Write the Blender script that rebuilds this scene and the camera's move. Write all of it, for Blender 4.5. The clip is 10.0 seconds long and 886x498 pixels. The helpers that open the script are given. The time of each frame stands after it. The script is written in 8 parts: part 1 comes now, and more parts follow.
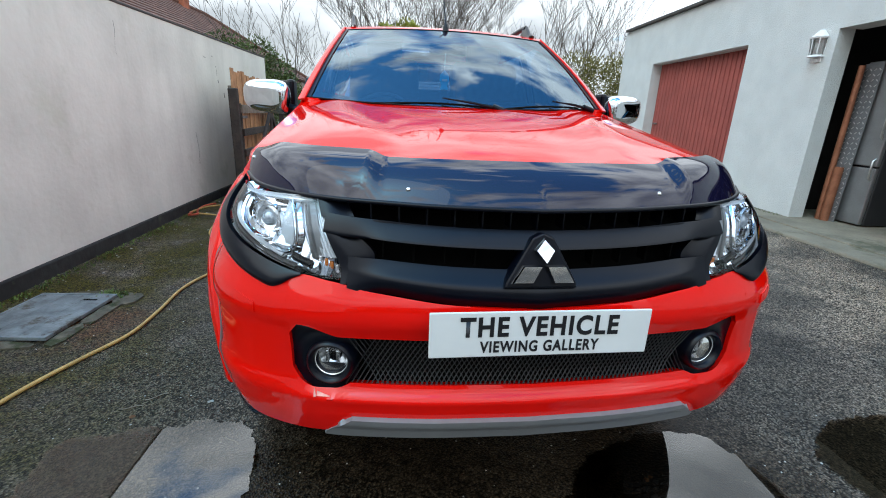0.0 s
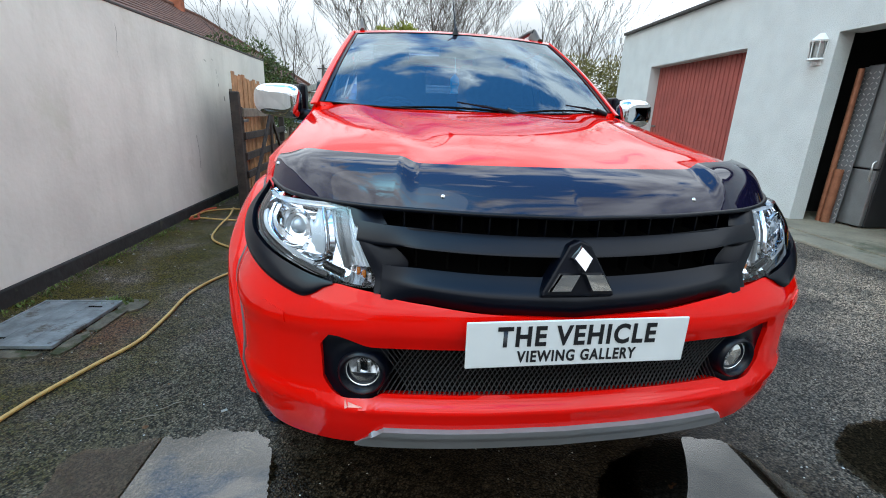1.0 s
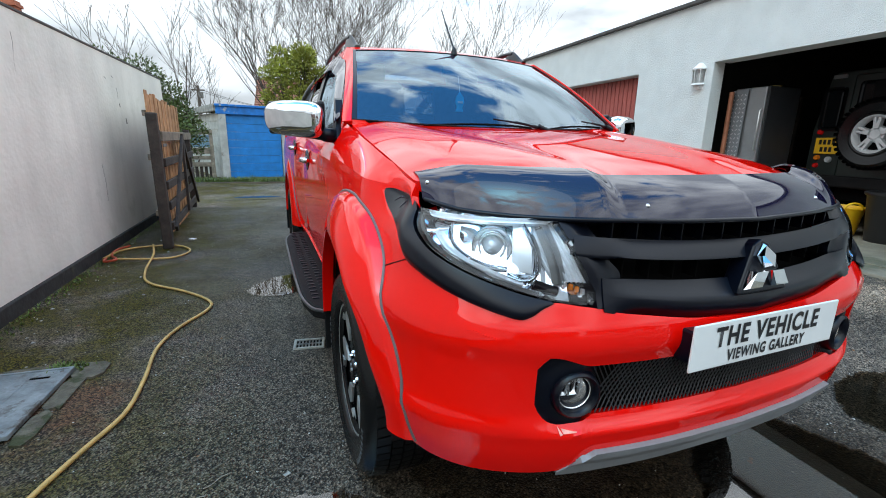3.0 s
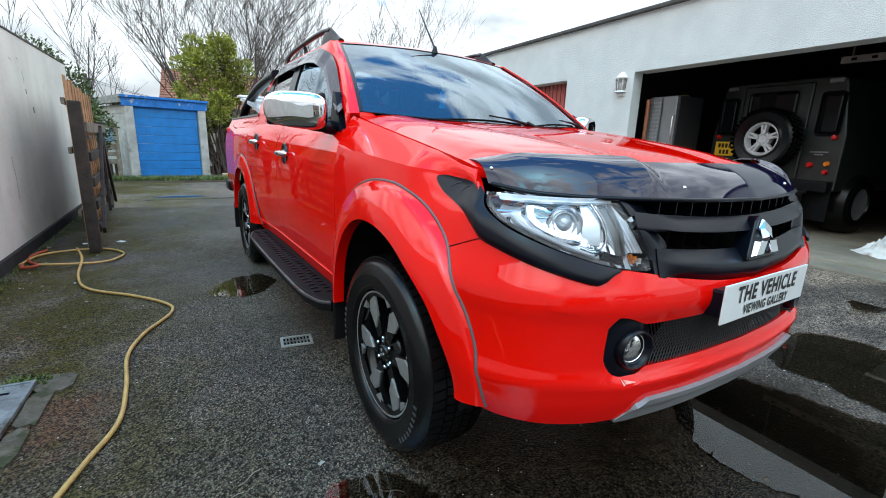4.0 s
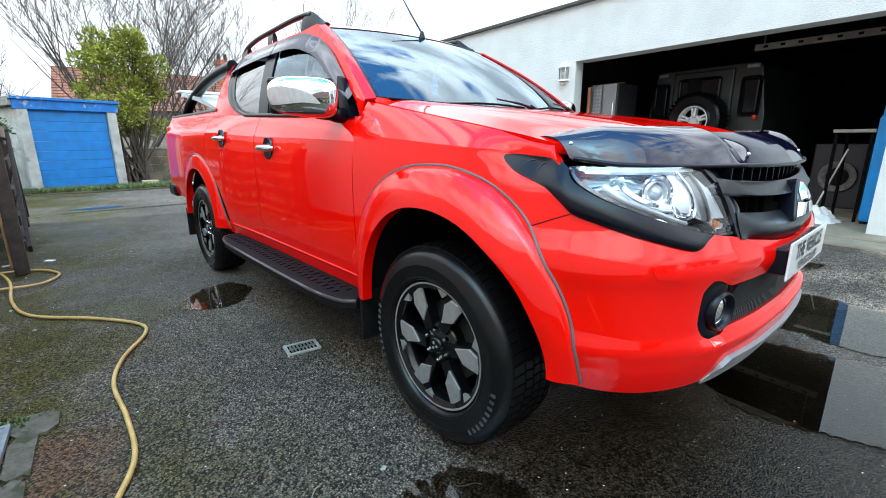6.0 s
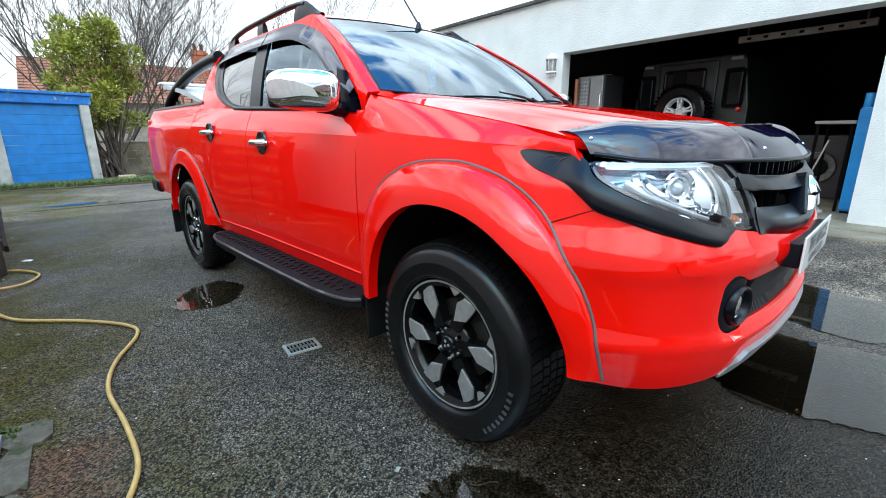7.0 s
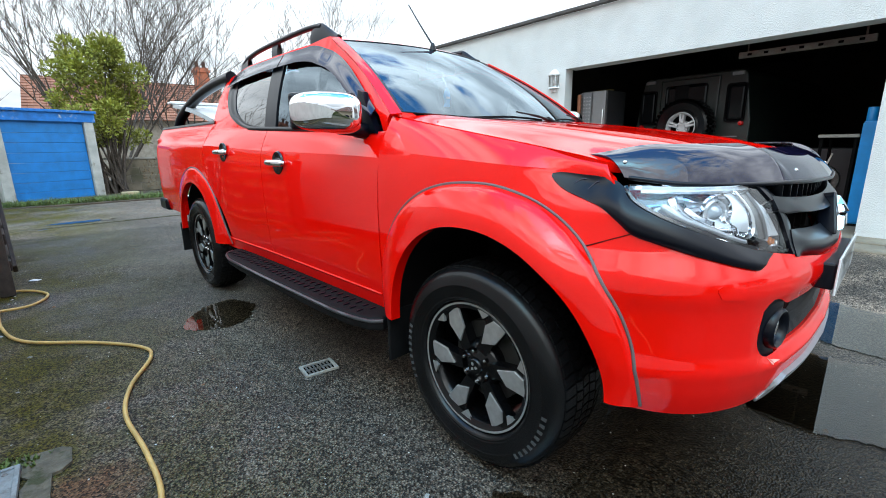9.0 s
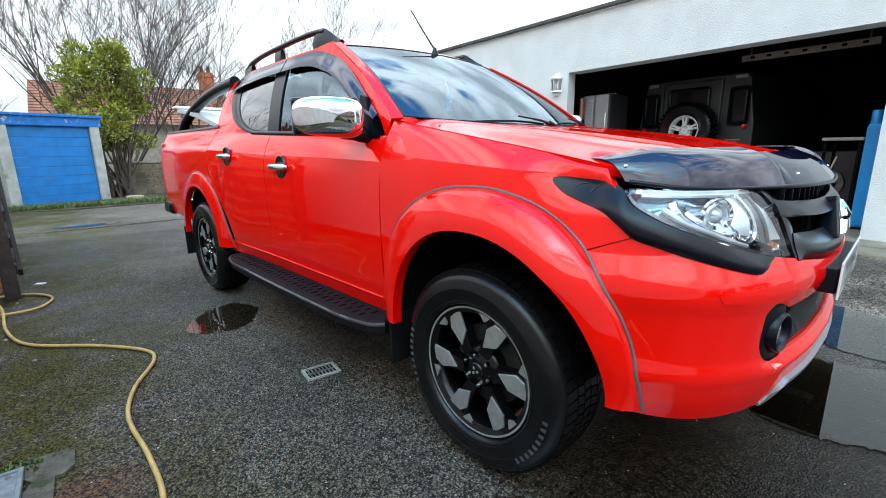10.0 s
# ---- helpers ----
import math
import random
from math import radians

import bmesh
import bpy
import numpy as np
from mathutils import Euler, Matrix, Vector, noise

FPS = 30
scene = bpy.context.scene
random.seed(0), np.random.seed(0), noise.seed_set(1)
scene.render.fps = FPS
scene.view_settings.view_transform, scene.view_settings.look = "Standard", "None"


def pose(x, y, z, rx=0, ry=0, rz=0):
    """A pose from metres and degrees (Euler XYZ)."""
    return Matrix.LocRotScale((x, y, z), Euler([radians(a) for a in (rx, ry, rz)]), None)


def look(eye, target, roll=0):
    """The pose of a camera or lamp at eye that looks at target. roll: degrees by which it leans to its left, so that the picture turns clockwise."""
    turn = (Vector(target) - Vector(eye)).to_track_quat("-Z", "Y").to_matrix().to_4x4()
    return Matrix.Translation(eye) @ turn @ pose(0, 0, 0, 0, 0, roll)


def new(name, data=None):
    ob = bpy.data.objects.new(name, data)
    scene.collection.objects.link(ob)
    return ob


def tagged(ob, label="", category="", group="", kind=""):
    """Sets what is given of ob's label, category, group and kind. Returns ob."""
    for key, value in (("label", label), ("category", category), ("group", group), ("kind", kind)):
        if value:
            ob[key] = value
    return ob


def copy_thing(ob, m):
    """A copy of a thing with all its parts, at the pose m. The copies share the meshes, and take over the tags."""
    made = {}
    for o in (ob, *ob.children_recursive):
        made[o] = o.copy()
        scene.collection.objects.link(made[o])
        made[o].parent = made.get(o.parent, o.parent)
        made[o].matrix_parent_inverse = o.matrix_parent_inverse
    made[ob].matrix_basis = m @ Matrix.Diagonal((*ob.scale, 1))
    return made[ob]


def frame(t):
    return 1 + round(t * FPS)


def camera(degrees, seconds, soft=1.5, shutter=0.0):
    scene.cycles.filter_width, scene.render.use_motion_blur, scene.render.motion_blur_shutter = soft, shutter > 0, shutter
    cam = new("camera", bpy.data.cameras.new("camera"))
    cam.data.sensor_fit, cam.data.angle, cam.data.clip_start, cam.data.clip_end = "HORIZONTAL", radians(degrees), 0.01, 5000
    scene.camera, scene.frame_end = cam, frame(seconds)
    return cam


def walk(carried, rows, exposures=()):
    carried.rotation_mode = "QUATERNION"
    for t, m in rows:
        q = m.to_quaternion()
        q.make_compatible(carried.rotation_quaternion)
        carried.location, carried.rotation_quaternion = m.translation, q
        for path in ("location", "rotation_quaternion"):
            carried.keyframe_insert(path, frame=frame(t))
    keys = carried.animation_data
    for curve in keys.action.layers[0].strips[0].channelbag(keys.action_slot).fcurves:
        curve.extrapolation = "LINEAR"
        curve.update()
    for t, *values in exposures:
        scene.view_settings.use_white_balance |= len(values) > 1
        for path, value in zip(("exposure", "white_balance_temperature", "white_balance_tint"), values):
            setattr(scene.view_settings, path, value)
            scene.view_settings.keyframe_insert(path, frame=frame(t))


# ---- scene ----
cam = camera(90.3, 10.0, soft=1.0)
PATH = [
    (0, (-0.36, 1.07, 1.235), (-0.104, 2.963, 0.642), 2.3),
    (0.5, (-0.379, 1.072, 1.236), (-0.114, 2.964, 0.644), 2.3),
    (1, (-0.447, 1.102, 1.239), (-0.171, 2.995, 0.657), 2.2),
    (1.5, (-0.606, 1.156, 1.252), (-0.259, 3.043, 0.688), 2.8),
    (2, (-0.831, 1.205, 1.242), (-0.327, 3.067, 0.713), 2.8),
    (2.5, (-0.972, 1.24, 1.23), (-0.279, 3.049, 0.732), 1.9),
    (2.7, (-1.025, 1.278, 1.217), (-0.324, 3.087, 0.731), 1.4),
    (3.8, (-1.429, 1.399, 1.167), (-0.447, 3.076, 0.694), 1.8),
    (4, (-1.51, 1.412, 1.158), (-0.458, 3.047, 0.689), 2.1),
    (4.5, (-1.639, 1.485, 1.123), (-0.505, 3.068, 0.667), 1.9),
    (5, (-1.711, 1.585, 1.096), (-0.5, 3.113, 0.651), 0.7),
    (5.5, (-1.775, 1.648, 1.101), (-0.52, 3.136, 0.644), 0.1),
    (7, (-1.87, 1.783, 1.114), (-0.532, 3.177, 0.598), -0.3),
    (7.5, (-1.899, 1.835, 1.132), (-0.549, 3.221, 0.626), -0.6),
    (8, (-1.924, 1.864, 1.14), (-0.571, 3.251, 0.646), -0.8),
    (8.5, (-1.925, 1.862, 1.144), (-0.571, 3.255, 0.666), -0.8),
    (9, (-1.93, 1.861, 1.145), (-0.579, 3.261, 0.685), -0.7),
    (9.5, (-1.927, 1.859, 1.144), (-0.58, 3.267, 0.694), -0.7),
    (10, (-1.927, 1.855, 1.147), (-0.583, 3.268, 0.702), -0.8),
]
walk(cam, [(t, look(eye, target, roll)) for t, eye, target, roll in PATH], exposures=((0, -0.20), (2.5, -0.10), (4.5, 0.04), (5.5, 0.42), (7.0, 0.37), (8.0, 0.23), (10, 0.23)))


# ---- light ----
world = bpy.data.worlds.new("overcast_sky")
scene.world = world
world.use_nodes = True
wn, wl = world.node_tree.nodes, world.node_tree.links
wn.clear()
w_out = wn.new("ShaderNodeOutputWorld")
w_bg = wn.new("ShaderNodeBackground")
w_sky = wn.new("ShaderNodeTexSky")
w_sky.sky_type = "NISHITA"
w_sky.sun_disc = False
w_sky.sun_elevation, w_sky.sun_rotation = radians(53), radians(235)
w_sky.air_density, w_sky.dust_density = 1.0, 1.5
w_tc = wn.new("ShaderNodeTexCoord")
w_map = wn.new("ShaderNodeMapping")
w_map.inputs["Scale"].default_value = (1.0, 1.0, 2.6)
w_noise = wn.new("ShaderNodeTexNoise")
w_noise.inputs["Scale"].default_value, w_noise.inputs["Detail"].default_value = 4.2, 8
w_noise.inputs["Roughness"].default_value, w_noise.inputs["Distortion"].default_value = 0.55, 0.4
w_ramp = wn.new("ShaderNodeValToRGB")
w_ramp.color_ramp.elements[0].position, w_ramp.color_ramp.elements[1].position = 0.42, 0.56
w_shade = wn.new("ShaderNodeTexNoise")
w_shade.inputs["Scale"].default_value, w_shade.inputs["Detail"].default_value = 3.5, 5
w_tint = wn.new("ShaderNodeValToRGB")
w_tint.color_ramp.elements[0].color, w_tint.color_ramp.elements[1].color = (3.3, 3.55, 3.95, 1), (8.0, 8.3, 8.9, 1)
w_tint.color_ramp.elements[0].position, w_tint.color_ramp.elements[1].position = 0.36, 0.62
w_mix = wn.new("ShaderNodeMixRGB")
wl.new(w_tc.outputs["Generated"], w_map.inputs["Vector"])
wl.new(w_map.outputs[0], w_noise.inputs["Vector"])
wl.new(w_map.outputs[0], w_shade.inputs["Vector"])
w_sep, w_lift, w_add = wn.new("ShaderNodeSeparateXYZ"), wn.new("ShaderNodeMapRange"), wn.new("ShaderNodeMath")
w_lift.inputs["From Min"].default_value, w_lift.inputs["From Max"].default_value = 0.60, 0.93
w_lift.inputs["To Min"].default_value, w_lift.inputs["To Max"].default_value = 0.19, -0.15
wl.new(w_tc.outputs["Generated"], w_sep.inputs[0])
wl.new(w_sep.outputs["Z"], w_lift.inputs["Value"])
wl.new(w_noise.outputs["Fac"], w_add.inputs[0])
wl.new(w_lift.outputs[0], w_add.inputs[1])
wl.new(w_add.outputs[0], w_ramp.inputs["Fac"])
wl.new(w_shade.outputs["Fac"], w_tint.inputs["Fac"])
wl.new(w_ramp.outputs["Color"], w_mix.inputs["Fac"])
w_blue = wn.new("ShaderNodeMixRGB")
w_blue.blend_type, w_blue.inputs["Fac"].default_value, w_blue.inputs["Color2"].default_value = "MULTIPLY", 1.0, (0.50, 1.15, 1.55, 1)
wl.new(w_sky.outputs["Color"], w_blue.inputs["Color1"])
wl.new(w_blue.outputs["Color"], w_mix.inputs["Color1"])
wl.new(w_tint.outputs["Color"], w_mix.inputs["Color2"])
# an overcast sky brightens towards the zenith
w_zen, w_mul = wn.new("ShaderNodeMapRange"), wn.new("ShaderNodeMixRGB")
w_zen.inputs["From Min"].default_value, w_zen.inputs["From Max"].default_value = 0.05, 1.0
w_zen.inputs["To Min"].default_value, w_zen.inputs["To Max"].default_value = 0.55, 2.12
w_mul.blend_type, w_mul.inputs["Fac"].default_value = "MULTIPLY", 1.0
wl.new(w_sep.outputs["Z"], w_zen.inputs["Value"])
wl.new(w_mix.outputs["Color"], w_mul.inputs["Color1"])
wl.new(w_zen.outputs[0], w_mul.inputs["Color2"])
wl.new(w_mul.outputs["Color"], w_bg.inputs["Color"])
wl.new(w_bg.outputs["Background"], w_out.inputs["Surface"])
w_bg.inputs["Strength"].default_value = 0.245

sun_data = bpy.data.lights.new("sun", "SUN")
sun_data.energy, sun_data.angle, sun_data.color = 0.9, radians(60), (1.0, 0.95, 0.86)
sun = new("sun", sun_data)
sun.matrix_world = look((-5.0, -3.5, 8), (0, 0, 0))
scene.view_settings.use_white_balance = True
scene.view_settings.white_balance_temperature, scene.view_settings.white_balance_tint = 6400, 4

# ---- materials ----
def material(name, color, rough=0.6, metal=0.0, vary=0.15, scale=8.0, bump=0.0, bump_scale=60.0, coat=0.0, spec=0.5, second=None, second_at=0.55, island=0.0, streak=0.0):
    """A principled material with colour variation at two scales and a fine relief."""
    m = bpy.data.materials.new(name)
    m.use_nodes = True
    nt = m.node_tree
    n, l = nt.nodes, nt.links
    b = n["Principled BSDF"]
    b.inputs["Roughness"].default_value, b.inputs["Metallic"].default_value = rough, metal
    b.inputs["Coat Weight"].default_value, b.inputs["Coat Roughness"].default_value = coat, 0.03
    b.inputs["Specular IOR Level"].default_value = spec
    tc = n.new("ShaderNodeTexCoord")
    big, fine = n.new("ShaderNodeTexNoise"), n.new("ShaderNodeTexNoise")
    big.inputs["Scale"].default_value, big.inputs["Detail"].default_value = scale, 6
    fine.inputs["Scale"].default_value, fine.inputs["Detail"].default_value = bump_scale, 5
    l.new(tc.outputs["Object"], big.inputs["Vector"])
    l.new(tc.outputs["Object"], fine.inputs["Vector"])
    ramp = n.new("ShaderNodeValToRGB")
    lo = tuple(c * (1 - vary) for c in color[:3])
    hi = tuple(min(1, c * (1 + vary)) for c in color[:3])
    ramp.color_ramp.elements[0].color, ramp.color_ramp.elements[1].color = (*lo, 1), (*hi, 1)
    ramp.color_ramp.elements[0].position, ramp.color_ramp.elements[1].position = 0.35, 0.65
    l.new(big.outputs["Fac"], ramp.inputs["Fac"])
    out = ramp.outputs["Color"]
    if vary > 0:
        mul = n.new("ShaderNodeMixRGB")
        mul.blend_type, mul.inputs["Fac"].default_value = "OVERLAY", min(1, vary)
        l.new(out, mul.inputs["Color1"])
        l.new(fine.outputs["Fac"], mul.inputs["Color2"])
        out = mul.outputs["Color"]
    if second:
        mask, mr, mix = n.new("ShaderNodeTexNoise"), n.new("ShaderNodeValToRGB"), n.new("ShaderNodeMixRGB")
        mask.inputs["Scale"].default_value, mask.inputs["Detail"].default_value = scale * 0.6, 8
        mask.inputs["Roughness"].default_value = 0.65
        l.new(tc.outputs["Object"], mask.inputs["Vector"])
        mr.color_ramp.elements[0].position, mr.color_ramp.elements[1].position = second_at, second_at + 0.08
        l.new(mask.outputs["Fac"], mr.inputs["Fac"])
        l.new(mr.outputs["Color"], mix.inputs["Fac"])
        l.new(out, mix.inputs["Color1"])
        mix.inputs["Color2"].default_value = (*second, 1)
        out = mix.outputs["Color"]
    if island > 0:
        info, hsv, ma = n.new("ShaderNodeObjectInfo"), n.new("ShaderNodeHueSaturation"), n.new("ShaderNodeMapRange")
        geo, add = n.new("ShaderNodeNewGeometry"), n.new("ShaderNodeMath")
        add.operation = "ADD"
        l.new(info.outputs["Random"], add.inputs[0])
        l.new(geo.outputs["Random Per Island"], add.inputs[1])
        ma.inputs["From Max"].default_value = 2.0
        ma.inputs["To Min"].default_value, ma.inputs["To Max"].default_value = 1 - island, 1 + island
        l.new(add.outputs[0], ma.inputs["Value"])
        l.new(ma.outputs[0], hsv.inputs["Value"])
        l.new(out, hsv.inputs["Color"])
        out = hsv.outputs["Color"]
    if streak > 0:
        mp, run, rr, mm = n.new("ShaderNodeMapping"), n.new("ShaderNodeTexNoise"), n.new("ShaderNodeValToRGB"), n.new("ShaderNodeMixRGB")
        mp.inputs["Scale"].default_value = (1.0, 1.0, 0.16)
        run.inputs["Scale"].default_value, run.inputs["Detail"].default_value, run.inputs["Roughness"].default_value = 5.0, 6, 0.6
        l.new(tc.outputs["Object"], mp.inputs["Vector"])
        l.new(mp.outputs[0], run.inputs["Vector"])
        rr.color_ramp.elements[0].position, rr.color_ramp.elements[1].position = 0.30, 0.52
        rr.color_ramp.elements[0].color = (1 - streak, 1 - streak, 1 - streak * 1.1, 1)
        l.new(run.outputs["Fac"], rr.inputs["Fac"])
        mm.blend_type, mm.inputs["Fac"].default_value = "MULTIPLY", 1.0
        l.new(out, mm.inputs["Color1"])
        l.new(rr.outputs["Color"], mm.inputs["Color2"])
        out = mm.outputs["Color"]
    l.new(out, b.inputs["Base Color"])
    if bump > 0:
        bp = n.new("ShaderNodeBump")
        bp.inputs["Strength"].default_value, bp.inputs["Distance"].default_value = bump, 0.01
        l.new(fine.outputs["Fac"], bp.inputs["Height"])
        l.new(bp.outputs["Normal"], b.inputs["Normal"])
    return m


def thin_glass(name, tint, ior=1.5, sheen=(1.0, 1.0, 1.0)):
    """A thin pane: clear through, with the gloss of glass."""
    m = bpy.data.materials.new(name)
    m.use_nodes = True
    n, l = m.node_tree.nodes, m.node_tree.links
    n.remove(n["Principled BSDF"])
    tr, gl, fr, mx = n.new("ShaderNodeBsdfTransparent"), n.new("ShaderNodeBsdfGlossy"), n.new("ShaderNodeFresnel"), n.new("ShaderNodeMixShader")
    tr.inputs["Color"].default_value = (*tint, 1)
    gl.inputs["Roughness"].default_value = 0.01
    gl.inputs["Color"].default_value = (*sheen, 1)
    fr.inputs["IOR"].default_value = ior
    l.new(fr.outputs[0], mx.inputs["Fac"])
    l.new(tr.outputs[0], mx.inputs[1])
    l.new(gl.outputs[0], mx.inputs[2])
    l.new(mx.outputs[0], n["Material Output"].inputs["Surface"])
    return m


RED = material("red_car_paint", (0.76, 0.0030, 0.0011), rough=0.5, vary=0.03, scale=3, coat=0.92, spec=0.0)
RED.node_tree.nodes["Principled BSDF"].inputs["Coat IOR"].default_value = 1.49
RED.node_tree.nodes["Principled BSDF"].inputs["Coat Roughness"].default_value = 0.012
BLACK_SATIN = material("satin_black_plastic", (0.0017, 0.0027, 0.0064), rough=0.29, vary=0.12, scale=12, bump=0.012, bump_scale=400, spec=0.26)
BLACK_ROUGH = material("rough_black_plastic", (0.006, 0.006, 0.0065), rough=0.7, vary=0.2, scale=14, bump=0.15, bump_scale=250, spec=0.15)
# near black puts the shade of gaps and hollows into the colour
BLACK_VOID = material("recess_shade_black", (0.002, 0.002, 0.002), rough=0.9, vary=0.1, spec=0.1)
BLACK_GLOSS = material("smoked_acrylic", (0.007, 0.006, 0.022), rough=0.03, vary=0.02, coat=0.1, spec=0.5)
CHROME = material("chrome", (0.70, 0.71, 0.73), rough=0.03, metal=1.0, vary=0.02)
SILVER = material("silver_paint", (0.24, 0.245, 0.25), rough=0.45, metal=0.3, vary=0.05, scale=20, coat=0.0)
GREY_SEAL = material("grey_rubber_seal", (0.12, 0.10, 0.10), rough=0.6, vary=0.1)
RUBBER = material("tyre_rubber", (0.0042, 0.0042, 0.0046), rough=0.27, vary=0.3, scale=10, bump=0.05, bump_scale=120, spec=0.28)
MACHINED = material("machined_alloy", (0.52, 0.52, 0.515), rough=0.32, metal=0.75, vary=0.08, scale=30)
RIM_BLACK = material("gloss_black_alloy", (0.003, 0.003, 0.0035), rough=0.2, vary=0.05, coat=0.25, spec=0.2)
PLATE_WHITE = material("white_plate_acrylic", (0.72, 0.73, 0.72), rough=0.25, vary=0.03, coat=0.5)
INK = material("black_lettering", (0.010, 0.010, 0.012), rough=0.4, vary=0.05)
GLASS = thin_glass("clear_glass", (0.92, 0.95, 0.95))
TINT_GLASS = thin_glass("tinted_windscreen_glass", (0.50, 0.64, 0.74), 2.0, (0.76, 0.90, 1.0))
DARK_GLASS = thin_glass("dark_privacy_glass", (0.16, 0.18, 0.20), 2.4)
LENS = thin_glass("clear_lamp_lens", (0.96, 0.98, 1.0), 1.45)
REFLECTOR = material("lamp_reflector", (0.93, 0.94, 0.95), rough=0.16, metal=0.7, vary=0.05, scale=25)
AMBER = material("amber_lens", (0.75, 0.22, 0.02), rough=0.15, vary=0.05, coat=0.5)
TAIL_RED = material("red_lens", (0.55, 0.01, 0.01), rough=0.15, vary=0.05, coat=0.5)
SEAT = material("dark_seat_fabric", (0.09, 0.09, 0.095), rough=0.85, vary=0.2, scale=30, bump=0.2, bump_scale=300)
BLUE_CARD = material("blue_air_freshener", (0.04, 0.58, 1.0), rough=0.5, vary=0.05)

WALL_WHITE = material("white_textured_render", (0.64, 0.66, 0.645), rough=0.9, vary=0.05, scale=3, bump=1.0, bump_scale=85)
WALL_OLD = material("weathered_white_render", (0.75, 0.74, 0.67), rough=0.9, vary=0.08, scale=1.6, bump=0.35, bump_scale=24, second=(0.66, 0.66, 0.57), second_at=0.58, streak=0.07)
PLINTH = material("black_bitumen_plinth", (0.022, 0.022, 0.021), rough=0.85, vary=0.35, scale=7, bump=0.6, bump_scale=20, second=(0.05, 0.055, 0.035), second_at=0.6)
CONCRETE = material("worn_concrete", (0.20, 0.172, 0.125), rough=0.85, vary=0.22, scale=2.4, bump=0.5, bump_scale=45, second=(0.10, 0.095, 0.06), second_at=0.56)
CONCRETE_LIGHT = material("pale_concrete", (0.30, 0.29, 0.26), rough=0.9, vary=0.2, scale=5, bump=0.4, bump_scale=40, second=(0.25, 0.24, 0.19), second_at=0.6)
# near black: the unlit bay's shade is put into the colour
INSIDE_SHADE = material("shade_dark_garage_wall", (0.02, 0.019, 0.018), rough=0.95, vary=0.3, scale=3, bump=0.3)
RED_DOOR = material("faded_red_door", (0.33, 0.075, 0.06), rough=0.6, vary=0.10, scale=4, bump=0.1, bump_scale=60)
WOOD_DARK = material("dark_weathered_wood", (0.035, 0.026, 0.020), rough=0.8, vary=0.4, scale=9, bump=0.5, bump_scale=40)
WOOD_GREY = material("grey_weathered_wood", (0.20, 0.17, 0.13), rough=0.85, vary=0.3, scale=8, bump=0.5, bump_scale=40, island=0.3)
BLUE_PAINT = material("weathered_blue_paint", (0.012, 0.19, 0.54), rough=0.5, vary=0.14, scale=5, bump=0.2, bump_scale=40, second=(0.05, 0.22, 0.55), second_at=0.64)
BLUE_CHIPPED = material("chipped_blue_paint", (0.012, 0.16, 0.52), rough=0.6, vary=0.2, scale=9, bump=0.3, second=(0.42, 0.45, 0.45), second_at=0.58)
WHITE_CHIPPED = material("flaking_white_paint", (0.44, 0.44, 0.41), rough=0.8, vary=0.15, scale=6, bump=0.4, second=(0.20, 0.18, 0.14), second_at=0.6)
BRICK = material("red_brick", (0.36, 0.115, 0.06), rough=0.9, vary=0.25, scale=5, bump=0.3, island=0.35)
MORTAR = material("mortar", (0.33, 0.29, 0.24), rough=0.95, vary=0.2)
ROOF_TILE = material("clay_roof_tile", (0.125, 0.058, 0.040), rough=0.85, vary=0.25, scale=4, bump=0.3, island=0.35)
FASCIA = material("dark_roof_edge", (0.07, 0.065, 0.06), rough=0.8, vary=0.2)
BARK = material("bare_bark", (0.085, 0.068, 0.055), rough=0.9, vary=0.3, scale=14, bump=0.4)
LEAF = material("yellow_green_leaf", (0.22, 0.235, 0.035), rough=0.5, vary=0.35, scale=3, island=0.6)
LEAF_DARK = material("dark_hedge_leaf", (0.10, 0.145, 0.032), rough=0.55, vary=0.4, scale=2, island=0.6)
GRASS = material("grass_blade", (0.085, 0.12, 0.025), rough=0.7, vary=0.4, scale=4, island=0.6)
HOSE = material("yellow_hose_rubber", (0.52, 0.33, 0.10), rough=0.5, vary=0.15, scale=9)
HOSE_RED = material("orange_hose_rubber", (0.45, 0.07, 0.03), rough=0.5, vary=0.15, scale=9)
GALV = material("galvanised_steel", (0.20, 0.225, 0.225), rough=0.55, metal=0.3, vary=0.3, scale=9, bump=0.3, bump_scale=60, second=(0.085, 0.075, 0.06), second_at=0.56)
IRON = material("worn_iron", (0.16, 0.155, 0.145), rough=0.6, metal=0.5, vary=0.3, scale=20, bump=0.3)
STEEL_GREY = material("grey_steel_cabinet", (0.20, 0.21, 0.22), rough=0.4, metal=0.5, vary=0.1, scale=5)
GREEN_4X4 = material("dark_green_vehicle_paint", (0.012, 0.019, 0.016), rough=0.45, vary=0.2, coat=0.12)
YELLOW_TUB = material("yellow_plastic_tub", (0.80, 0.47, 0.01), rough=0.45, vary=0.06)
YELLOW_PLATE = material("yellow_plate", (0.80, 0.48, 0.02), rough=0.4, vary=0.04)
BIN_BLACK = material("black_bin_plastic", (0.014, 0.014, 0.015), rough=0.5, vary=0.15)
BLUE_CAB = material("blue_tool_cabinet", (0.01, 0.24, 0.60), rough=0.4, vary=0.08)
COPPER = material("copper_pipe", (0.32, 0.13, 0.07), rough=0.5, metal=0.4, vary=0.2)
WHITE_PLAIN = material("white_paint", (0.78, 0.78, 0.77), rough=0.5, vary=0.05)
SHEET = material("white_dust_sheet", (0.66, 0.65, 0.62), rough=0.9, vary=0.1)
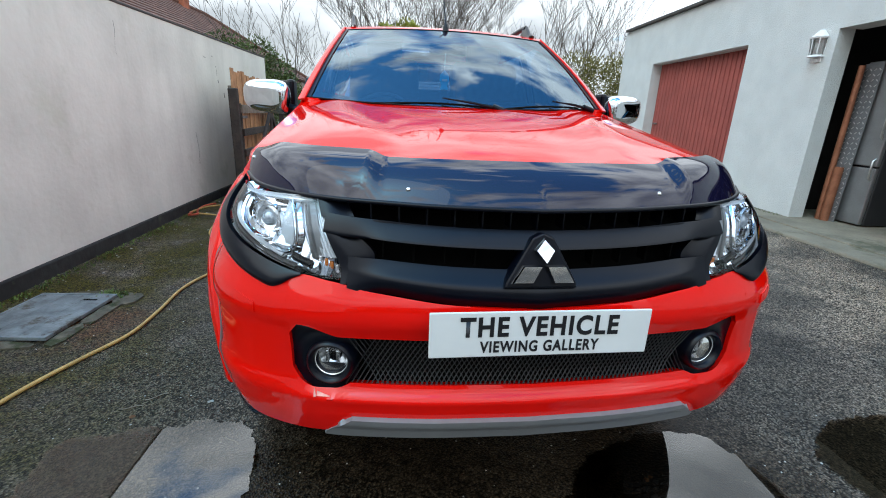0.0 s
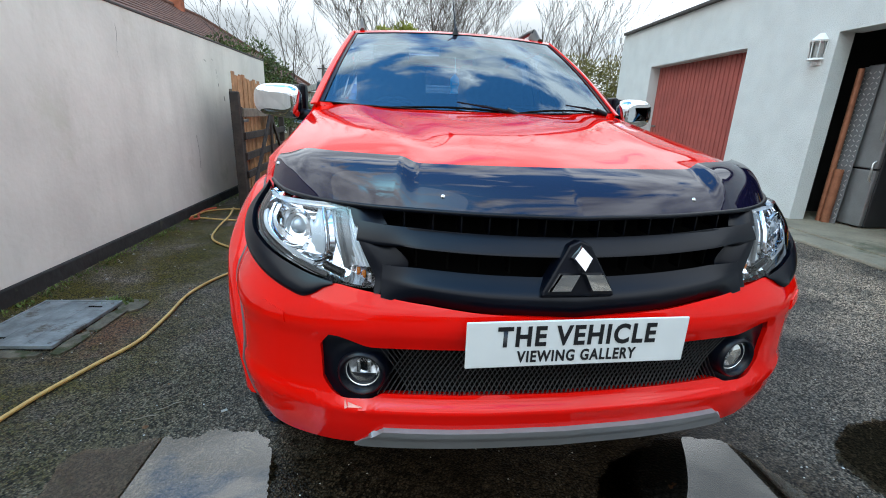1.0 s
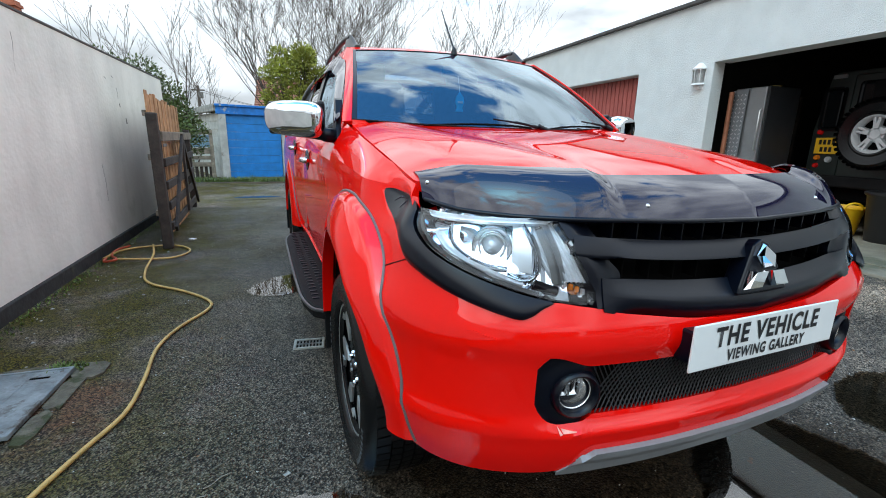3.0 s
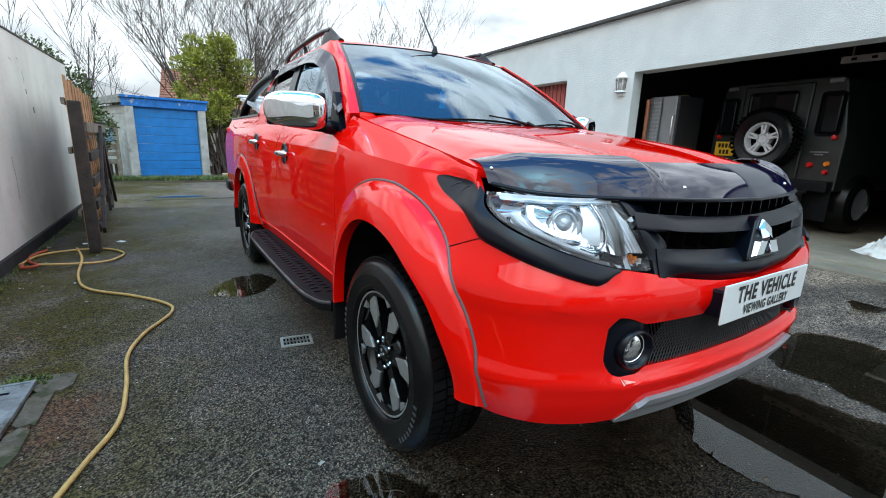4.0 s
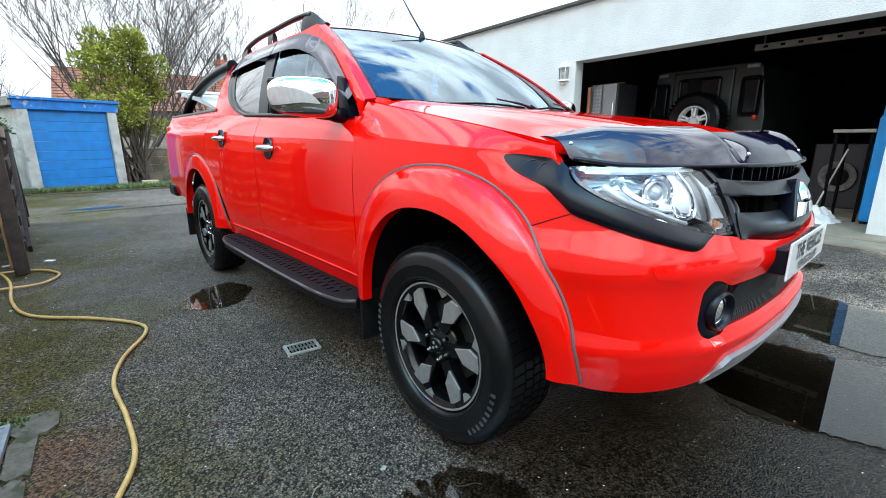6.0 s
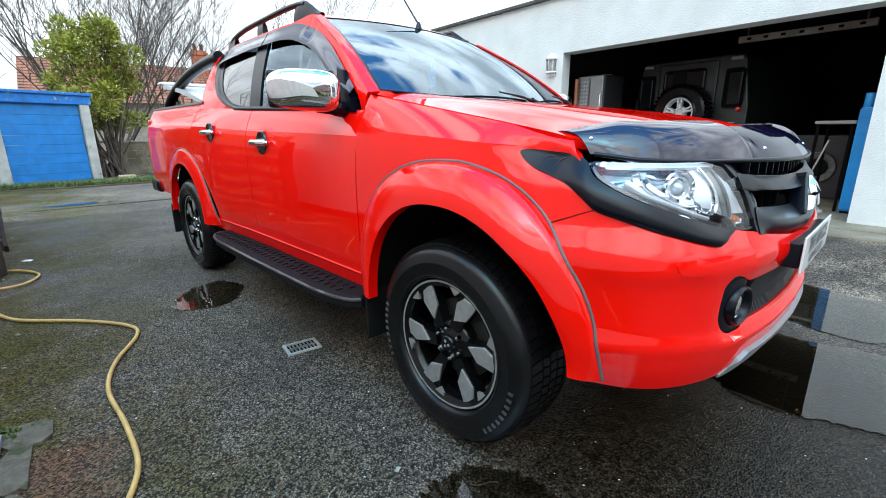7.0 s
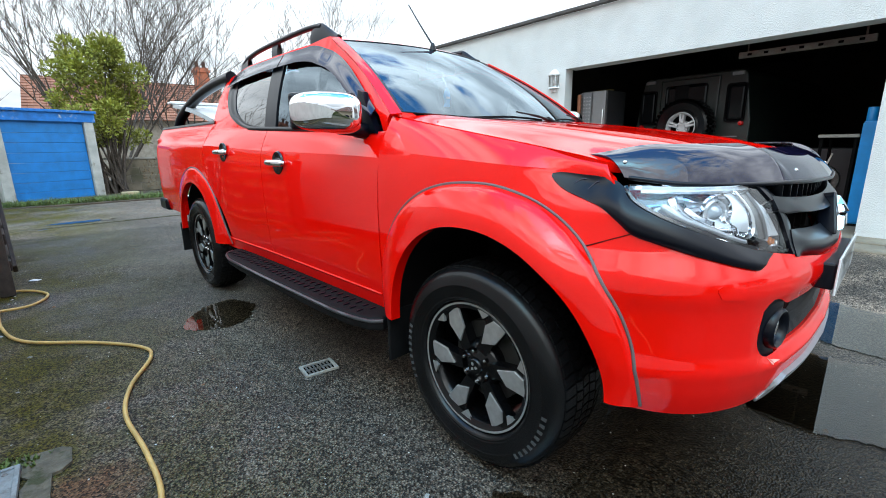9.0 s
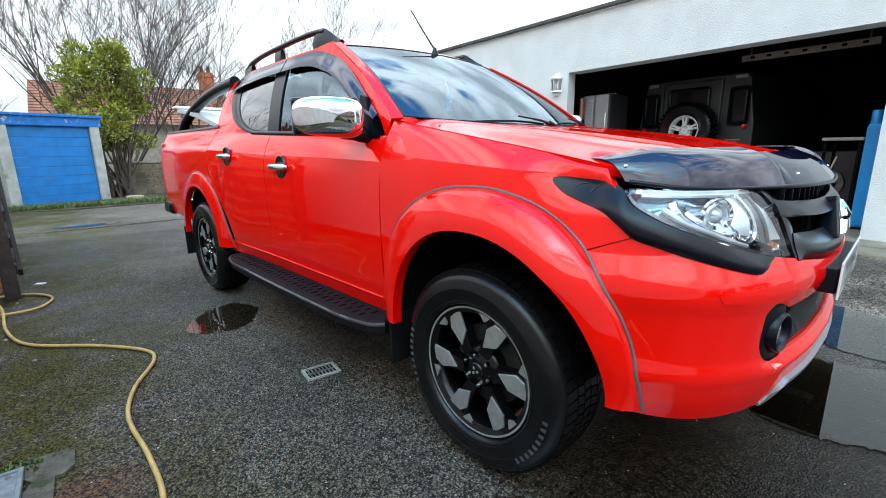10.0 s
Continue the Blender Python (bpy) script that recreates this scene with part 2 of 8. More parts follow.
STONE = material("pale_pebble", (0.36, 0.35, 0.32), rough=0.8, vary=0.3, island=0.4)
REDWHITE = material("red_printed_bag", (0.55, 0.05, 0.04), rough=0.6, vary=0.1, second=(0.7, 0.68, 0.65), second_at=0.55, scale=12)
EARTH = material("damp_earth", (0.07, 0.05, 0.032), rough=0.95, vary=0.3, scale=3, bump=0.6, bump_scale=30)


def asphalt_material():
    m = bpy.data.materials.new("damp_asphalt")
    m.use_nodes = True
    n, l = m.node_tree.nodes, m.node_tree.links
    b = n["Principled BSDF"]
    b.inputs["Specular IOR Level"].default_value = 0.20
    tc = n.new("ShaderNodeTexCoord")

    def noise_node(scale, detail, rough=0.5):
        t = n.new("ShaderNodeTexNoise")
        t.inputs["Scale"].default_value, t.inputs["Detail"].default_value, t.inputs["Roughness"].default_value = scale, detail, rough
        l.new(tc.outputs["Object"], t.inputs["Vector"])
        return t

    def ramp_node(src, p0, p1, c0, c1):
        r = n.new("ShaderNodeValToRGB")
        r.color_ramp.elements[0].position, r.color_ramp.elements[1].position = p0, p1
        r.color_ramp.elements[0].color, r.color_ramp.elements[1].color = (*c0, 1), (*c1, 1)
        l.new(src, r.inputs["Fac"])
        return r

    def mix_node(fac, c1, c2, blend="MIX"):
        x = n.new("ShaderNodeMixRGB")
        x.blend_type = blend
        for sock, v in ((x.inputs["Fac"], fac), (x.inputs["Color1"], c1), (x.inputs["Color2"], c2)):
            if isinstance(v, (int, float)):
                sock.default_value = v
            elif isinstance(v, tuple):
                sock.default_value = (*v, 1)
            else:
                l.new(v, sock)
        return x.outputs["Color"]

    vor = n.new("ShaderNodeTexVoronoi")
    vor.inputs["Scale"].default_value = 135
    l.new(tc.outputs["Object"], vor.inputs["Vector"])
    chips = ramp_node(vor.outputs["Color"], 0.26, 0.86, (0.024, 0.0207, 0.0176), (0.265, 0.226, 0.190))
    worn = ramp_node(noise_node(20, 6, 0.7).outputs["Fac"], 0.36, 0.64, (0.72, 0.71, 0.70), (1.28, 1.25, 1.20))
    patch = ramp_node(noise_node(0.55, 6, 0.6).outputs["Fac"], 0.36, 0.66, (0.62, 0.62, 0.62), (1.4, 1.36, 1.28))
    gaps = ramp_node(vor.outputs["Distance"], 0.25, 0.75, (1.15, 1.15, 1.15), (0.35, 0.34, 0.32))
    base = mix_node(1.0, chips.outputs["Color"], patch.outputs["Color"], "MULTIPLY")
    base = mix_node(1.0, base, gaps.outputs["Color"], "MULTIPLY")
    base = mix_node(1.0, base, worn.outputs["Color"], "MULTIPLY")
    moss = ramp_node(noise_node(1.3, 9, 0.72).outputs["Fac"], 0.38, 0.55, (0, 0, 0), (1, 1, 1))
    lim, prod = n.new("ShaderNodeMapRange"), n.new("ShaderNodeMath")
    lim.inputs["From Min"].default_value, lim.inputs["From Max"].default_value = -1.25, -2.35
    across = n.new("ShaderNodeVectorMath")
    across.operation = "DOT_PRODUCT"
    l.new(tc.outputs["Object"], across.inputs[0])
    across.inputs[1].default_value = (0.997, -0.075, 0.0)
    l.new(across.outputs["Value"], lim.inputs["Value"])
    prod.operation = "MULTIPLY"
    l.new(moss.outputs["Color"], prod.inputs[0])
    l.new(lim.outputs[0], prod.inputs[1])
    base = mix_node(prod.outputs[0], base, mix_node(1.0, chips.outputs["Color"], (0.40, 0.385, 0.03), "MULTIPLY"))
    # bare earth beside the manhole, paler tarmac on the lane
    gap = n.new("ShaderNodeVectorMath")
    gap.operation = "DISTANCE"
    l.new(tc.outputs["Object"], gap.inputs[0])
    gap.inputs[1].default_value = (-1.96, 3.55, 0.0)
    near = n.new("ShaderNodeMath")
    near.operation = "MULTIPLY_ADD"
    l.new(noise_node(5, 6, 0.7).outputs["Fac"], near.inputs[0])
    near.inputs[1].default_value = 0.9
    l.new(gap.outputs["Value"], near.inputs[2])
    bare = ramp_node(near.outputs[0], 0.50, 0.72, (0.8, 0.8, 0.8), (0, 0, 0))
    base = mix_node(bare.outputs["Color"], base, mix_node(1.0, chips.outputs["Color"], (0.80, 0.44, 0.26), "MULTIPLY"))
    along = n.new("ShaderNodeVectorMath")
    along.operation = "DOT_PRODUCT"
    l.new(tc.outputs["Object"], along.inputs[0])
    along.inputs[1].default_value = (0.075, 0.997, 0.0)
    lane = n.new("ShaderNodeMapRange")
    lane.inputs["From Min"].default_value, lane.inputs["From Max"].default_value = 9.45, 9.6
    l.new(along.outputs["Value"], lane.inputs["Value"])
    base = mix_node(lane.outputs[0], base, mix_node(1.0, base, (1.7, 1.65, 1.66), "MULTIPLY"))
    # drier, paler tarmac in patches towards the garages
    dry_side, dry = n.new("ShaderNodeMapRange"), n.new("ShaderNodeMath")
    dry_side.inputs["From Min"].default_value, dry_side.inputs["From Max"].default_value = 1.3, 2.1
    l.new(across.outputs["Value"], dry_side.inputs["Value"])
    dry.operation = "MULTIPLY"
    l.new(dry_side.outputs[0], dry.inputs[0])
    l.new(ramp_node(noise_node(1.7, 6, 0.6).outputs["Fac"], 0.44, 0.56, (0, 0, 0), (1, 1, 1)).outputs["Color"], dry.inputs[1])
    base = mix_node(dry.outputs[0], base, mix_node(1.0, base, (2.3, 2.2, 2.1), "MULTIPLY"))
    # soaked ground round the pools, darkened further for the truck's shadow
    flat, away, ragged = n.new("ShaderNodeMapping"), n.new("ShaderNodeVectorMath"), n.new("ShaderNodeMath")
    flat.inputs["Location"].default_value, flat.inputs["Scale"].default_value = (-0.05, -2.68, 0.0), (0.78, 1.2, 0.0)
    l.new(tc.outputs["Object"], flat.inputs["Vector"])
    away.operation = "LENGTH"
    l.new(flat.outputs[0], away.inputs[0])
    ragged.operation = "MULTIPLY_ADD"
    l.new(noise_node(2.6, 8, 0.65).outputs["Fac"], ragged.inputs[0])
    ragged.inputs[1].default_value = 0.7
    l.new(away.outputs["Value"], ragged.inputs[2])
    soak_shade = n.new("ShaderNodeMapRange")
    soak_shade.inputs["From Min"].default_value, soak_shade.inputs["From Max"].default_value = 1.32, 1.08
    l.new(ragged.outputs[0], soak_shade.inputs["Value"])
    base = mix_node(soak_shade.outputs[0], base, mix_node(1.0, base, (0.22, 0.19, 0.15), "MULTIPLY"))
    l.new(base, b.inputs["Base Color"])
    wet = ramp_node(noise_node(0.8, 4, 0.55).outputs["Fac"], 0.40, 0.64, (0.40, 0.40, 0.40), (0.80, 0.80, 0.80))
    l.new(mix_node(soak_shade.outputs[0], wet.outputs["Color"], (0.28, 0.28, 0.28)), b.inputs["Roughness"])
    bp = n.new("ShaderNodeBump")
    bp.inputs["Strength"].default_value, bp.inputs["Distance"].default_value = 0.8, 0.007
    calm = n.new("ShaderNodeMapRange")
    calm.inputs["To Min"].default_value, calm.inputs["To Max"].default_value = 0.85, 0.45
    l.new(soak_shade.outputs[0], calm.inputs["Value"])
    l.new(calm.outputs[0], bp.inputs["Strength"])
    l.new(vor.outputs["Distance"], bp.inputs["Height"])
    l.new(bp.outputs["Normal"], b.inputs["Normal"])
    return m


ASPHALT = asphalt_material()
WATER = thin_glass("standing_water", (0.78, 0.64, 0.50), 1.8)

# ---- geometry helpers ----
YARD = pose(0, 0, 0, 0, 0, -4.3)


def at_yard(u, v, z=0.0, rz=0.0):
    """A pose in the yard's own axes: u across from the boundary wall to the garage, v along them."""
    return YARD @ pose(u, v, z, 0, 0, rz)


def smooth_step(a, b, x):
    t = min(1.0, max(0.0, (x - a) / (b - a)))
    return t * t * (3 - 2 * t)


def curve_fn(pts):
    """A smooth function through a few (x, y) pairs, without overshoot."""
    xs, ys = [p[0] for p in pts], [p[1] for p in pts]
    n = len(xs)
    d = [(ys[i + 1] - ys[i]) / (xs[i + 1] - xs[i]) for i in range(n - 1)]
    m = [d[0]] + [0 if d[i - 1] * d[i] <= 0 else 2 * d[i - 1] * d[i] / (d[i - 1] + d[i]) for i in range(1, n - 1)] + [d[-1]]

    def f(x):
        if x <= xs[0]:
            return ys[0]
        if x >= xs[-1]:
            return ys[-1]
        i = 0
        while x > xs[i + 1]:
            i += 1
        h = xs[i + 1] - xs[i]
        t = (x - xs[i]) / h
        return (2 * t**3 - 3 * t**2 + 1) * ys[i] + (t**3 - 2 * t**2 + t) * h * m[i] + (-2 * t**3 + 3 * t**2) * ys[i + 1] + (t**3 - t**2) * h * m[i + 1]

    return f


def spline_pts(pts, n, closed=False):
    """Points along a smooth curve through the given points."""
    p = [Vector(q) for q in pts]
    out = []
    k = len(p)
    spans = k if closed else k - 1
    for i in range(spans):
        a = p[(i - 1) % k] if closed or i > 0 else p[0] * 2 - p[1]
        b, c = p[i], p[(i + 1) % k]
        d = p[(i + 2) % k] if closed or i + 2 < k else p[-1] * 2 - p[-2]
        for j in range(n):
            t = j / n
            out.append(0.5 * (2 * b + (c - a) * t + (2 * a - 5 * b + 4 * c - d) * t * t + (3 * b - a - 3 * c + d) * t**3))
    if not closed:
        out.append(p[-1])
    return out


def mesh_of(name, verts, faces, smooth=None):
    me = bpy.data.meshes.new(name)
    me.from_pydata([tuple(v) for v in verts], [], faces)
    me.update()
    if smooth:
        me.polygons.foreach_set("use_smooth", [True] * len(me.polygons))
        me.set_sharp_from_angle(angle=radians(smooth))
    return me


def part(name, me, mat, parent=None, label="", m=None):
    """Links a mesh (or a bmesh, which it uses up) as one object under a thing or a part."""
    if isinstance(me, bmesh.types.BMesh):
        data = bpy.data.meshes.new(name)
        me.to_mesh(data)
        me.free()
        me = data
    ob = new(name, me)
    if mat is not None and not me.materials:
        me.materials.append(mat)
    if parent is not None:
        ob.parent = parent
    if m is not None:
        ob.matrix_basis = m
    if label:
        ob["label"] = label
    return ob


def thing(name, m=None, label="", category="", group="", kind=""):
    ob = new(name)
    ob.empty_display_size = 0.1
    if m is not None:
        ob.matrix_basis = m
    return tagged(ob, label, category, group, kind)


def box_bm(sx, sy, sz, c=(0, 0, 0), bevel=0.0, seg=2):
    """A box of that size about c, its edges rounded."""
    bm = bmesh.new()
    bmesh.ops.create_cube(bm, size=1, matrix=Matrix.Translation(c) @ Matrix.Diagonal((sx, sy, sz, 1)))
    if bevel > 0:
        bmesh.ops.bevel(bm, geom=bm.edges[:], offset=bevel, segments=seg, affect="EDGES", profile=0.5)
    return bm


def box(name, sx, sy, sz, c, mat, parent=None, bevel=0.004, label="", m=None, seg=2):
    return part(name, box_bm(sx, sy, sz, c, bevel, seg), mat, parent, label, m)


def join_bm(*bms):
    """One bmesh out of several."""
    out = bms[0]
    for b in bms[1:]:
        me = bpy.data.meshes.new("tmp")
        b.to_mesh(me)
        b.free()
        out.from_mesh(me)
        bpy.data.meshes.remove(me)
    return out


def lathe(profile, n=48, axis="Z", closed=False):
    """Verts and faces of a turned shape; profile: (radius, height) pairs."""
    verts, faces = [], []
    k = len(profile)
    for i in range(n):
        a = 2 * math.pi * i / n
        for r, h in profile:
            c, s = r * math.cos(a), r * math.sin(a)
            verts.append((c, s, h) if axis == "Z" else ((h, c, s) if axis == "X" else (c, h, s)))
    for i in range(n):
        for j in range(k if closed else k - 1):
            a, b = i * k + j, i * k + (j + 1) % k
            c, d = ((i + 1) % n) * k + (j + 1) % k, ((i + 1) % n) * k + j
            faces.append((a, d, c, b))
    return verts, faces


def tube(path, radius, n=8, closed=False, cap=True):
    """Verts and faces of a tube along points; radius: a number or one for each point."""
    p = [Vector(q) for q in path]
    k = len(p)
    verts, faces = [], []
    up = Vector((0, 0, 1))
    side = None
    for i in range(k):
        if closed:
            t = p[(i + 1) % k] - p[i - 1]
        else:
            t = p[min(i + 1, k - 1)] - p[max(i - 1, 0)]
        t = t.normalized() if t.length > 1e-9 else Vector((0, 0, 1))
        if side is None:
            side = t.cross(up)
            if side.length < 0.05:
                side = t.cross(Vector((1, 0, 0)))
        side = (side - t * side.dot(t)).normalized()
        other = t.cross(side)
        r = radius if isinstance(radius, (int, float)) else radius[i]
        for j in range(n):
            a = 2 * math.pi * j / n
            verts.append(p[i] + side * (r * math.cos(a)) + other * (r * math.sin(a)))
    for i in range(k if closed else k - 1):
        for j in range(n):
            a, b = i * n + j, i * n + (j + 1) % n
            c, d = ((i + 1) % k) * n + (j + 1) % n, ((i + 1) % k) * n + j
            faces.append((a, b, c, d))
    if cap and not closed:
        faces.append(tuple(reversed(range(n))))
        faces.append(tuple(range((k - 1) * n, k * n)))
    return verts, faces


def prism_bm(outline, depth, bevel=0.0):
    """A flat shape in x and z, depth deep along y."""
    bm = bmesh.new()
    vs = [bm.verts.new((x, 0, z)) for x, z in outline]
    f = bm.faces.new(vs)
    r = bmesh.ops.extrude_face_region(bm, geom=[f])
    for v in r["geom"]:
        if isinstance(v, bmesh.types.BMVert):
            v.co.y += depth
    bmesh.ops.recalc_face_normals(bm, faces=bm.faces[:])
    if bevel > 0:
        bmesh.ops.bevel(bm, geom=bm.edges[:], offset=bevel, segments=2, affect="EDGES", profile=0.5)
    return bm


def text_mesh(name, words, width, height, depth=0.001):
    """Lettering fitted into width x height, facing -y, centred."""
    cu = bpy.data.curves.new(name, "FONT")
    cu.body, cu.align_x, cu.align_y, cu.extrude, cu.resolution_u = words, "CENTER", "CENTER", 0.0, 4
    cu.offset, cu.space_character = 0.035, 1.16
    ob = new(name, cu)
    bpy.context.view_layer.update()
    me = bpy.data.meshes.new_from_object(ob.evaluated_get(bpy.context.evaluated_depsgraph_get()))
    bpy.data.objects.remove(ob)
    bpy.data.curves.remove(cu)
    xs, ys = [v.co.x for v in me.vertices], [v.co.y for v in me.vertices]
    sx, sy = width / (max(xs) - min(xs)), height / (max(ys) - min(ys))
    cx, cy = (max(xs) + min(xs)) / 2, (max(ys) + min(ys)) / 2
    for v in me.vertices:
        v.co = Vector(((v.co.x - cx) * sx, -depth, (v.co.y - cy) * sy))
    me.update()
    return me


# ---- ground, walls ----
def wall_foot(v):
    """Where the boundary wall's face stands across the yard."""
    return -3.20 + 0.0358 * (9.6 - v)


def ground_height(u, v):
    return 0.17 * smooth_step(2.0, 3.7, u) + 0.02 * smooth_step(-2.2, -3.2, u)


def build_ground():
    us = [-300, -120, -60, -30, -15, -8, -5] + [-4 + 0.2 * i for i in range(41)] + [5, 7, 10, 15, 30, 60, 120, 300]
    vs = [-200, -80, -40, -20, -10, -5, -2, 0] + [0.5 * i for i in range(1, 41)] + [24, 30, 40, 60, 120, 250, 400]
    verts = [YARD @ Vector((u, v, ground_height(u, v))) for v in vs for u in us]
    n = len(us)
    faces = [(j * n + i, j * n + i + 1, (j + 1) * n + i + 1, (j + 1) * n + i) for j in range(len(vs) - 1) for i in range(n - 1)]
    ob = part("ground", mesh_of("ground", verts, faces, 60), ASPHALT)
    tagged(ob, "dark damp asphalt yard with moss, loose grit and shade painted by the truck's nose", "ground", kind="structure")


build_ground()

GARAGE_U = 4.0
FLOOR_Z = 0.19


def wall_piece(u0, u1, v0, v1, z0, z1, mat, parent, name="wall_panel"):
    return part(name, box_bm(u1 - u0, v1 - v0, z1 - z0, ((u0 + u1) / 2, (v0 + v1) / 2, (z0 + z1) / 2)), mat, parent)


def build_garage():
    g = thing("wall_garage", YARD, "white textured render garage wall with two bays", "wall", kind="structure")
    u0, u1 = GARAGE_U, GARAGE_U + 0.26
    top = 3.02
    wall_piece(u0, u1, 10.0, 11.15, -0.1, top, WALL_WHITE, g)
    wall_piece(u0, u1, 7.4, 10.0, 2.27, top, WALL_WHITE, g)
    wall_piece(u0, u0 + 0.18, 6.02, 6.6, -0.1, top, WALL_WHITE, g)
    wall_piece(u0, u1, 6.6, 7.4, -0.1, top, WALL_WHITE, g)
    wall_piece(u0, u1, 2.42, 6.02, 2.25, top, WALL_WHITE, g)
    wall_piece(u0, u1, -1.5, 2.42, -0.1, top, WALL_WHITE, g)
    wall_piece(u0, u0 + 7.0, 11.15, 11.4, -0.1, top, WALL_WHITE, g)
    # walls and roof underside take the near-black shade colour
    ins = thing("wall_garage_inside", YARD, "inside walls of the garage, coloured near black for its shade", "wall", kind="structure")
    wall_piece(u0 + 6.7, u0 + 7.0, -1.5, 11.15, -0.1, top, INSIDE_SHADE, ins)
    wall_piece(u1, u0 + 6.7, -1.76, -1.5, -0.1, top, INSIDE_SHADE, ins)
    wall_piece(u1, u0 + 6.7, 6.55, 6.7, -0.1, top - 0.02, INSIDE_SHADE, ins)
    ce = part("ceiling", box_bm(6.9, 12.9, 0.16, (u0 + 3.72, 4.8, top - 0.06)), INSIDE_SHADE, m=YARD)
    tagged(ce, "flat garage roof seen from below, coloured near black for shade", "ceiling", kind="structure")
    fa = part("trim", box_bm(0.08, 12.95, 0.05, (u0 - 0.02, 4.86, top + 0.03), 0.008), FASCIA, m=YARD)
    tagged(fa, "thin dark roof edge along the garage", "roof edge", kind="structure")
    fl = part("floor", box_bm(7.4, 13.2, 0.3, (u0 + 3.35, 4.8, FLOOR_Z - 0.15), 0.01), CONCRETE, m=YARD)
    tagged(fl, "worn stained concrete garage floor", "floor", kind="structure")
    ap = part("pavement", box_bm(0.62, 13.4, 0.3, (u0 - 0.36, 4.8, FLOOR_Z - 0.165), 0.02), CONCRETE, m=YARD)
    tagged(ap, "worn concrete apron before the garage", "pavement", kind="structure")


build_garage()


CRACK = material("grey_crack_shadow", (0.26, 0.26, 0.23), rough=0.95, vary=0.2)


def build_boundary_wall():
    w = thing("wall_boundary", YARD @ pose(-3.22, 9.6, 0, 0, 0, 2.05) @ pose(3.22, -9.6, 0), "weathered off-white rendered boundary wall over a black plinth", "wall", kind="structure")
    wall_piece(-3.45, -3.22, -4.0, 9.6, 0.11, 2.02, WALL_OLD, w)
    bm = box_bm(0.26, 13.62, 0.24, (-3.33, 2.8, 0.01), 0.012)
    part("plinth", bm, PLINTH, w, "black bitumen painted plinth")
    for pts, r in (([(5.31, 1.87), (5.315, 1.80), (5.30, 1.74)], 0.004), ([(5.30, 1.74), (5.28, 1.66), (5.285, 1.60)], 0.0018), ([(7.43, 1.53), (7.435, 1.49)], 0.011), ([(7.59, 1.37), (7.60, 1.31)], 0.016), ([(7.40, 1.70), (7.42, 1.63), (7.41, 1.58)], 0.004), ([(7.05, 1.78), (7.11, 1.765)], 0.006), ([(7.29, 1.81), (7.33, 1.80)], 0.006), ([(6.6, 0.9), (6.63, 0.7), (6.61, 0.52)], 0.004)):
        tv, tf = tube([Vector((-3.2205, v, z)) for v, z in pts], r * 0.5, 6)
        part("crack", mesh_of("crack", tv, tf), CRACK, w, "dark crack or chip in the render")
    part("coping", box_bm(0.245, 13.64, 0.022, (-3.335, 2.8, 2.031), 0.005), FASCIA, w, "dark capping along the wall top")


build_boundary_wall()

# ---- the pick-up truck ----
# Car axes: x across, y from the nose to the tail, z up.
CAR_Y = 1.93
plan_x = [(0.0, 0.040), (0.25, 0.050), (0.45, 0.075), (0.55, 0.100), (0.65, 0.140), (0.735, 0.195), (0.80, 0.270), (0.84, 0.360), (0.862, 0.460), (0.87, 0.60), (0.87, 0.80)]
PLAN = spline_pts([(x, y, 0) for x, y in plan_x], 8)
ARC = [0.0]
for i in range(1, len(PLAN)):
    ARC.append(ARC[-1] + (PLAN[i] - PLAN[i - 1]).length)
setback = curve_fn([(0.40, 0.046), (0.45, 0.026), (0.50, 0.011), (0.528, 0.006), (0.556, 0.0), (0.572, 0.001), (0.600, 0.008), (0.66, 0.010), (0.72, 0.008), (0.77, 0.0), (0.80, 0.004), (0.84, 0.022), (0.88, 0.040), (0.96, 0.058), (1.04, 0.110), (1.12, 0.19)])
groove = curve_fn([(0.555, 0.0), (0.575, 0.020), (0.62, 0.022), (0.70, 0.010), (0.75, 0.0)])


def front(s, z, out=0.0):
    """The nose: s runs along the plan line from the middle (minus: the other half)."""
    a = min(abs(s), ARC[-1] - 1e-6)
    i = max(k for k in range(len(ARC) - 1) if ARC[k] <= a)
    t = (a - ARC[i]) / (ARC[i + 1] - ARC[i])
    p = PLAN[i].lerp(PLAN[i + 1], t)
    d0 = (PLAN[i + 1] - PLAN[max(i - 1, 0)]).normalized()
    d1 = (PLAN[min(i + 2, len(PLAN) - 1)] - PLAN[i]).normalized()
    d = d0.lerp(d1, t).normalized()
    n = Vector((d.y, -d.x, 0))
    if a < 0.04:
        n = Vector((n.x * a / 0.04, n.y, 0)).normalized()
    q = p + n * (out - setback(z) - groove(z) * smooth_step(0.66, 0.5, a))
    return Vector((-q.x if s > 0 else q.x, q.y, z))


def s_of_x(x):
    i = max(k for k in range(len(PLAN) - 1) if PLAN[k].x <= x)
    t = (x - PLAN[i].x) / max(1e-9, PLAN[i + 1].x - PLAN[i].x)
    return ARC[i] + t * (ARC[i + 1] - ARC[i])


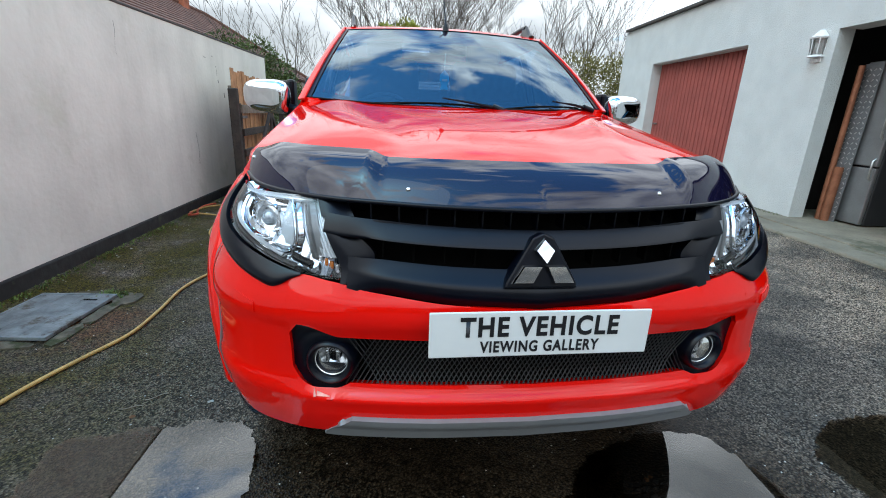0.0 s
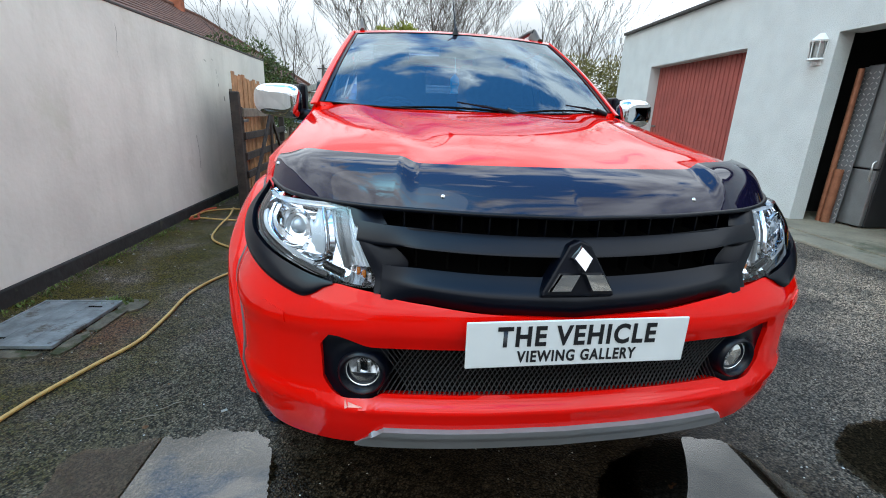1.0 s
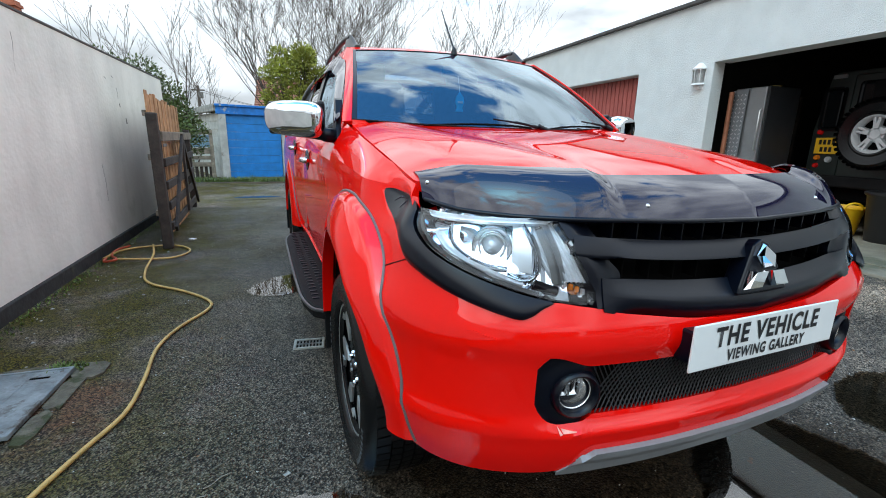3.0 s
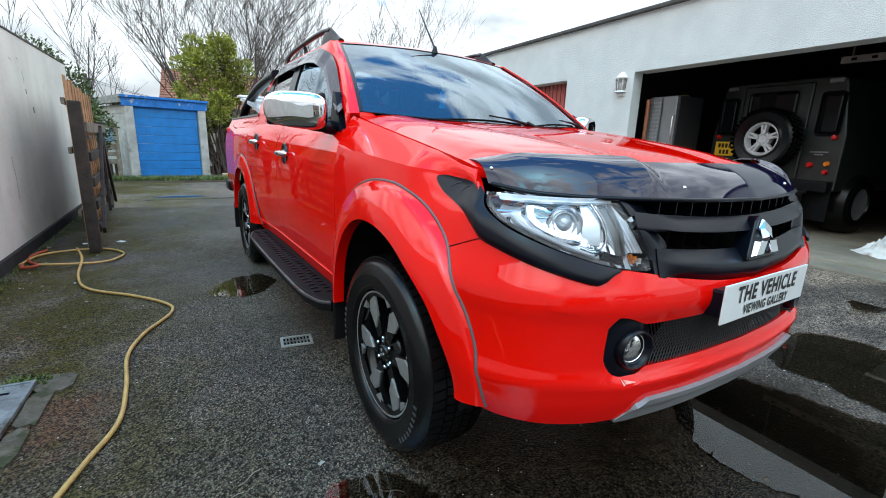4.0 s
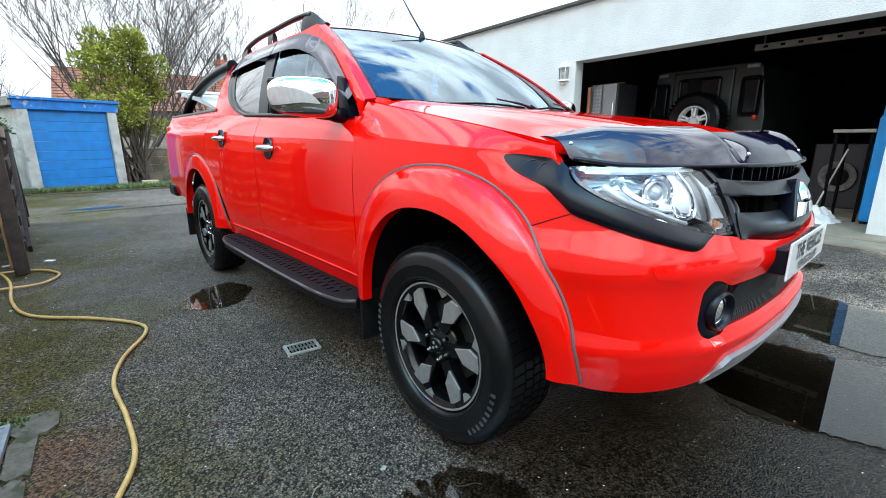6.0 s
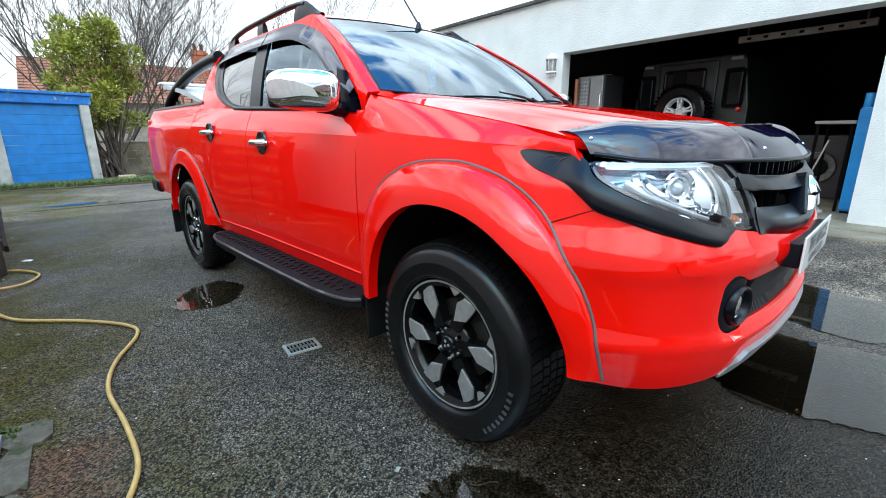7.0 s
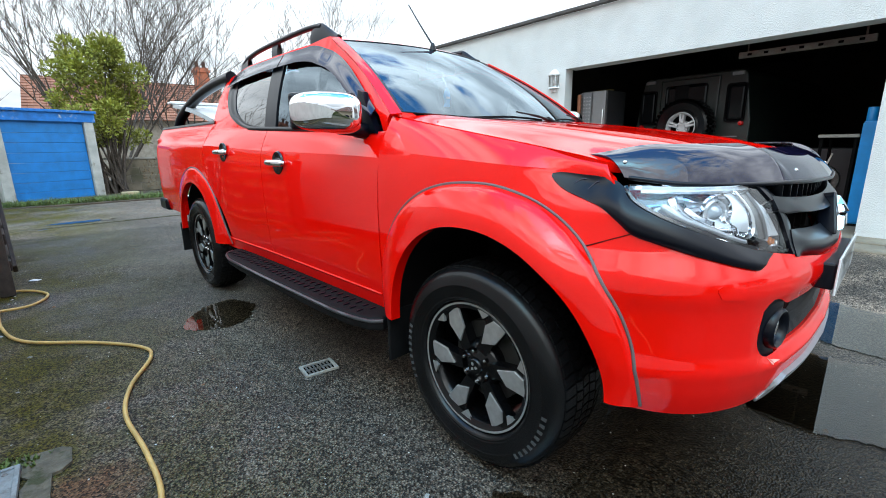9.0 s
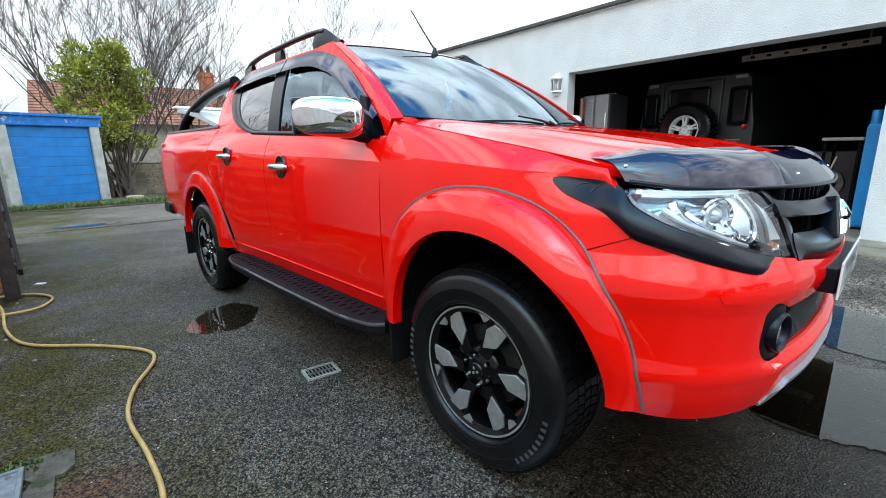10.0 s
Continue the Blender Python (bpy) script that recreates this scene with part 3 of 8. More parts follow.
SX = s_of_x
belt_fn = curve_fn([(1.42, 1.200), (2.6, 1.245), (3.64, 1.285), (5.2, 1.30)])
wing_top = curve_fn([(0.40, 1.055), (0.50, 1.095), (0.70, 1.136), (0.95, 1.180), (1.20, 1.223), (1.386, 1.256), (1.45, 1.268)])
wing_crease = curve_fn([(0.5, 0.035), (0.7, 0.060), (1.0, 0.092), (1.4, 0.132)])
below = curve_fn([(0.0, 0.828), (0.05, 0.838), (0.12, 0.845), (0.25, 0.849), (0.40, 0.847), (0.52, 0.840), (0.62, 0.826), (0.72, 0.80)])
tail_fn = curve_fn([(0.4, -0.012), (0.9, 0.0), (1.4, 0.0), (2.6, 0.0), (3.3, 0.022), (4.3, 0.028), (5.1, 0.005)])


def section(y, z, top, crease, top_x):
    q = top - z
    if q < crease:
        t = max(-0.2, q / crease)
        return top_x + (0.828 - top_x) * (t if t < 0 else t ** 0.85) + tail_fn(y) * max(0, t)
    return below(q - crease) + tail_fn(y)


def side_x(y, z):
    return section(y, z, belt_fn(y), 0.105 + 0.02 * smooth_step(1.5, 3.0, y), 0.772)


def side(y, z, out=0.0):
    return Vector((-side_x(y, z) - out, y, z))


def nose_x(y, z):
    """Half width of the nose at that depth."""
    lo, hi = 0.3, ARC[-1] - 1e-4
    for _ in range(22):
        m = (lo + hi) / 2
        if front(m, z).y < y:
            lo = m
        else:
            hi = m
    return -front((lo + hi) / 2, z).x


def wing(y, z, out=0.0):
    x = section(y, z, wing_top(y), wing_crease(y), 0.752)
    k = smooth_step(0.78, 0.52, y) * (0.35 + 0.65 * smooth_step(0.0, 0.07, wing_top(y) - z))
    if k > 0:
        x = x * (1 - k) + nose_x(y, z) * k
    return Vector((-x - out, y, z))


def patch(name, surf, us, lo, hi, nv, mat, parent, skirt=0.02, label="", mirror=False, centre=(0, 2.5, 0.8), sharp=40):
    """A panel: rows over us, from lo(u) to hi(u), its rim turned inwards."""
    nu = len(us)
    P = [[surf(u, lo(u) + (hi(u) - lo(u)) * j / nv) for j in range(nv + 1)] for u in us]
    if mirror:
        P = [[Vector((-p.x, p.y, p.z)) for p in row] for row in P]
    verts = [p for row in P for p in row]
    w = nv + 1
    faces = [(i * w + j, (i + 1) * w + j, (i + 1) * w + j + 1, i * w + j + 1) for i in range(nu - 1) for j in range(nv)]
    c = Vector(centre)
    N = []
    for i in range(nu):
        for j in range(w):
            du = P[min(i + 1, nu - 1)][j] - P[max(i - 1, 0)][j]
            dv = P[i][min(j + 1, nv)] - P[i][max(j - 1, 0)]
            n = du.cross(dv)
            N.append(n.normalized() if n.length > 1e-9 else Vector((0, 0, 1)))
    mid = (nu // 2) * w + w // 2
    flip = N[mid].dot(verts[mid] - c) < 0
    if flip:
        N = [-n for n in N]
        faces = [tuple(reversed(f)) for f in faces]
    if skirt > 0:
        loop = [i * w for i in range(nu)] + [(nu - 1) * w + j for j in range(1, w)] + [i * w + nv for i in range(nu - 2, -1, -1)] + [j for j in range(nv - 1, 0, -1)]
        base = len(verts)
        for k in loop:
            verts.append(verts[k] - N[k] * skirt)
        m = len(loop)
        for k in range(m):
            a, b = loop[k], loop[(k + 1) % m]
            f = (a, base + k, base + (k + 1) % m, b)
            faces.append(f if not flip else tuple(reversed(f)))
    return part(name, mesh_of(name, verts, faces, sharp), mat, parent, label)


def const(v):
    return lambda u: v


def steps(a, b, n):
    return [a + (b - a) * i / n for i in range(n + 1)]


def both(name, surf, us, lo, hi, nv, mat, parent, **kw):
    return [patch(name, surf, us, lo, hi, nv, mat, parent, mirror=m, **kw) for m in (False, True)]


def flip_x(pts):
    return [Vector((-p[0], p[1], p[2])) for p in pts]


def tube_part(name, pts, r, mat, parent, n=8, label="", mirror=False, closed=False):
    return part(name, mesh_of(name, *tube(flip_x(pts) if mirror else pts, r, n, closed), 60), mat, parent, label)


truck = thing("pickup_truck", pose(0, CAR_Y, 0), "glossy red double-cab pick-up truck parked on wet asphalt", "pickup truck")


# wheel arches
def arch_point(cy, cz, a, b, th, square=0.0):
    """A point of a wheel opening; square fills out its shoulder behind the wheel."""
    c, s = math.cos(th), math.sin(th)
    e = 2.0 / (2.0 + (square if c > 0 else 0.0))
    return cy + a * math.copysign(abs(c) ** e, c), cz + b * math.copysign(abs(s) ** e, s)


def flare(cy, mirror, fore):
    oc, oa, ob_ = (cy - 0.002, 0.552, 0.576) if fore else (cy + 0.02, 0.580, 0.548)
    ic, ia, ib = (cy - 0.017, 0.460, 0.440) if fore else (cy + 0.02, 0.44, 0.43)
    zc = 0.445

    def surf(th, v):
        yo, zo = arch_point(oc, zc, oa, ob_, th, 0.5 if fore else 0.0)
        yi, zi = arch_point(ic, zc, ia - (0.030 if fore and th < math.pi / 2 else 0.0), ib, th, 0.3 if fore else 0.0)
        if fore:
            xo = -wing(max(yo, 0.30), min(zo, 1.035)).x - 0.003
            xi = 0.930 - 0.045 * smooth_step(0.62, 0.38, yi) - 0.022 * smooth_step(0.75, 1.2, yi) - (0.030 * smooth_step(0.66, 0.45, zi) if yi < cy else 0)
        else:
            xo, xi = side_x(yo, zo) - 0.003, 0.902
        if v > 1.0:
            return Vector((-(xi - 0.045 * (v - 1.0) / 0.25), yi, zi))
        step = 0.30 * smooth_step(0.0, 0.10, v) + 0.70 * math.sin(v * math.pi / 2)
        return Vector((-(xo + (xi - xo) * step), yo + (yi - yo) * v, zo + (zi - zo) * v))

    us = steps(math.pi, 0.0, 64)
    fl = patch("arch_flare", surf, us, const(0.0), const(1.25), 20, RED, truck, skirt=0.0, mirror=mirror, sharp=45)
    seal = [surf(u, 0.0) + Vector((-0.003, 0, 0)) for u in us]
    tube_part("arch_seal", seal, 0.0055, GREY_SEAL, fl, 6, "grey rubber seal strip", mirror)

    def liner(th, v):
        yi, zi = arch_point(ic, zc, ia + 0.01, ib + 0.01, th, 0.3 if fore else 0.0)
        return Vector((-(0.80 - 0.45 * v), yi, zi))
    patch("wheel_arch_liner", liner, steps(math.pi * 1.03, -0.03 * math.pi, 40), const(-0.1), const(1.0), 4, BLACK_ROUGH, truck, skirt=0.0, mirror=mirror)


for cy, fore in ((0.887, True), (3.887, False)):
    for m in (False, True):
        flare(cy, m, fore)


def arch_low(cy, base, a=0.50, b=0.52):
    """Lower edge of a side panel that clears a wheel opening."""
    def f(y):
        t = (y - cy) / a
        return max(base, 0.445 + b * math.sqrt(max(0.0, 1 - t * t))) if abs(t) < 1 else base
    return f


def dense(a, b, n, *marks):
    """Steps that crowd near the marks."""
    out = set(steps(a, b, n))
    for m in marks:
        for k in range(-6, 7):
            y = m + 0.006 * k * abs(k) ** 0.7
            if a < y < b:
                out.add(y)
    return sorted(out)


# side panels
wing_base = arch_low(0.875, 0.46)
seam_z = lambda y: 0.913 - 0.40 * (y - 0.40)
wing_low = lambda y: max(wing_base(y), seam_z(y) - 0.001 if y < 0.60 else 0)
wing_high = lambda y: min(wing_top(y) - 0.004, 0.90 + (y - 0.37) * 1.42) if y < 0.515 else wing_top(y) - 0.004
def creased(surf, lo, hi, crease):
    """A panel with one row of its grid laid along the shoulder crease."""
    def f(u, v):
        a, b = lo(u), hi(u)
        c = min(max(crease(u), a + 0.2 * (b - a)), a + 0.92 * (b - a))
        return surf(u, a + (c - a) * v / 0.75 if v < 0.75 else c + (b - c) * (v - 0.75) / 0.25)
    return f


both("front_wing", creased(wing, wing_low, wing_high, lambda y: wing_top(y) - wing_crease(y)), dense(0.385, 1.437, 44, 1.375), const(0.0), const(1.0), 32, RED, truck, sharp=17)
for m in (False, True):
    tube_part("panel_seam", [Vector(((-1 if m else 1) * wing(y, seam_z(y), 0.0012).x, y, seam_z(y))) for y in steps(0.388, 0.545, 10)], 0.0013, BLACK_VOID, truck, 5)
y_b = lambda z: 2.630 - 0.03 * smooth_step(1.2, 0.7, z)
y_c = lambda z: 3.635 - 0.36 * smooth_step(1.10, 0.55, z)


def front_door_surf(u, z):
    return side(1.445 + (y_b(z) - 1.445) * u, z)


def rear_door_surf(u, z):
    y0 = y_b(z) + 0.007
    return side(y0 + (y_c(z) - y0) * u, z)


def door_panel(name, surf, y0, run, n):
    top = lambda u: belt_fn(y0 + run * u)
    crease = lambda u: top(u) - 0.105 - 0.02 * smooth_step(1.5, 3.0, y0 + run * u)
    return both(name, creased(surf, const(0.505), top, crease), steps(0, 1, n), const(0.0), const(1.0), 32, RED, truck, sharp=9)


front_doors = door_panel("front_door", front_door_surf, 1.445, 1.185, 30)
rear_doors = door_panel("rear_door", rear_door_surf, 2.64, 0.99, 26)


def bed_surf(u, z):
    y0 = y_c(z) + 0.008
    return side(y0 + (5.14 - y0) * u, z)


def bed_low(u):
    y0 = y_c(0.9)
    return arch_low(3.907, 0.56, 0.52, 0.50)(y0 + (5.14 - y0) * u)


both("bed_side", bed_surf, steps(0, 1, 64), bed_low, const(1.325), 26, RED, truck)


def bed_cap(u, v):
    a = v * math.pi / 2
    return Vector((-(0.745 + 0.022 * math.cos(a)), 3.60 + 1.54 * u, 1.322 + 0.022 * math.sin(a)))


both("bed_rail", bed_cap, steps(0, 1, 12), const(0.0), const(2.0), 10, BLACK_SATIN, truck, skirt=0.0, label="black cap along the bed's rim", centre=(0, 4.4, 1.0))
both("bed_inner_side", lambda u, v: Vector((-0.72 + 0.0 * v, 3.62 + 1.5 * u, 0.80 + 0.52 * v)), steps(0, 1, 4), const(0.0), const(1.0), 4, BLACK_ROUGH, truck, skirt=0.0, centre=(0, 4.4, 5.0))
box("bed_floor", 1.44, 1.5, 0.03, (0, 4.37, 0.80), BLACK_ROUGH, truck)
box("tailgate", 1.50, 0.05, 0.52, (0, 5.13, 1.06), RED, truck, 0.015)
both("sill", side, steps(1.40, 3.42, 20), const(0.42), const(0.498), 4, RED, truck)
tube_part("door_seam", [side(1.46 + 1.80 * t / 20, 0.502, 0.004) for t in range(21)], 0.005, RED, truck)
for mir in (False, True):
    w = box("chassis_side", 0.12, 4.3, 0.16, ((0.62 if mir else -0.62), 2.72, 0.47), BLACK_ROUGH, truck, 0.02)
box("underbody", 1.16, 4.5, 0.22, (0, 2.5, 0.50), BLACK_VOID, truck, 0.03)
box("engine_block", 1.0, 0.72, 0.55, (0, 0.80, 0.72), BLACK_VOID, truck, 0.05)
box("cab_floor", 1.46, 1.95, 0.50, (0, 2.55, 0.74), BLACK_VOID, truck, 0.04)

# hood
hood_edge_x = curve_fn([(0.40, 0.744), (0.60, 0.754), (0.95, 0.752), (1.45, 0.738)])
hood_mid = curve_fn([(0.14, 1.048), (0.22, 1.085), (0.32, 1.118), (0.5, 1.160), (0.8, 1.208), (1.1, 1.245), (1.45, 1.276)])


def hood_surf(y, k):
    a = abs(k)
    zc, ze = hood_mid(y), wing_top(y) - 0.001
    z = ze + (zc - ze) * (1 - a ** 3.0)
    r = 0.44 + 0.26 * smooth_step(0.25, 1.3, y)
    z += 0.011 * smooth_step(r - 0.12, r + 0.08, a) * smooth_step(1.0, 0.80, a) - 0.004 * smooth_step(r, r - 0.2, a)
    return Vector((k * hood_edge_x(y), y, z))


hood_front = lambda k: 0.150 + 0.065 * k * k + 0.235 * abs(k) ** 5 + 0.055 * smooth_step(0.45, 0.72, abs(k))
hood_back = lambda k: 1.300 + 0.106 * k * k
hood_ks = steps(-1.0, 1.0, 90)
hood = patch("hood", lambda k, v: hood_surf(hood_front(k) + (hood_back(k) - hood_front(k)) * v, k), hood_ks, const(0.0), const(1.0), 48, RED, truck, skirt=0.03, centre=(0, 1, 0), sharp=60)

# bumper
bump_top = curve_fn([(0.0, 0.800), (0.21, 0.812), (0.267, 0.818), (0.344, 0.828), (0.421, 0.838), (0.462, 0.848), (0.52, 0.856), (0.57, 0.862), (0.595, 0.854), (0.622, 0.838), (0.66, 0.836), (0.72, 0.849), (0.80, 0.868), (0.90, 0.893), (0.985, 0.915), (1.0, 0.911), (1.12, 0.865), (1.2, 0.848)])
bump_low = curve_fn([(0.0, 0.499), (0.44, 0.499), (0.455, 0.493), (0.535, 0.434), (0.60, 0.430), (0.9, 0.430), (1.2, 0.445)])
corner = 1.215


def arch_trim(s):
    """Lower edge of the bumper's corner, cut along the wheel opening behind it."""
    y = front(s, 0.6).y
    t = (y - 0.855) / 0.465
    return max(bump_low(s), 0.445 + 0.485 * math.sqrt(max(0.0, 1 - t * t)) if t > -1 else 0)


fog_in, fog_out = 0.455, 0.602
fog_sill = curve_fn([(0.0, 0.588), (0.45, 0.587), (0.485, 0.574), (0.54, 0.572), (0.573, 0.583), (0.593, 0.606), (0.602, 0.625)])
bumper = patch("bumper", front, steps(-fog_in, fog_in, 50), lambda s: bump_low(abs(s)), const(0.587), 12, RED, truck, skirt=0.04, sharp=50)
patch("bumper_crossbar", front, steps(-fog_in, fog_in, 50), const(0.717), lambda s: bump_top(abs(s)), 10, RED, truck, skirt=0.06, sharp=50)
both("bumper_corner", front, dense(fog_out, corner, 40, 0.622), lambda s: min(arch_trim(s), bump_top(s) - 0.004), bump_top, 36, RED, truck, skirt=0.04, sharp=50)
both("bumper_corner", front, dense(fog_in, fog_out, 14, 0.53), bump_low, fog_sill, 12, RED, truck, skirt=0.04, sharp=50)
both("bumper_corner", front, steps(fog_in, fog_out, 12), lambda s: 0.717 + 0.028 * smooth_step(0.47, 0.568, s) - 0.03 * smooth_step(0.578, 0.602, s), bump_top, 10, RED, truck, skirt=0.05, sharp=50)
skid_top = lambda s: 0.4975 if abs(s) < 0.447 else 0.4975 - (abs(s) - 0.447) * 0.80
skid = patch("skid_plate", lambda s, z: front(s, z, 0.004 + 0.010 * smooth_step(0.455, 0.478, z)), dense(-0.53, 0.53, 40, 0.447, -0.447), lambda s: 0.426 - 0.004 * abs(s / 0.53) ** 3, skid_top, 8, SILVER, truck, skirt=0.05, label="satin silver skid plate")
# near-black sheet stands in for the shade behind the nose openings
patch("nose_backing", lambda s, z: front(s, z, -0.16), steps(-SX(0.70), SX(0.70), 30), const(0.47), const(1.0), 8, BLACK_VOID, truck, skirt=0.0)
both("washer_cover", lambda s, z: front(s, z, 0.003), steps(0.690, 0.770, 8), lambda s: 0.759 + 0.008 * (s - 0.690) / 0.08 + 0.018 * smooth_step(0.758, 0.770, s), lambda s: 0.787 + 0.018 * (s - 0.690) / 0.07 - 0.014 * smooth_step(0.754, 0.770, s), 4, RED, truck, skirt=0.008)

CRACKED = material("cracked_pink_paint", (0.75, 0.30, 0.24), rough=0.5, vary=0.2, scale=60)
for a, b, c in (((0.535, 0.557), (0.546, 0.571), (0.541, 0.555)), ((0.537, 0.566), (0.500, 0.559), (0.533, 0.558))):
    vs = [front(q[0], q[1], 0.002) for q in (a, b, c)]
    lo = [front(q[0], q[1], -0.003) for q in (a, b, c)]
    part("cracked_paint", mesh_of("cracked_paint", vs + lo, [(0, 1, 2), (5, 4, 3), (0, 3, 4, 1), (1, 4, 5, 2), (2, 5, 3, 0)]), CRACKED, bumper, "pale pink cracked paint")

# lower mesh: a woven grid of thin bars
def mesh_grid():
    vs, fs = [], []
    z0, z1 = 0.578, 0.724
    for lean, off in ((0.085, 0.0), (-0.085, 0.003)):
        for i in range(-44, 45):
            a = 0.0125 * i - lean / 2
            if abs(a) < 0.475 and abs(a + lean) < 0.475:
                run = [front(a + lean * t / 4, z0 + (z1 - z0) * t / 4, -0.016 + off) for t in range(5)]
                v, f = tube(run, 0.0017, 4, cap=False)
                o = len(vs)
                vs.extend(v)
                fs.extend(tuple(k + o for k in g) for g in f)
    return mesh_of("lower_mesh", vs, fs)


part("lower_mesh", mesh_grid(), material("dark_grey_mesh", (0.032, 0.032, 0.034), rough=0.4, metal=0.3, vary=0.1), truck, "dark woven metal mesh")
# near-black sheet gives the mesh its shaded depth by colour
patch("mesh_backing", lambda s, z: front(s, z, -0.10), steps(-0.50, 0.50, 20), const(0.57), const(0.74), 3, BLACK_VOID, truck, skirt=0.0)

# fog lamps: a short tube in a hollow pod
FOG_S, FOG_Z = 0.502, 0.645
for mir in (False, True):
    def pod(s, z):
        d = math.hypot((s - FOG_S) / 0.075, (z - FOG_Z) / 0.072)
        return front(s, z, -0.012 - 0.030 * smooth_step(0.72, 0.60, d) + 0.012 * smooth_step(1.35, 0.85, d) - 0.020 * smooth_step(0.500, 0.450, s))
    fp = patch("fog_lamp_pod", pod, steps(0.440, 0.610, 40), lambda s: fog_sill(min(s, 0.602)) - 0.004, lambda s: 0.722 + 0.030 * smooth_step(0.47, 0.568, s) - 0.028 * smooth_step(0.578, 0.602, s), 34, BLACK_SATIN, truck, skirt=0.04, mirror=mir, sharp=50, label="satin black fog lamp pod")
    c = front(FOG_S, FOG_Z, 0.0)
    turn = pose(-c.x if mir else c.x, c.y + 0.006, c.z, 90, 0, (9 if mir else -9))
    part("fog_reflector", mesh_of("fog_reflector", *lathe([(0.006, -0.034), (0.020, -0.026), (0.032, -0.012), (0.0395, 0.006), (0.0405, 0.007)], 32), 60), REFLECTOR, fp, "bright reflector bowl", turn)
    part("fog_lens", mesh_of("fog_lens", *lathe([(0.0, 0.016), (0.02, 0.0145), (0.034, 0.010), (0.0405, 0.005)], 32), 60), LENS, fp, "clear round lens", turn)
    part("fog_bezel", mesh_of("fog_bezel", *lathe([(0.040, 0.003), (0.042, 0.014), (0.046, 0.023), (0.051, 0.026), (0.056, 0.022), (0.059, 0.012), (0.062, -0.010), (0.066, -0.030), (0.070, -0.060)], 48), 50), BLACK_SATIN, fp, "", turn)
    part("fog_bulb", join_bm(box_bm(0.009, 0.034, 0.012, (-0.012, 0.006, -0.006), 0.003), box_bm(0.009, 0.034, 0.012, (0.014, 0.006, -0.006), 0.003)), CHROME, fp, "", turn)
    part("fog_shade", box_bm(0.060, 0.016, 0.006, (0, -0.022, -0.006), 0.002), BLACK_SATIN, fp, "", turn)

# grille
sl1_top, sl1_bot = (lambda s: 1.014 + 0.012 * (s / 0.45) ** 2), (lambda s: 0.977 + 0.020 * (s / 0.45) ** 2)
sl2_top, sl2_bot = (lambda s: 0.932 + 0.020 * (s / 0.43) ** 2), (lambda s: 0.885 + 0.024 * (s / 0.43) ** 2)
# slots are backed by a near-black sheet in place of their shade
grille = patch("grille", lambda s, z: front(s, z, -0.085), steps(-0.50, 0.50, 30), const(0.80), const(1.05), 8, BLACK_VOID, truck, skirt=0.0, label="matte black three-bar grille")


def lean_surf(lo, hi, swell, base, ridge):
    """A bar whose face leans back above its ridge and tucks under below it."""
    def f(s, z):
        t = min(1, max(0, (z - lo(s)) / max(1e-6, hi(s) - lo(s))))
        k = smooth_step(0.36, 0.455, abs(s))
        return front(s, z, base + (0.004 - base) * k + swell * (1 - 0.92 * k) * (math.sin(t / ridge * math.pi / 2) if t < ridge else 1 - 0.75 * (t - ridge) / (1 - ridge)))
    return f


def bar_piece(name, lo, hi, a, b, swell, base, ridge, n=44, skirt=0.045):
    return patch(name, lean_surf(lo, hi, swell, base, ridge), steps(a, b, n), lo, hi, 14, BLACK_SATIN, grille, skirt=skirt, sharp=60)


bar_piece("grille_bar", sl2_top, sl1_bot, -0.522, 0.522, 0.026, -0.010, 0.16, n=60)
bar_piece("grille_bar", lambda s: bump_top(abs(s)) - 0.004, sl2_bot, -0.455, 0.455, 0.034, -0.018, 0.60)
bar_piece("grille_bar", sl1_top, lambda s: sl1_top(s) + 0.022, -0.47, 0.47, 0.004, -0.012, 0.5)
lamp_edge = lambda z: max(0.468, 0.466 + (z - 0.880) / 1.75) + 0.003
upper_in = lambda z: 0.449 + (z - 0.992) * 0.75
lower_in = curve_fn([(0.850, 0.430), (0.892, 0.402), (0.908, 0.396), (0.948, 0.430), (0.956, 0.446)])
for mir in (False, True):
    for z0, z1, inner in ((0.994, 1.036, upper_in), (0.850, 0.962, lower_in)):
        patch("grille_end", lambda z, t, inner=inner: front(inner(z) + (lamp_edge(z) - inner(z)) * t, z, -0.014 + 0.018 * smooth_step(0.0, 0.8, t)), steps(z0, z1, 30), const(0.0), const(1.0), 10, BLACK_SATIN, grille, skirt=0.05, mirror=mir, sharp=60)
for i in range(-6, 7):
    s = 0.068 * i
    z0, z1 = sl1_bot(s) - 0.004, sl1_top(s) + 0.004
    box("grille_fin", 0.004, 0.05, z1 - z0, (front(s, 1.0).x, front(s, 1.0, -0.035).y, (z0 + z1) / 2), BLACK_SATIN, grille, 0.001)
for i in range(-5, 6):
    s = 0.075 * i
    if abs(i) > 1:
        z0, z1 = sl2_bot(s) - 0.004, sl2_top(s) + 0.004
        box("grille_fin", 0.004, 0.04, z1 - z0, (front(s, 0.92).x, front(s, 0.92, -0.05).y, (z0 + z1) / 2), BLACK_VOID, grille, 0.001)

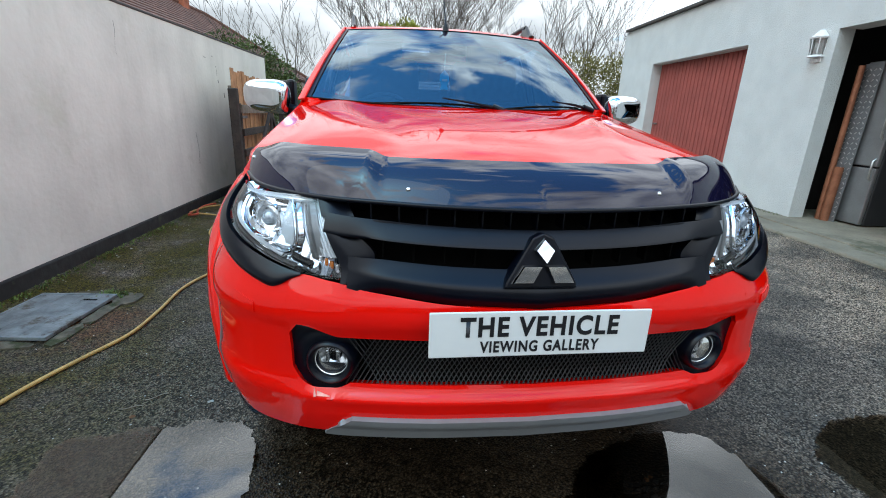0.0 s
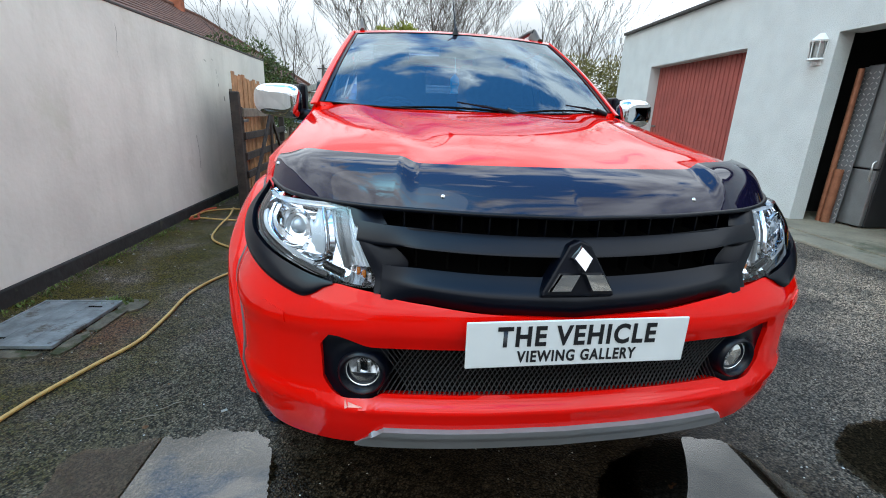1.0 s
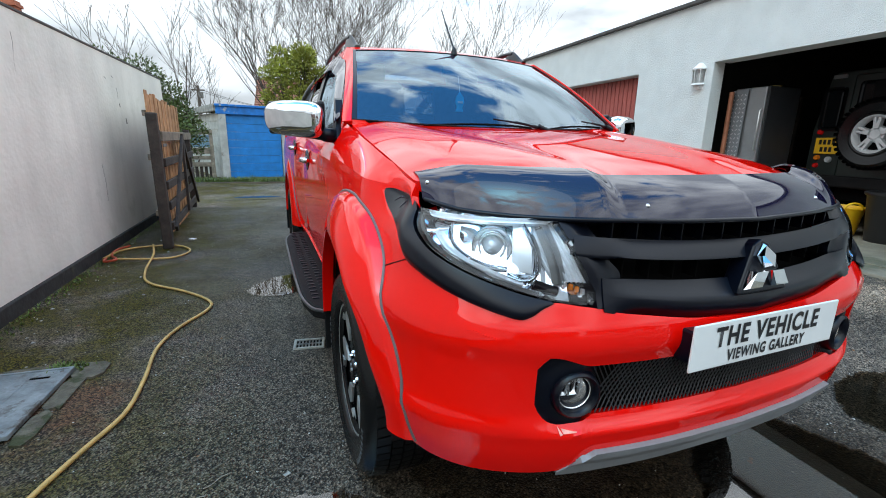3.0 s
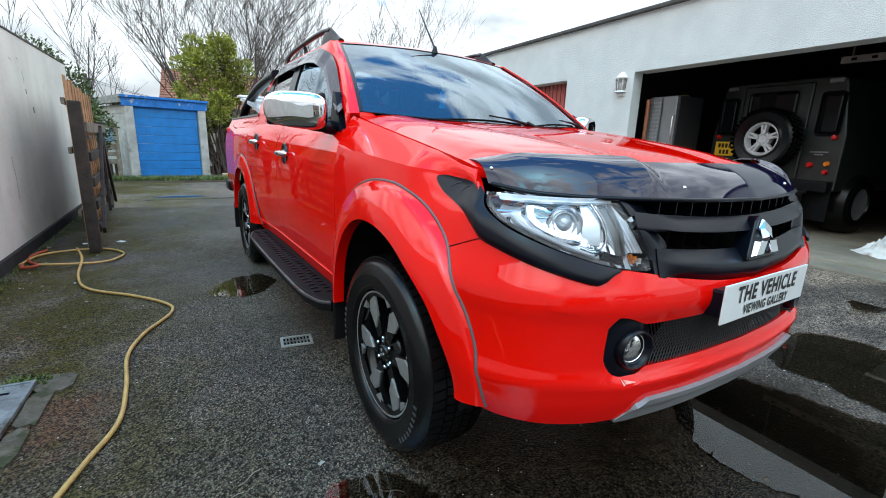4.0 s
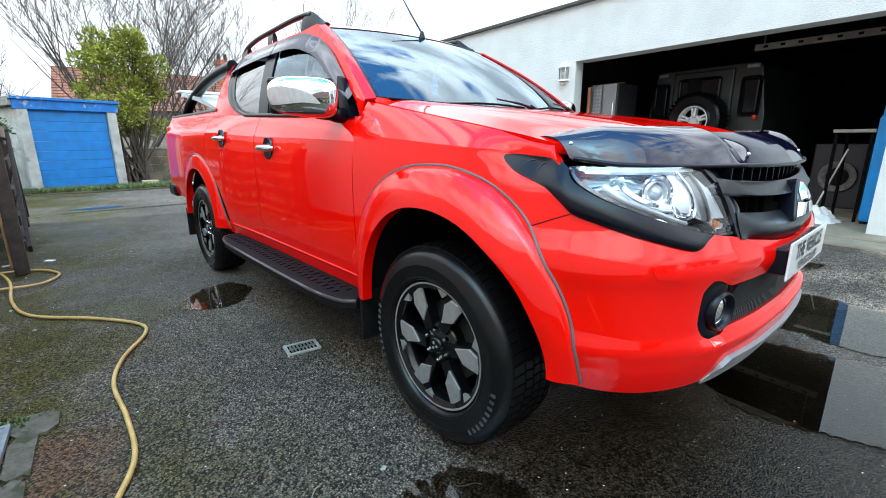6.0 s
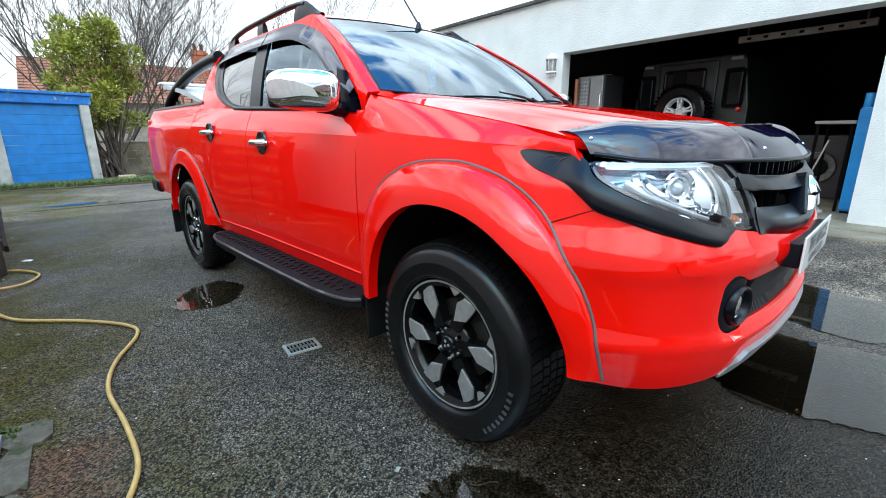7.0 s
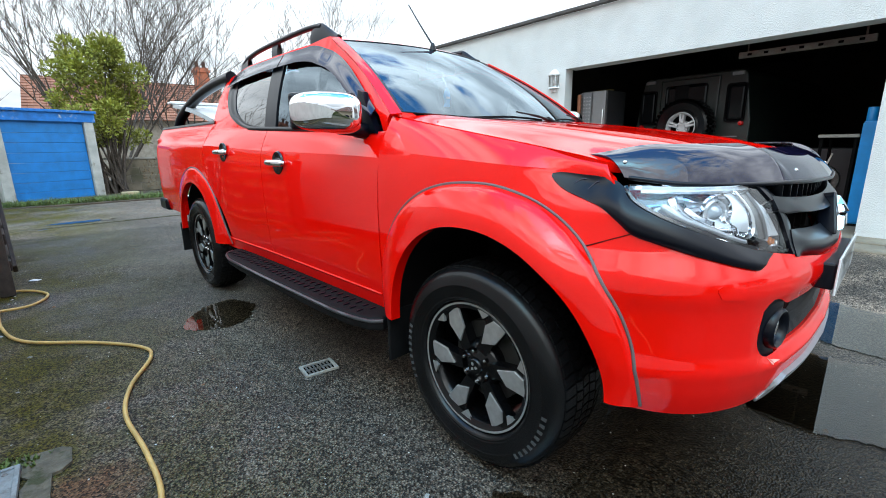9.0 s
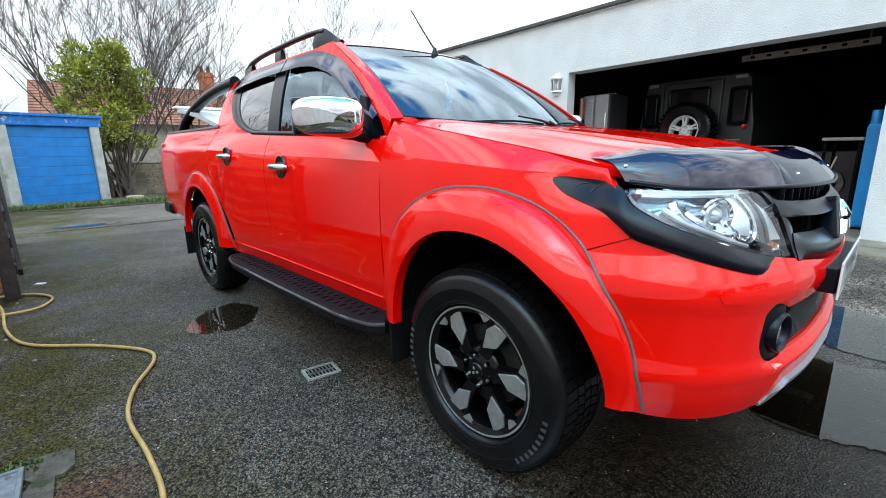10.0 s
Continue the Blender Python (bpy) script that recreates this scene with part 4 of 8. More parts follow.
# badge: three plain chrome lozenges on a black shield
def lozenge(ax, az, bx, bz, cx, cz, dx, dz, y0, y1, lean=0.0):
    bm = bmesh.new()
    pts = [(ax, az), (bx, bz), (cx, cz), (dx, dz)]
    mx, mz = sum(p[0] for p in pts) / 4, sum(p[1] for p in pts) / 4
    lo = [bm.verts.new((x, y0, z)) for x, z in pts]
    hi = [bm.verts.new((mx + (x - mx) * 0.86, y1 + (z - mz) * lean, mz + (z - mz) * 0.86)) for x, z in pts]
    bm.faces.new(hi)
    for i in range(4):
        bm.faces.new((lo[i], lo[(i + 1) % 4], hi[(i + 1) % 4], hi[i]))
    bmesh.ops.recalc_face_normals(bm, faces=bm.faces[:])
    return bm


badge = part("badge", prism_bm([(-0.090, 0.855), (0.086, 0.855), (0.082, 0.870), (0.026, 0.972), (0.0, 0.984), (-0.026, 0.972), (-0.086, 0.870)], 0.05, 0.005), BLACK_SATIN, truck, "black badge shield with chrome lozenges", pose(-0.003, 0.070, 0, -14, 0, 0) @ pose(0, -0.02, 0.0))
badge.matrix_basis = pose(-0.003, 0.050, 0) @ Matrix.Translation((0, 0, 0.87)) @ pose(0, 0, 0, -12) @ Matrix.Translation((0, 0, -0.87))
part("lozenge", lozenge(0, 0.972, 0.024, 0.944, 0, 0.912, -0.024, 0.944, -0.002, -0.018, 0.30), CHROME, badge, "chrome lozenge")
part("lozenge", lozenge(-0.002, 0.910, -0.024, 0.867, -0.076, 0.867, -0.050, 0.910, -0.002, -0.016, -0.10), CHROME, badge, "chrome lozenge")
part("lozenge", lozenge(0.002, 0.910, 0.050, 0.910, 0.076, 0.867, 0.024, 0.867, -0.002, -0.016, -0.10), CHROME, badge, "chrome lozenge")

# headlights
hl_low = curve_fn([(0.464, 0.872), (0.472, 0.857), (0.50, 0.857), (0.56, 0.863), (0.60, 0.871), (0.654, 0.883), (0.71, 0.898), (0.786, 0.919), (0.85, 0.938), (0.90, 0.953), (0.96, 0.977), (1.005, 1.001), (1.03, 1.026)])
hl_high = lambda s: min(1.033, 0.880 + (s - 0.464) * 1.75)
hl_us = dense(0.465, 1.032, 44, 0.55)
LAMP_GREY = material("lamp_bezel_grey", (0.10, 0.105, 0.11), rough=0.3, metal=0.5, vary=0.1)
LAMP_CHROME = material("lamp_chrome", (0.86, 0.89, 0.93), rough=0.08, metal=1.0, vary=0.03)
LAMP_WHITE = material("frosted_lamp_reflector", (0.78, 0.83, 0.88), rough=0.16, metal=0.25, vary=0.05, scale=25)
PROJECTOR = material("projector_glass", (0.42, 0.47, 0.52), rough=0.03, metal=0.4, vary=0.05, coat=1.0)
for mir in (False, True):
    def lamp_back(s, z):
        """The reflector shell: a broad bowl outside, a faceted one towards the grille."""
        t = min(1, max(0, (z - hl_low(s)) / max(0.01, hl_high(s) - hl_low(s))))
        dip = 0.014 + 0.050 * t ** 0.8 * (1 - 0.35 * smooth_step(0.90, 1.0, t))
        facet = 0.0035 * abs((s * 64) % 2 - 1) * smooth_step(0.66, 0.60, s) + 0.006 * abs((z * 26 + s * 9) % 2 - 1) * smooth_step(0.58, 0.66, s)
        return front(s, z, -dip - 0.004 + facet)
    hl = patch("headlight", lamp_back, hl_us, hl_low, hl_high, 22, LAMP_CHROME, truck, skirt=0.0, mirror=mir, sharp=12, label="clear headlight with chrome reflectors")
    patch("headlight_lens", lambda s, z: front(s, z, -0.002), hl_us, hl_low, hl_high, 10, LENS, hl, skirt=0.02, mirror=mir, sharp=60)
    patch("lamp_bezel", lambda s, z: front(s, z, -0.014), steps(0.60, 1.02, 24), lambda s: hl_low(s) - 0.001, lambda s: hl_low(s) + 0.008, 3, LAMP_GREY, hl, skirt=0.02, mirror=mir)
    patch("light_guide", lambda s, z: front(s, z, -0.014), steps(0.575, 0.98, 20), lambda s: min(hl_high(s), 1.034) - 0.012, lambda s: hl_high(s) - 0.004, 3, LAMP_WHITE, hl, skirt=0.012, mirror=mir)

    def strip(name, pts, w, mat, out, rise=0.006):
        """A trim strip inside the lamp along a few (s, z) points."""
        run = spline_pts([(a, b, 0) for a, b in pts], 8)
        def f(i, v):
            i = int(round(i))
            d = (run[min(i + 1, len(run) - 1)] - run[max(i - 1, 0)]).normalized()
            q = run[i] + Vector((-d.y, d.x, 0)) * (w * (v - 0.5))
            return front(q.x, q.y, out + rise * math.sin(math.pi * v))
        return patch(name, f, list(range(len(run))), const(0.0), const(1.0), 4, mat, hl, skirt=0.022, mirror=mir)
    # the frame that wraps the main bowl, the strip under it, the divider before the turn signal
    strip("lamp_frame", [(0.640, 1.020), (0.618, 0.985), (0.605, 0.945), (0.612, 0.912), (0.640, 0.902), (0.680, 0.912)], 0.013, LAMP_CHROME, -0.018)
    strip("lamp_strip", [(0.640, 0.893), (0.700, 0.910), (0.780, 0.934), (0.850, 0.955), (0.915, 0.985)], 0.013, LAMP_WHITE, -0.018)
    strip("lamp_strip", [(0.680, 0.925), (0.735, 0.930), (0.800, 0.948), (0.850, 0.975), (0.870, 1.010)], 0.009, LAMP_CHROME, -0.020)
    strip("lamp_divider", [(0.590, 1.016), (0.572, 0.975), (0.556, 0.930), (0.548, 0.895)], 0.008, SILVER, -0.018)
    strip("lamp_shade", [(0.556, 0.880), (0.585, 0.888), (0.612, 0.897)], 0.018, BLACK_SATIN, -0.016)
    s, z, r = 0.725, 0.968, 0.034
    c, e = front(s, z, -0.044), front(s, z, 0.10) + Vector((0, -0.02, 0))
    d = e - c
    if mir:
        c, d = Vector((-c.x, c.y, c.z)), Vector((-d.x, d.y, d.z))
    mt = Matrix.Translation(c) @ d.to_track_quat("Z", "Y").to_matrix().to_4x4()
    part("projector_bowl", mesh_of("projector_bowl", *lathe([(r * 0.9, -0.006), (r * 1.08, 0.006), (r * 1.28, 0.016), (r * 1.34, 0.016), (r * 1.38, 0.006)], 40), 40), LAMP_CHROME, hl, "", mt)
    part("projector_ring", mesh_of("projector_ring", *lathe([(r * 0.74, -0.006), (r * 0.80, 0.010), (r * 0.90, 0.014), (r * 0.96, 0.004)], 36), 50), REFLECTOR, hl, "", mt)
    part("projector_lens", mesh_of("projector_lens", *lathe([(0.0, 0.022), (r * 0.3, 0.020), (r * 0.55, 0.012), (r * 0.76, -0.004)], 28), 60), PROJECTOR, hl, "", mt)
    for i in range(4):
        s = 0.490 + 0.016 * i
        c = front(s, 0.876 + 0.35 * (s - 0.49), -0.024)
        box("turn_signal", 0.009, 0.010, 0.015, (-c.x if mir else c.x, c.y, c.z), AMBER if i in (1, 2) else REFLECTOR, hl, 0.003, "amber turn signal" if i in (1, 2) else "")
    # clear ribbed end towards the grille
    end_s = lambda z: 0.482 + (z - 0.895) * 0.57
    patch("lamp_rib_panel", lambda z, t: front(end_s(z) + 0.078 * t, z, -0.016 - 0.16 * (z - 0.895) + 0.0022 * math.sin(t * 44) - 0.010 * t), steps(0.898, 1.022, 16), const(0.0), const(1.0), 48, LAMP_WHITE, hl, skirt=0.006, mirror=mir, sharp=60)
    patch("lamp_panel", lambda s, z: front(s, z, -0.022 - 0.25 * (s - 0.615)), steps(0.618, 0.668, 6), lambda s: 0.915 + 0.1 * (s - 0.618), lambda s: 1.012, 6, LAMP_WHITE, hl, skirt=0.01, mirror=mir)

# black surround under and behind each headlight
garn_low = curve_fn([(0.572, 0.861), (0.595, 0.852), (0.622, 0.836), (0.645, 0.830), (0.69, 0.838), (0.74, 0.850), (0.80, 0.864), (0.86, 0.879), (0.92, 0.894), (0.985, 0.912), (1.03, 0.943), (1.085, 0.977), (1.14, 0.995), (1.195, 1.013), (1.235, 1.036), (1.254, 1.055)])
garn_top = curve_fn([(1.02, 1.024), (1.065, 1.048), (1.10, 1.054), (1.168, 1.059), (1.23, 1.064), (1.254, 1.060)])
garn_high = lambda s: hl_low(s) - 0.001 if s < 1.02 else garn_top(s)
for mir in (False, True):
    def garnish(s, z):
        t = (z - garn_low(s)) / max(0.004, garn_high(s) - garn_low(s))
        t = min(1, max(0, t))
        p = front(s, z, 0.005 + min(0.012, 0.22 * (garn_high(s) - garn_low(s))) * (math.sin(math.pi * (0.06 + 0.84 * t ** 0.8)) * 1.25 - 0.2))
        k = smooth_step(1.02, 1.14, s)
        if k > 0:
            q = wing(max(0.40, p.y), z, 0.006)
            p = p.lerp(Vector((q.x, p.y, z)), k)
        return p
    gn = patch("headlight_surround", garnish, dense(0.573, 1.252, 64, 0.622), garn_low, garn_high, 12, BLACK_SATIN, truck, skirt=0.03, mirror=mir, sharp=50, label="matte black headlight surround")
    for a, b in (((1.108, 1.042), (1.138, 1.020)), ((1.150, 1.046), (1.186, 1.032))):
        run = [garnish(a[0] + (b[0] - a[0]) * t, a[1] + (b[1] - a[1]) * t + 0.005 * math.sin(math.pi * t)) for t in steps(0, 1, 8)]
        tube_part("surround_flute", flip_x(run) if mir else run, [0.0006] + [0.0030 - 0.0003 * i for i in range(8)], BLACK_GLOSS, gn, 6)

# smoked hood shield
sh_y0 = curve_fn([(0.0, 0.094), (0.20, 0.107), (0.372, 0.136), (0.45, 0.160), (0.55, 0.214), (0.62, 0.268), (0.68, 0.330), (0.72, 0.392), (0.745, 0.452)])
sh_z0 = curve_fn([(0.0, 1.026), (0.25, 1.030), (0.43, 1.034), (0.55, 1.034), (0.68, 1.038), (0.745, 1.054)])
sh_y1 = curve_fn([(0.0, 0.216), (0.20, 0.228), (0.372, 0.255), (0.45, 0.290), (0.55, 0.335), (0.65, 0.418), (0.70, 0.490), (0.745, 0.575)])
sh_in = curve_fn([(0.0, 0.0), (0.372, 0.016), (0.50, 0.030), (0.65, 0.030), (0.745, 0.010)])


def shield_surf(s, v):
    x = 0.745 * abs(s)
    step = smooth_step(0.368, 0.425, x)
    sg = -1 if s > 0 else 1
    lo = Vector((sg * x, sh_y0(x), sh_z0(x)))
    hi = Vector((sg * (x - sh_in(x)), sh_y1(x), 1.125 + 0.015 * step - 0.030 * smooth_step(0.66, 0.765, x)))
    p = lo.lerp(hi, v)
    p.z += (0.010 + 0.012 * step) * math.sin(math.pi * v)
    p.y -= 0.012 * math.sin(math.pi * v)
    return p


shield = patch("hood_shield", shield_surf, dense(-1.0, 1.0, 120, 0.532, -0.532), const(0.0), const(1.0), 16, BLACK_GLOSS, truck, skirt=0.006, sharp=50, label="glossy smoked acrylic hood shield", centre=(0, 2.5, 0.6))
tube_part("shield_rim", [shield_surf(s, 0.0) for s in steps(-0.995, 0.995, 60)], 0.006, BLACK_SATIN, shield)
for s, v in ((0.42, 0.26), (-0.42, 0.26), (0.985, 0.36), (-0.985, 0.36)):
    p = shield_surf(s, v)
    part("shield_bolt", mesh_of("shield_bolt", *lathe([(0.0, 0.004), (0.0035, 0.0034), (0.0055, 0.0014), (0.006, -0.003)], 14), 60), CHROME, shield, "", Matrix.Translation(p) @ Vector((0, -0.5, 0.6)).to_track_quat("Z", "Y").to_matrix().to_4x4())

# number plate
plate = box("number_plate", 0.525, 0.006, 0.113, (-0.003, 0.017, 0.757), PLATE_WHITE, truck, 0.0025, "white plate with black dealer lettering")
part("plate_lettering", text_mesh("plate_lettering", "THE VEHICLE", 0.376, 0.051), INK, plate, "black capitals", pose(-0.008, 0.0135, 0.777))
part("plate_lettering", text_mesh("plate_lettering", "VIEWING GALLERY", 0.286, 0.030), INK, plate, "black capitals", pose(-0.006, 0.0135, 0.727))
box("plate_holder", 0.50, 0.05, 0.080, (-0.006, 0.046, 0.754), BLACK_SATIN, truck, 0.006)

# cab: windscreen, roof, pillars, side glass
ws_bot = lambda k: Vector((0.758 * k, 1.275 + 0.160 * k * k, 1.256 + 0.026 * k * k))
ws_top = lambda k: Vector((0.616 * k, 1.975 + 0.095 * k * k, 1.690 - 0.014 * k * k))


def ws(k, v):
    p = ws_bot(k).lerp(ws_top(k), v)
    p.y -= 0.020 * math.sin(math.pi * v)
    p.z += 0.012 * math.sin(math.pi * v)
    return p


windscreen = patch("windscreen", lambda k, v: ws(k, v), steps(-0.985, 0.985, 36), const(0.0), const(1.0), 16, TINT_GLASS, truck, skirt=0.0, centre=(0, 2.6, 0.8), label="dark tinted windscreen")
# red pillar faces beside the glass and black glazing borders
for mir in (False, True):
    patch("pillar_face", lambda v, t: ws(-0.972 - 0.046 * t, v) + Vector((0, -0.010 + 0.014 * t * t, 0.010 - 0.006 * t)), steps(-0.04, 1.02, 24), const(0.0), const(1.0), 5, RED, windscreen, skirt=0.008, mirror=mir, centre=(0, 2.6, 0.8), sharp=60)
    patch("glazing_border", lambda v, t: ws(-0.942 - 0.036 * t, v) + Vector((0, -0.003, 0.003)), steps(0.0, 1.0, 20), const(0.0), const(1.0), 2, BLACK_SATIN, windscreen, skirt=0.0, mirror=mir, centre=(0, 2.6, 0.8))
rim = [ws(k, 0.0) for k in steps(-0.985, 0.985, 24)] + [ws(0.985, v) for v in steps(0.05, 0.95, 14)] + [ws(k, 1.0) for k in steps(0.985, -0.985, 24)] + [ws(-0.985, v) for v in steps(0.95, 0.05, 14)]
tube_part("windscreen_seal", rim, 0.004, BLACK_SATIN, windscreen, 6, closed=True)
patch("frit_band", lambda k, v: ws(k, v) + Vector((0, 0.006, -0.003)), steps(-0.98, 0.98, 30), const(0.0), lambda k: 0.045 + 0.07 * abs(k) ** 8, 3, BLACK_SATIN, windscreen, skirt=0.0, centre=(0, 2.6, 0.8))
patch("cowl", lambda k, v: Vector((0.74 * k, hood_back(k) - 0.03 + 0.10 * v - 0.10 * (1 - k * k) * v, 1.215 + 0.045 * v)), steps(-1, 1, 20), const(-0.3), const(1.0), 4, BLACK_ROUGH, truck, skirt=0.0, centre=(0, 1.3, 0))

for sg in (-1, 1):
    def cowl_corner(k, t):
        p, q = hood_surf(hood_back(k) + 0.004, sg * k), ws(sg * k, -0.01) + Vector((0, -0.004, 0.002))
        return p.lerp(q, t)
    patch("cowl_corner", cowl_corner, steps(0.90, 1.012, 12), const(0.0), const(1.0), 8, RED, truck, skirt=0.05, centre=(0, 2.0, 0.6), sharp=60)

roof_rise = curve_fn([(0.0, 0.0), (0.012, 0.016), (0.03, 0.026), (0.08, 0.030), (0.25, 0.031), (0.55, 0.030), (0.8, 0.022), (1.0, 0.0)])


def roof(k, v):
    p = ws_top(k)
    y = p.y + (3.56 - p.y) * v
    w = 0.616 + 0.020 * smooth_step(0.0, 0.30, v) - 0.03 * smooth_step(0.7, 1.0, v)
    return Vector((k * w, y, p.z + roof_rise(v) * (0.86 + 0.14 * abs(k) ** 4) - 0.018 * abs(k) ** 4 * smooth_step(0, 0.2, v)))


patch("roof", roof, steps(-1, 1, 36), const(0.0), const(1.0), 28, RED, truck, skirt=0.03, centre=(0, 2.6, 0.8), sharp=60)


def roof_edge(y):
    v = min(1.0, max(0.0, (y - 2.070) / 1.490))
    p = roof(-1, v)
    return p.x, p.z


def cab_side(y, v):
    """The cab's flank above the belt line: v from the belt (0) to the roof's edge (1)."""
    z0 = belt_fn(y)
    if y < 2.067:
        e = ws(-0.985, max(0.0, (y - 1.43) / 0.637))
        x1, z1 = e.x, e.z
    else:
        x1, z1 = roof_edge(y)
    x0 = -0.772
    return Vector((x0 + (x1 - x0) * v - 0.016 * math.sin(math.pi * min(1, max(0, v))), y, z0 + (z1 - z0) * v))


# frame line of the doors along the pillar and roof
frame_z = curve_fn([(1.50, 1.268), (1.59, 1.332), (1.70, 1.412), (1.87, 1.528), (2.00, 1.596), (2.12, 1.642), (2.24, 1.672), (2.40, 1.686), (2.70, 1.686), (3.20, 1.668), (3.56, 1.640)])


def frame_top(y, down=0.0):
    top = cab_side(y, 1.0).z
    return min(0.97, (frame_z(y) - down - belt_fn(y)) / (top - belt_fn(y)))


both("a_pillar", cab_side, steps(1.45, 3.56, 64), lambda y: max(0.0, frame_top(y, 0.012)) if y > 1.50 else 0.0, const(1.0), 6, RED, truck, skirt=0.02, sharp=60)
glass_hi = lambda y: max(0.03, frame_top(y, 0.02))
both("door_glass", lambda y, v: cab_side(y, v) + Vector((0.006, 0, 0)), steps(1.56, 2.56, 30), const(0.02), glass_hi, 8, TINT_GLASS, truck, skirt=0.0, label="tinted front door glass")
# the rear door's glass runs down to a rounded corner, framed in black before the red rear pillar
quarter_hi = curve_fn([(2.86, 0.0), (2.95, 0.005), (3.032, 0.042), (3.138, 0.100), (3.25, 0.205), (3.32, 0.315), (3.38, 0.46), (3.42, 0.57), (3.45, 0.68), (3.475, 0.84), (3.495, 1.0), (3.60, 1.0), (3.70, 1.0)])
both("rear_door_glass", lambda y, v: cab_side(y, v) + Vector((0.006, 0, 0)), steps(2.66, 3.44, 30), lambda y: max(0.02, quarter_hi(y)), glass_hi, 8, DARK_GLASS, truck, skirt=0.0, label="dark tinted rear door glass")
for y0, y1, nm in ((2.53, 2.68, "b_pillar"),):
    both(nm, lambda u, v, y0=y0, y1=y1: cab_side(y0 + (y1 - y0) * u + 0.03 * v, v) - Vector((0.002, 0, 0)), steps(0, 1, 6), const(0.0), const(0.88), 8, BLACK_SATIN, truck, skirt=0.015, label="satin black door pillar")
for mir in (False, True):
    def belt_strip(y, v):
        return cab_side(y, -0.012 + 0.05 * v) - Vector((0.006 + 0.004 * math.sin(math.pi * v), 0, 0))
    patch("belt_moulding", belt_strip, steps(1.58, 2.93, 24), const(0.0), const(1.0), 4, BLACK_SATIN, truck, skirt=0.01, mirror=mir)
    outer = spline_pts([(2.86, -0.014, 0), (3.032, 0.034, 0), (3.138, 0.089, 0), (3.25, 0.190, 0), (3.32, 0.30, 0), (3.40, 0.50, 0), (3.45, 0.67, 0), (3.485, 0.90, 0)], 5)
    inner = spline_pts([(2.80, 0.040, 0), (2.94, 0.068, 0), (3.04, 0.115, 0), (3.14, 0.215, 0), (3.195, 0.31, 0), (3.245, 0.50, 0), (3.275, 0.67, 0), (3.305, 0.90, 0)], 5)

    def rear_frame(i, v):
        q = outer[int(i)].lerp(inner[int(i)], v)
        return cab_side(q.x, q.y) - Vector((0.007 - 0.009 * smooth_step(0.45, 0.62, v), 0, 0))
    patch("window_frame", rear_frame, list(range(len(outer))), const(0.0), const(1.0), 10, BLACK_SATIN, truck, skirt=0.010, mirror=mir, sharp=35)
    # the cab's rear corner behind the door
    def c_pillar(y, v):
        return cab_side(min(y, 3.56), v) + Vector((0.001, max(0, y - 3.56), 0))
    patch("c_pillar", c_pillar, steps(2.88, 3.64, 44), const(-0.01), quarter_hi, 8, RED, truck, skirt=0.0, mirror=mir, sharp=60)
    # smoked wind deflectors along the door tops
    for a, b in ((1.545, 2.585), (2.60, 3.46)):
        hi = lambda y: frame_top(y)
        lo = lambda y: frame_top(y, 0.085 - 0.050 * smooth_step(1.80, 1.55, y))
        patch("wind_deflector", lambda y, v: cab_side(y, v) - Vector((0.010 + 0.016 * smooth_step(hi(y), lo(y), v), 0, 0)), steps(a, b, 24), lo, hi, 6, BLACK_GLOSS, truck, skirt=0.003, mirror=mir, label="smoked acrylic wind deflector", sharp=60)
    # roof rails
    rail = [roof(-0.90, v) + Vector((0, 0, h)) for v, h in ((0.155, 0.088), (0.21, 0.099), (0.32, 0.101), (0.50, 0.096), (0.70, 0.089), (0.86, 0.080), (0.92, 0.062))]
    rl = tube_part("roof_rail", spline_pts(rail, 6), 0.016, BLACK_SATIN, truck, 8, "satin black roof rail", mir)
    for v0, v1 in ((0.048, 0.22), (0.50, 0.555), (0.84, 0.95)):
        def foot(t, w, v0=v0, v1=v1):
            p = roof(-0.90, v0 + (v1 - v0) * t)
            a = w * math.pi
            top = (0.018 + 0.100 * smooth_step(-0.1, 0.75, t)) * (1 - 0.25 * smooth_step(0.85, 1.0, t)) if v1 < 0.4 else 0.090
            return p + Vector((0.020 * math.cos(a), 0, top * math.sin(a) - 0.005))
        patch("rail_foot", foot, steps(0, 1, 12), const(0.0), const(1.0), 10, BLACK_SATIN, rl, skirt=0.0, mirror=mir, centre=(0, 2.6, 1.2), sharp=60)

# aerial
ant = part("aerial", mesh_of("aerial", *lathe([(0.0, 0.045), (0.010, 0.040), (0.016, 0.020), (0.022, 0.0)], 16), 60), BLACK_SATIN, truck, "black roof aerial", pose(-0.012, 1.985, 1.688))
tube_part("aerial_rod", [(0, 0.0, 0.03), (0, 0.10, 0.15), (0, 0.21, 0.29)], [0.006, 0.0045, 0.0035], BLACK_SATIN, ant, 6)

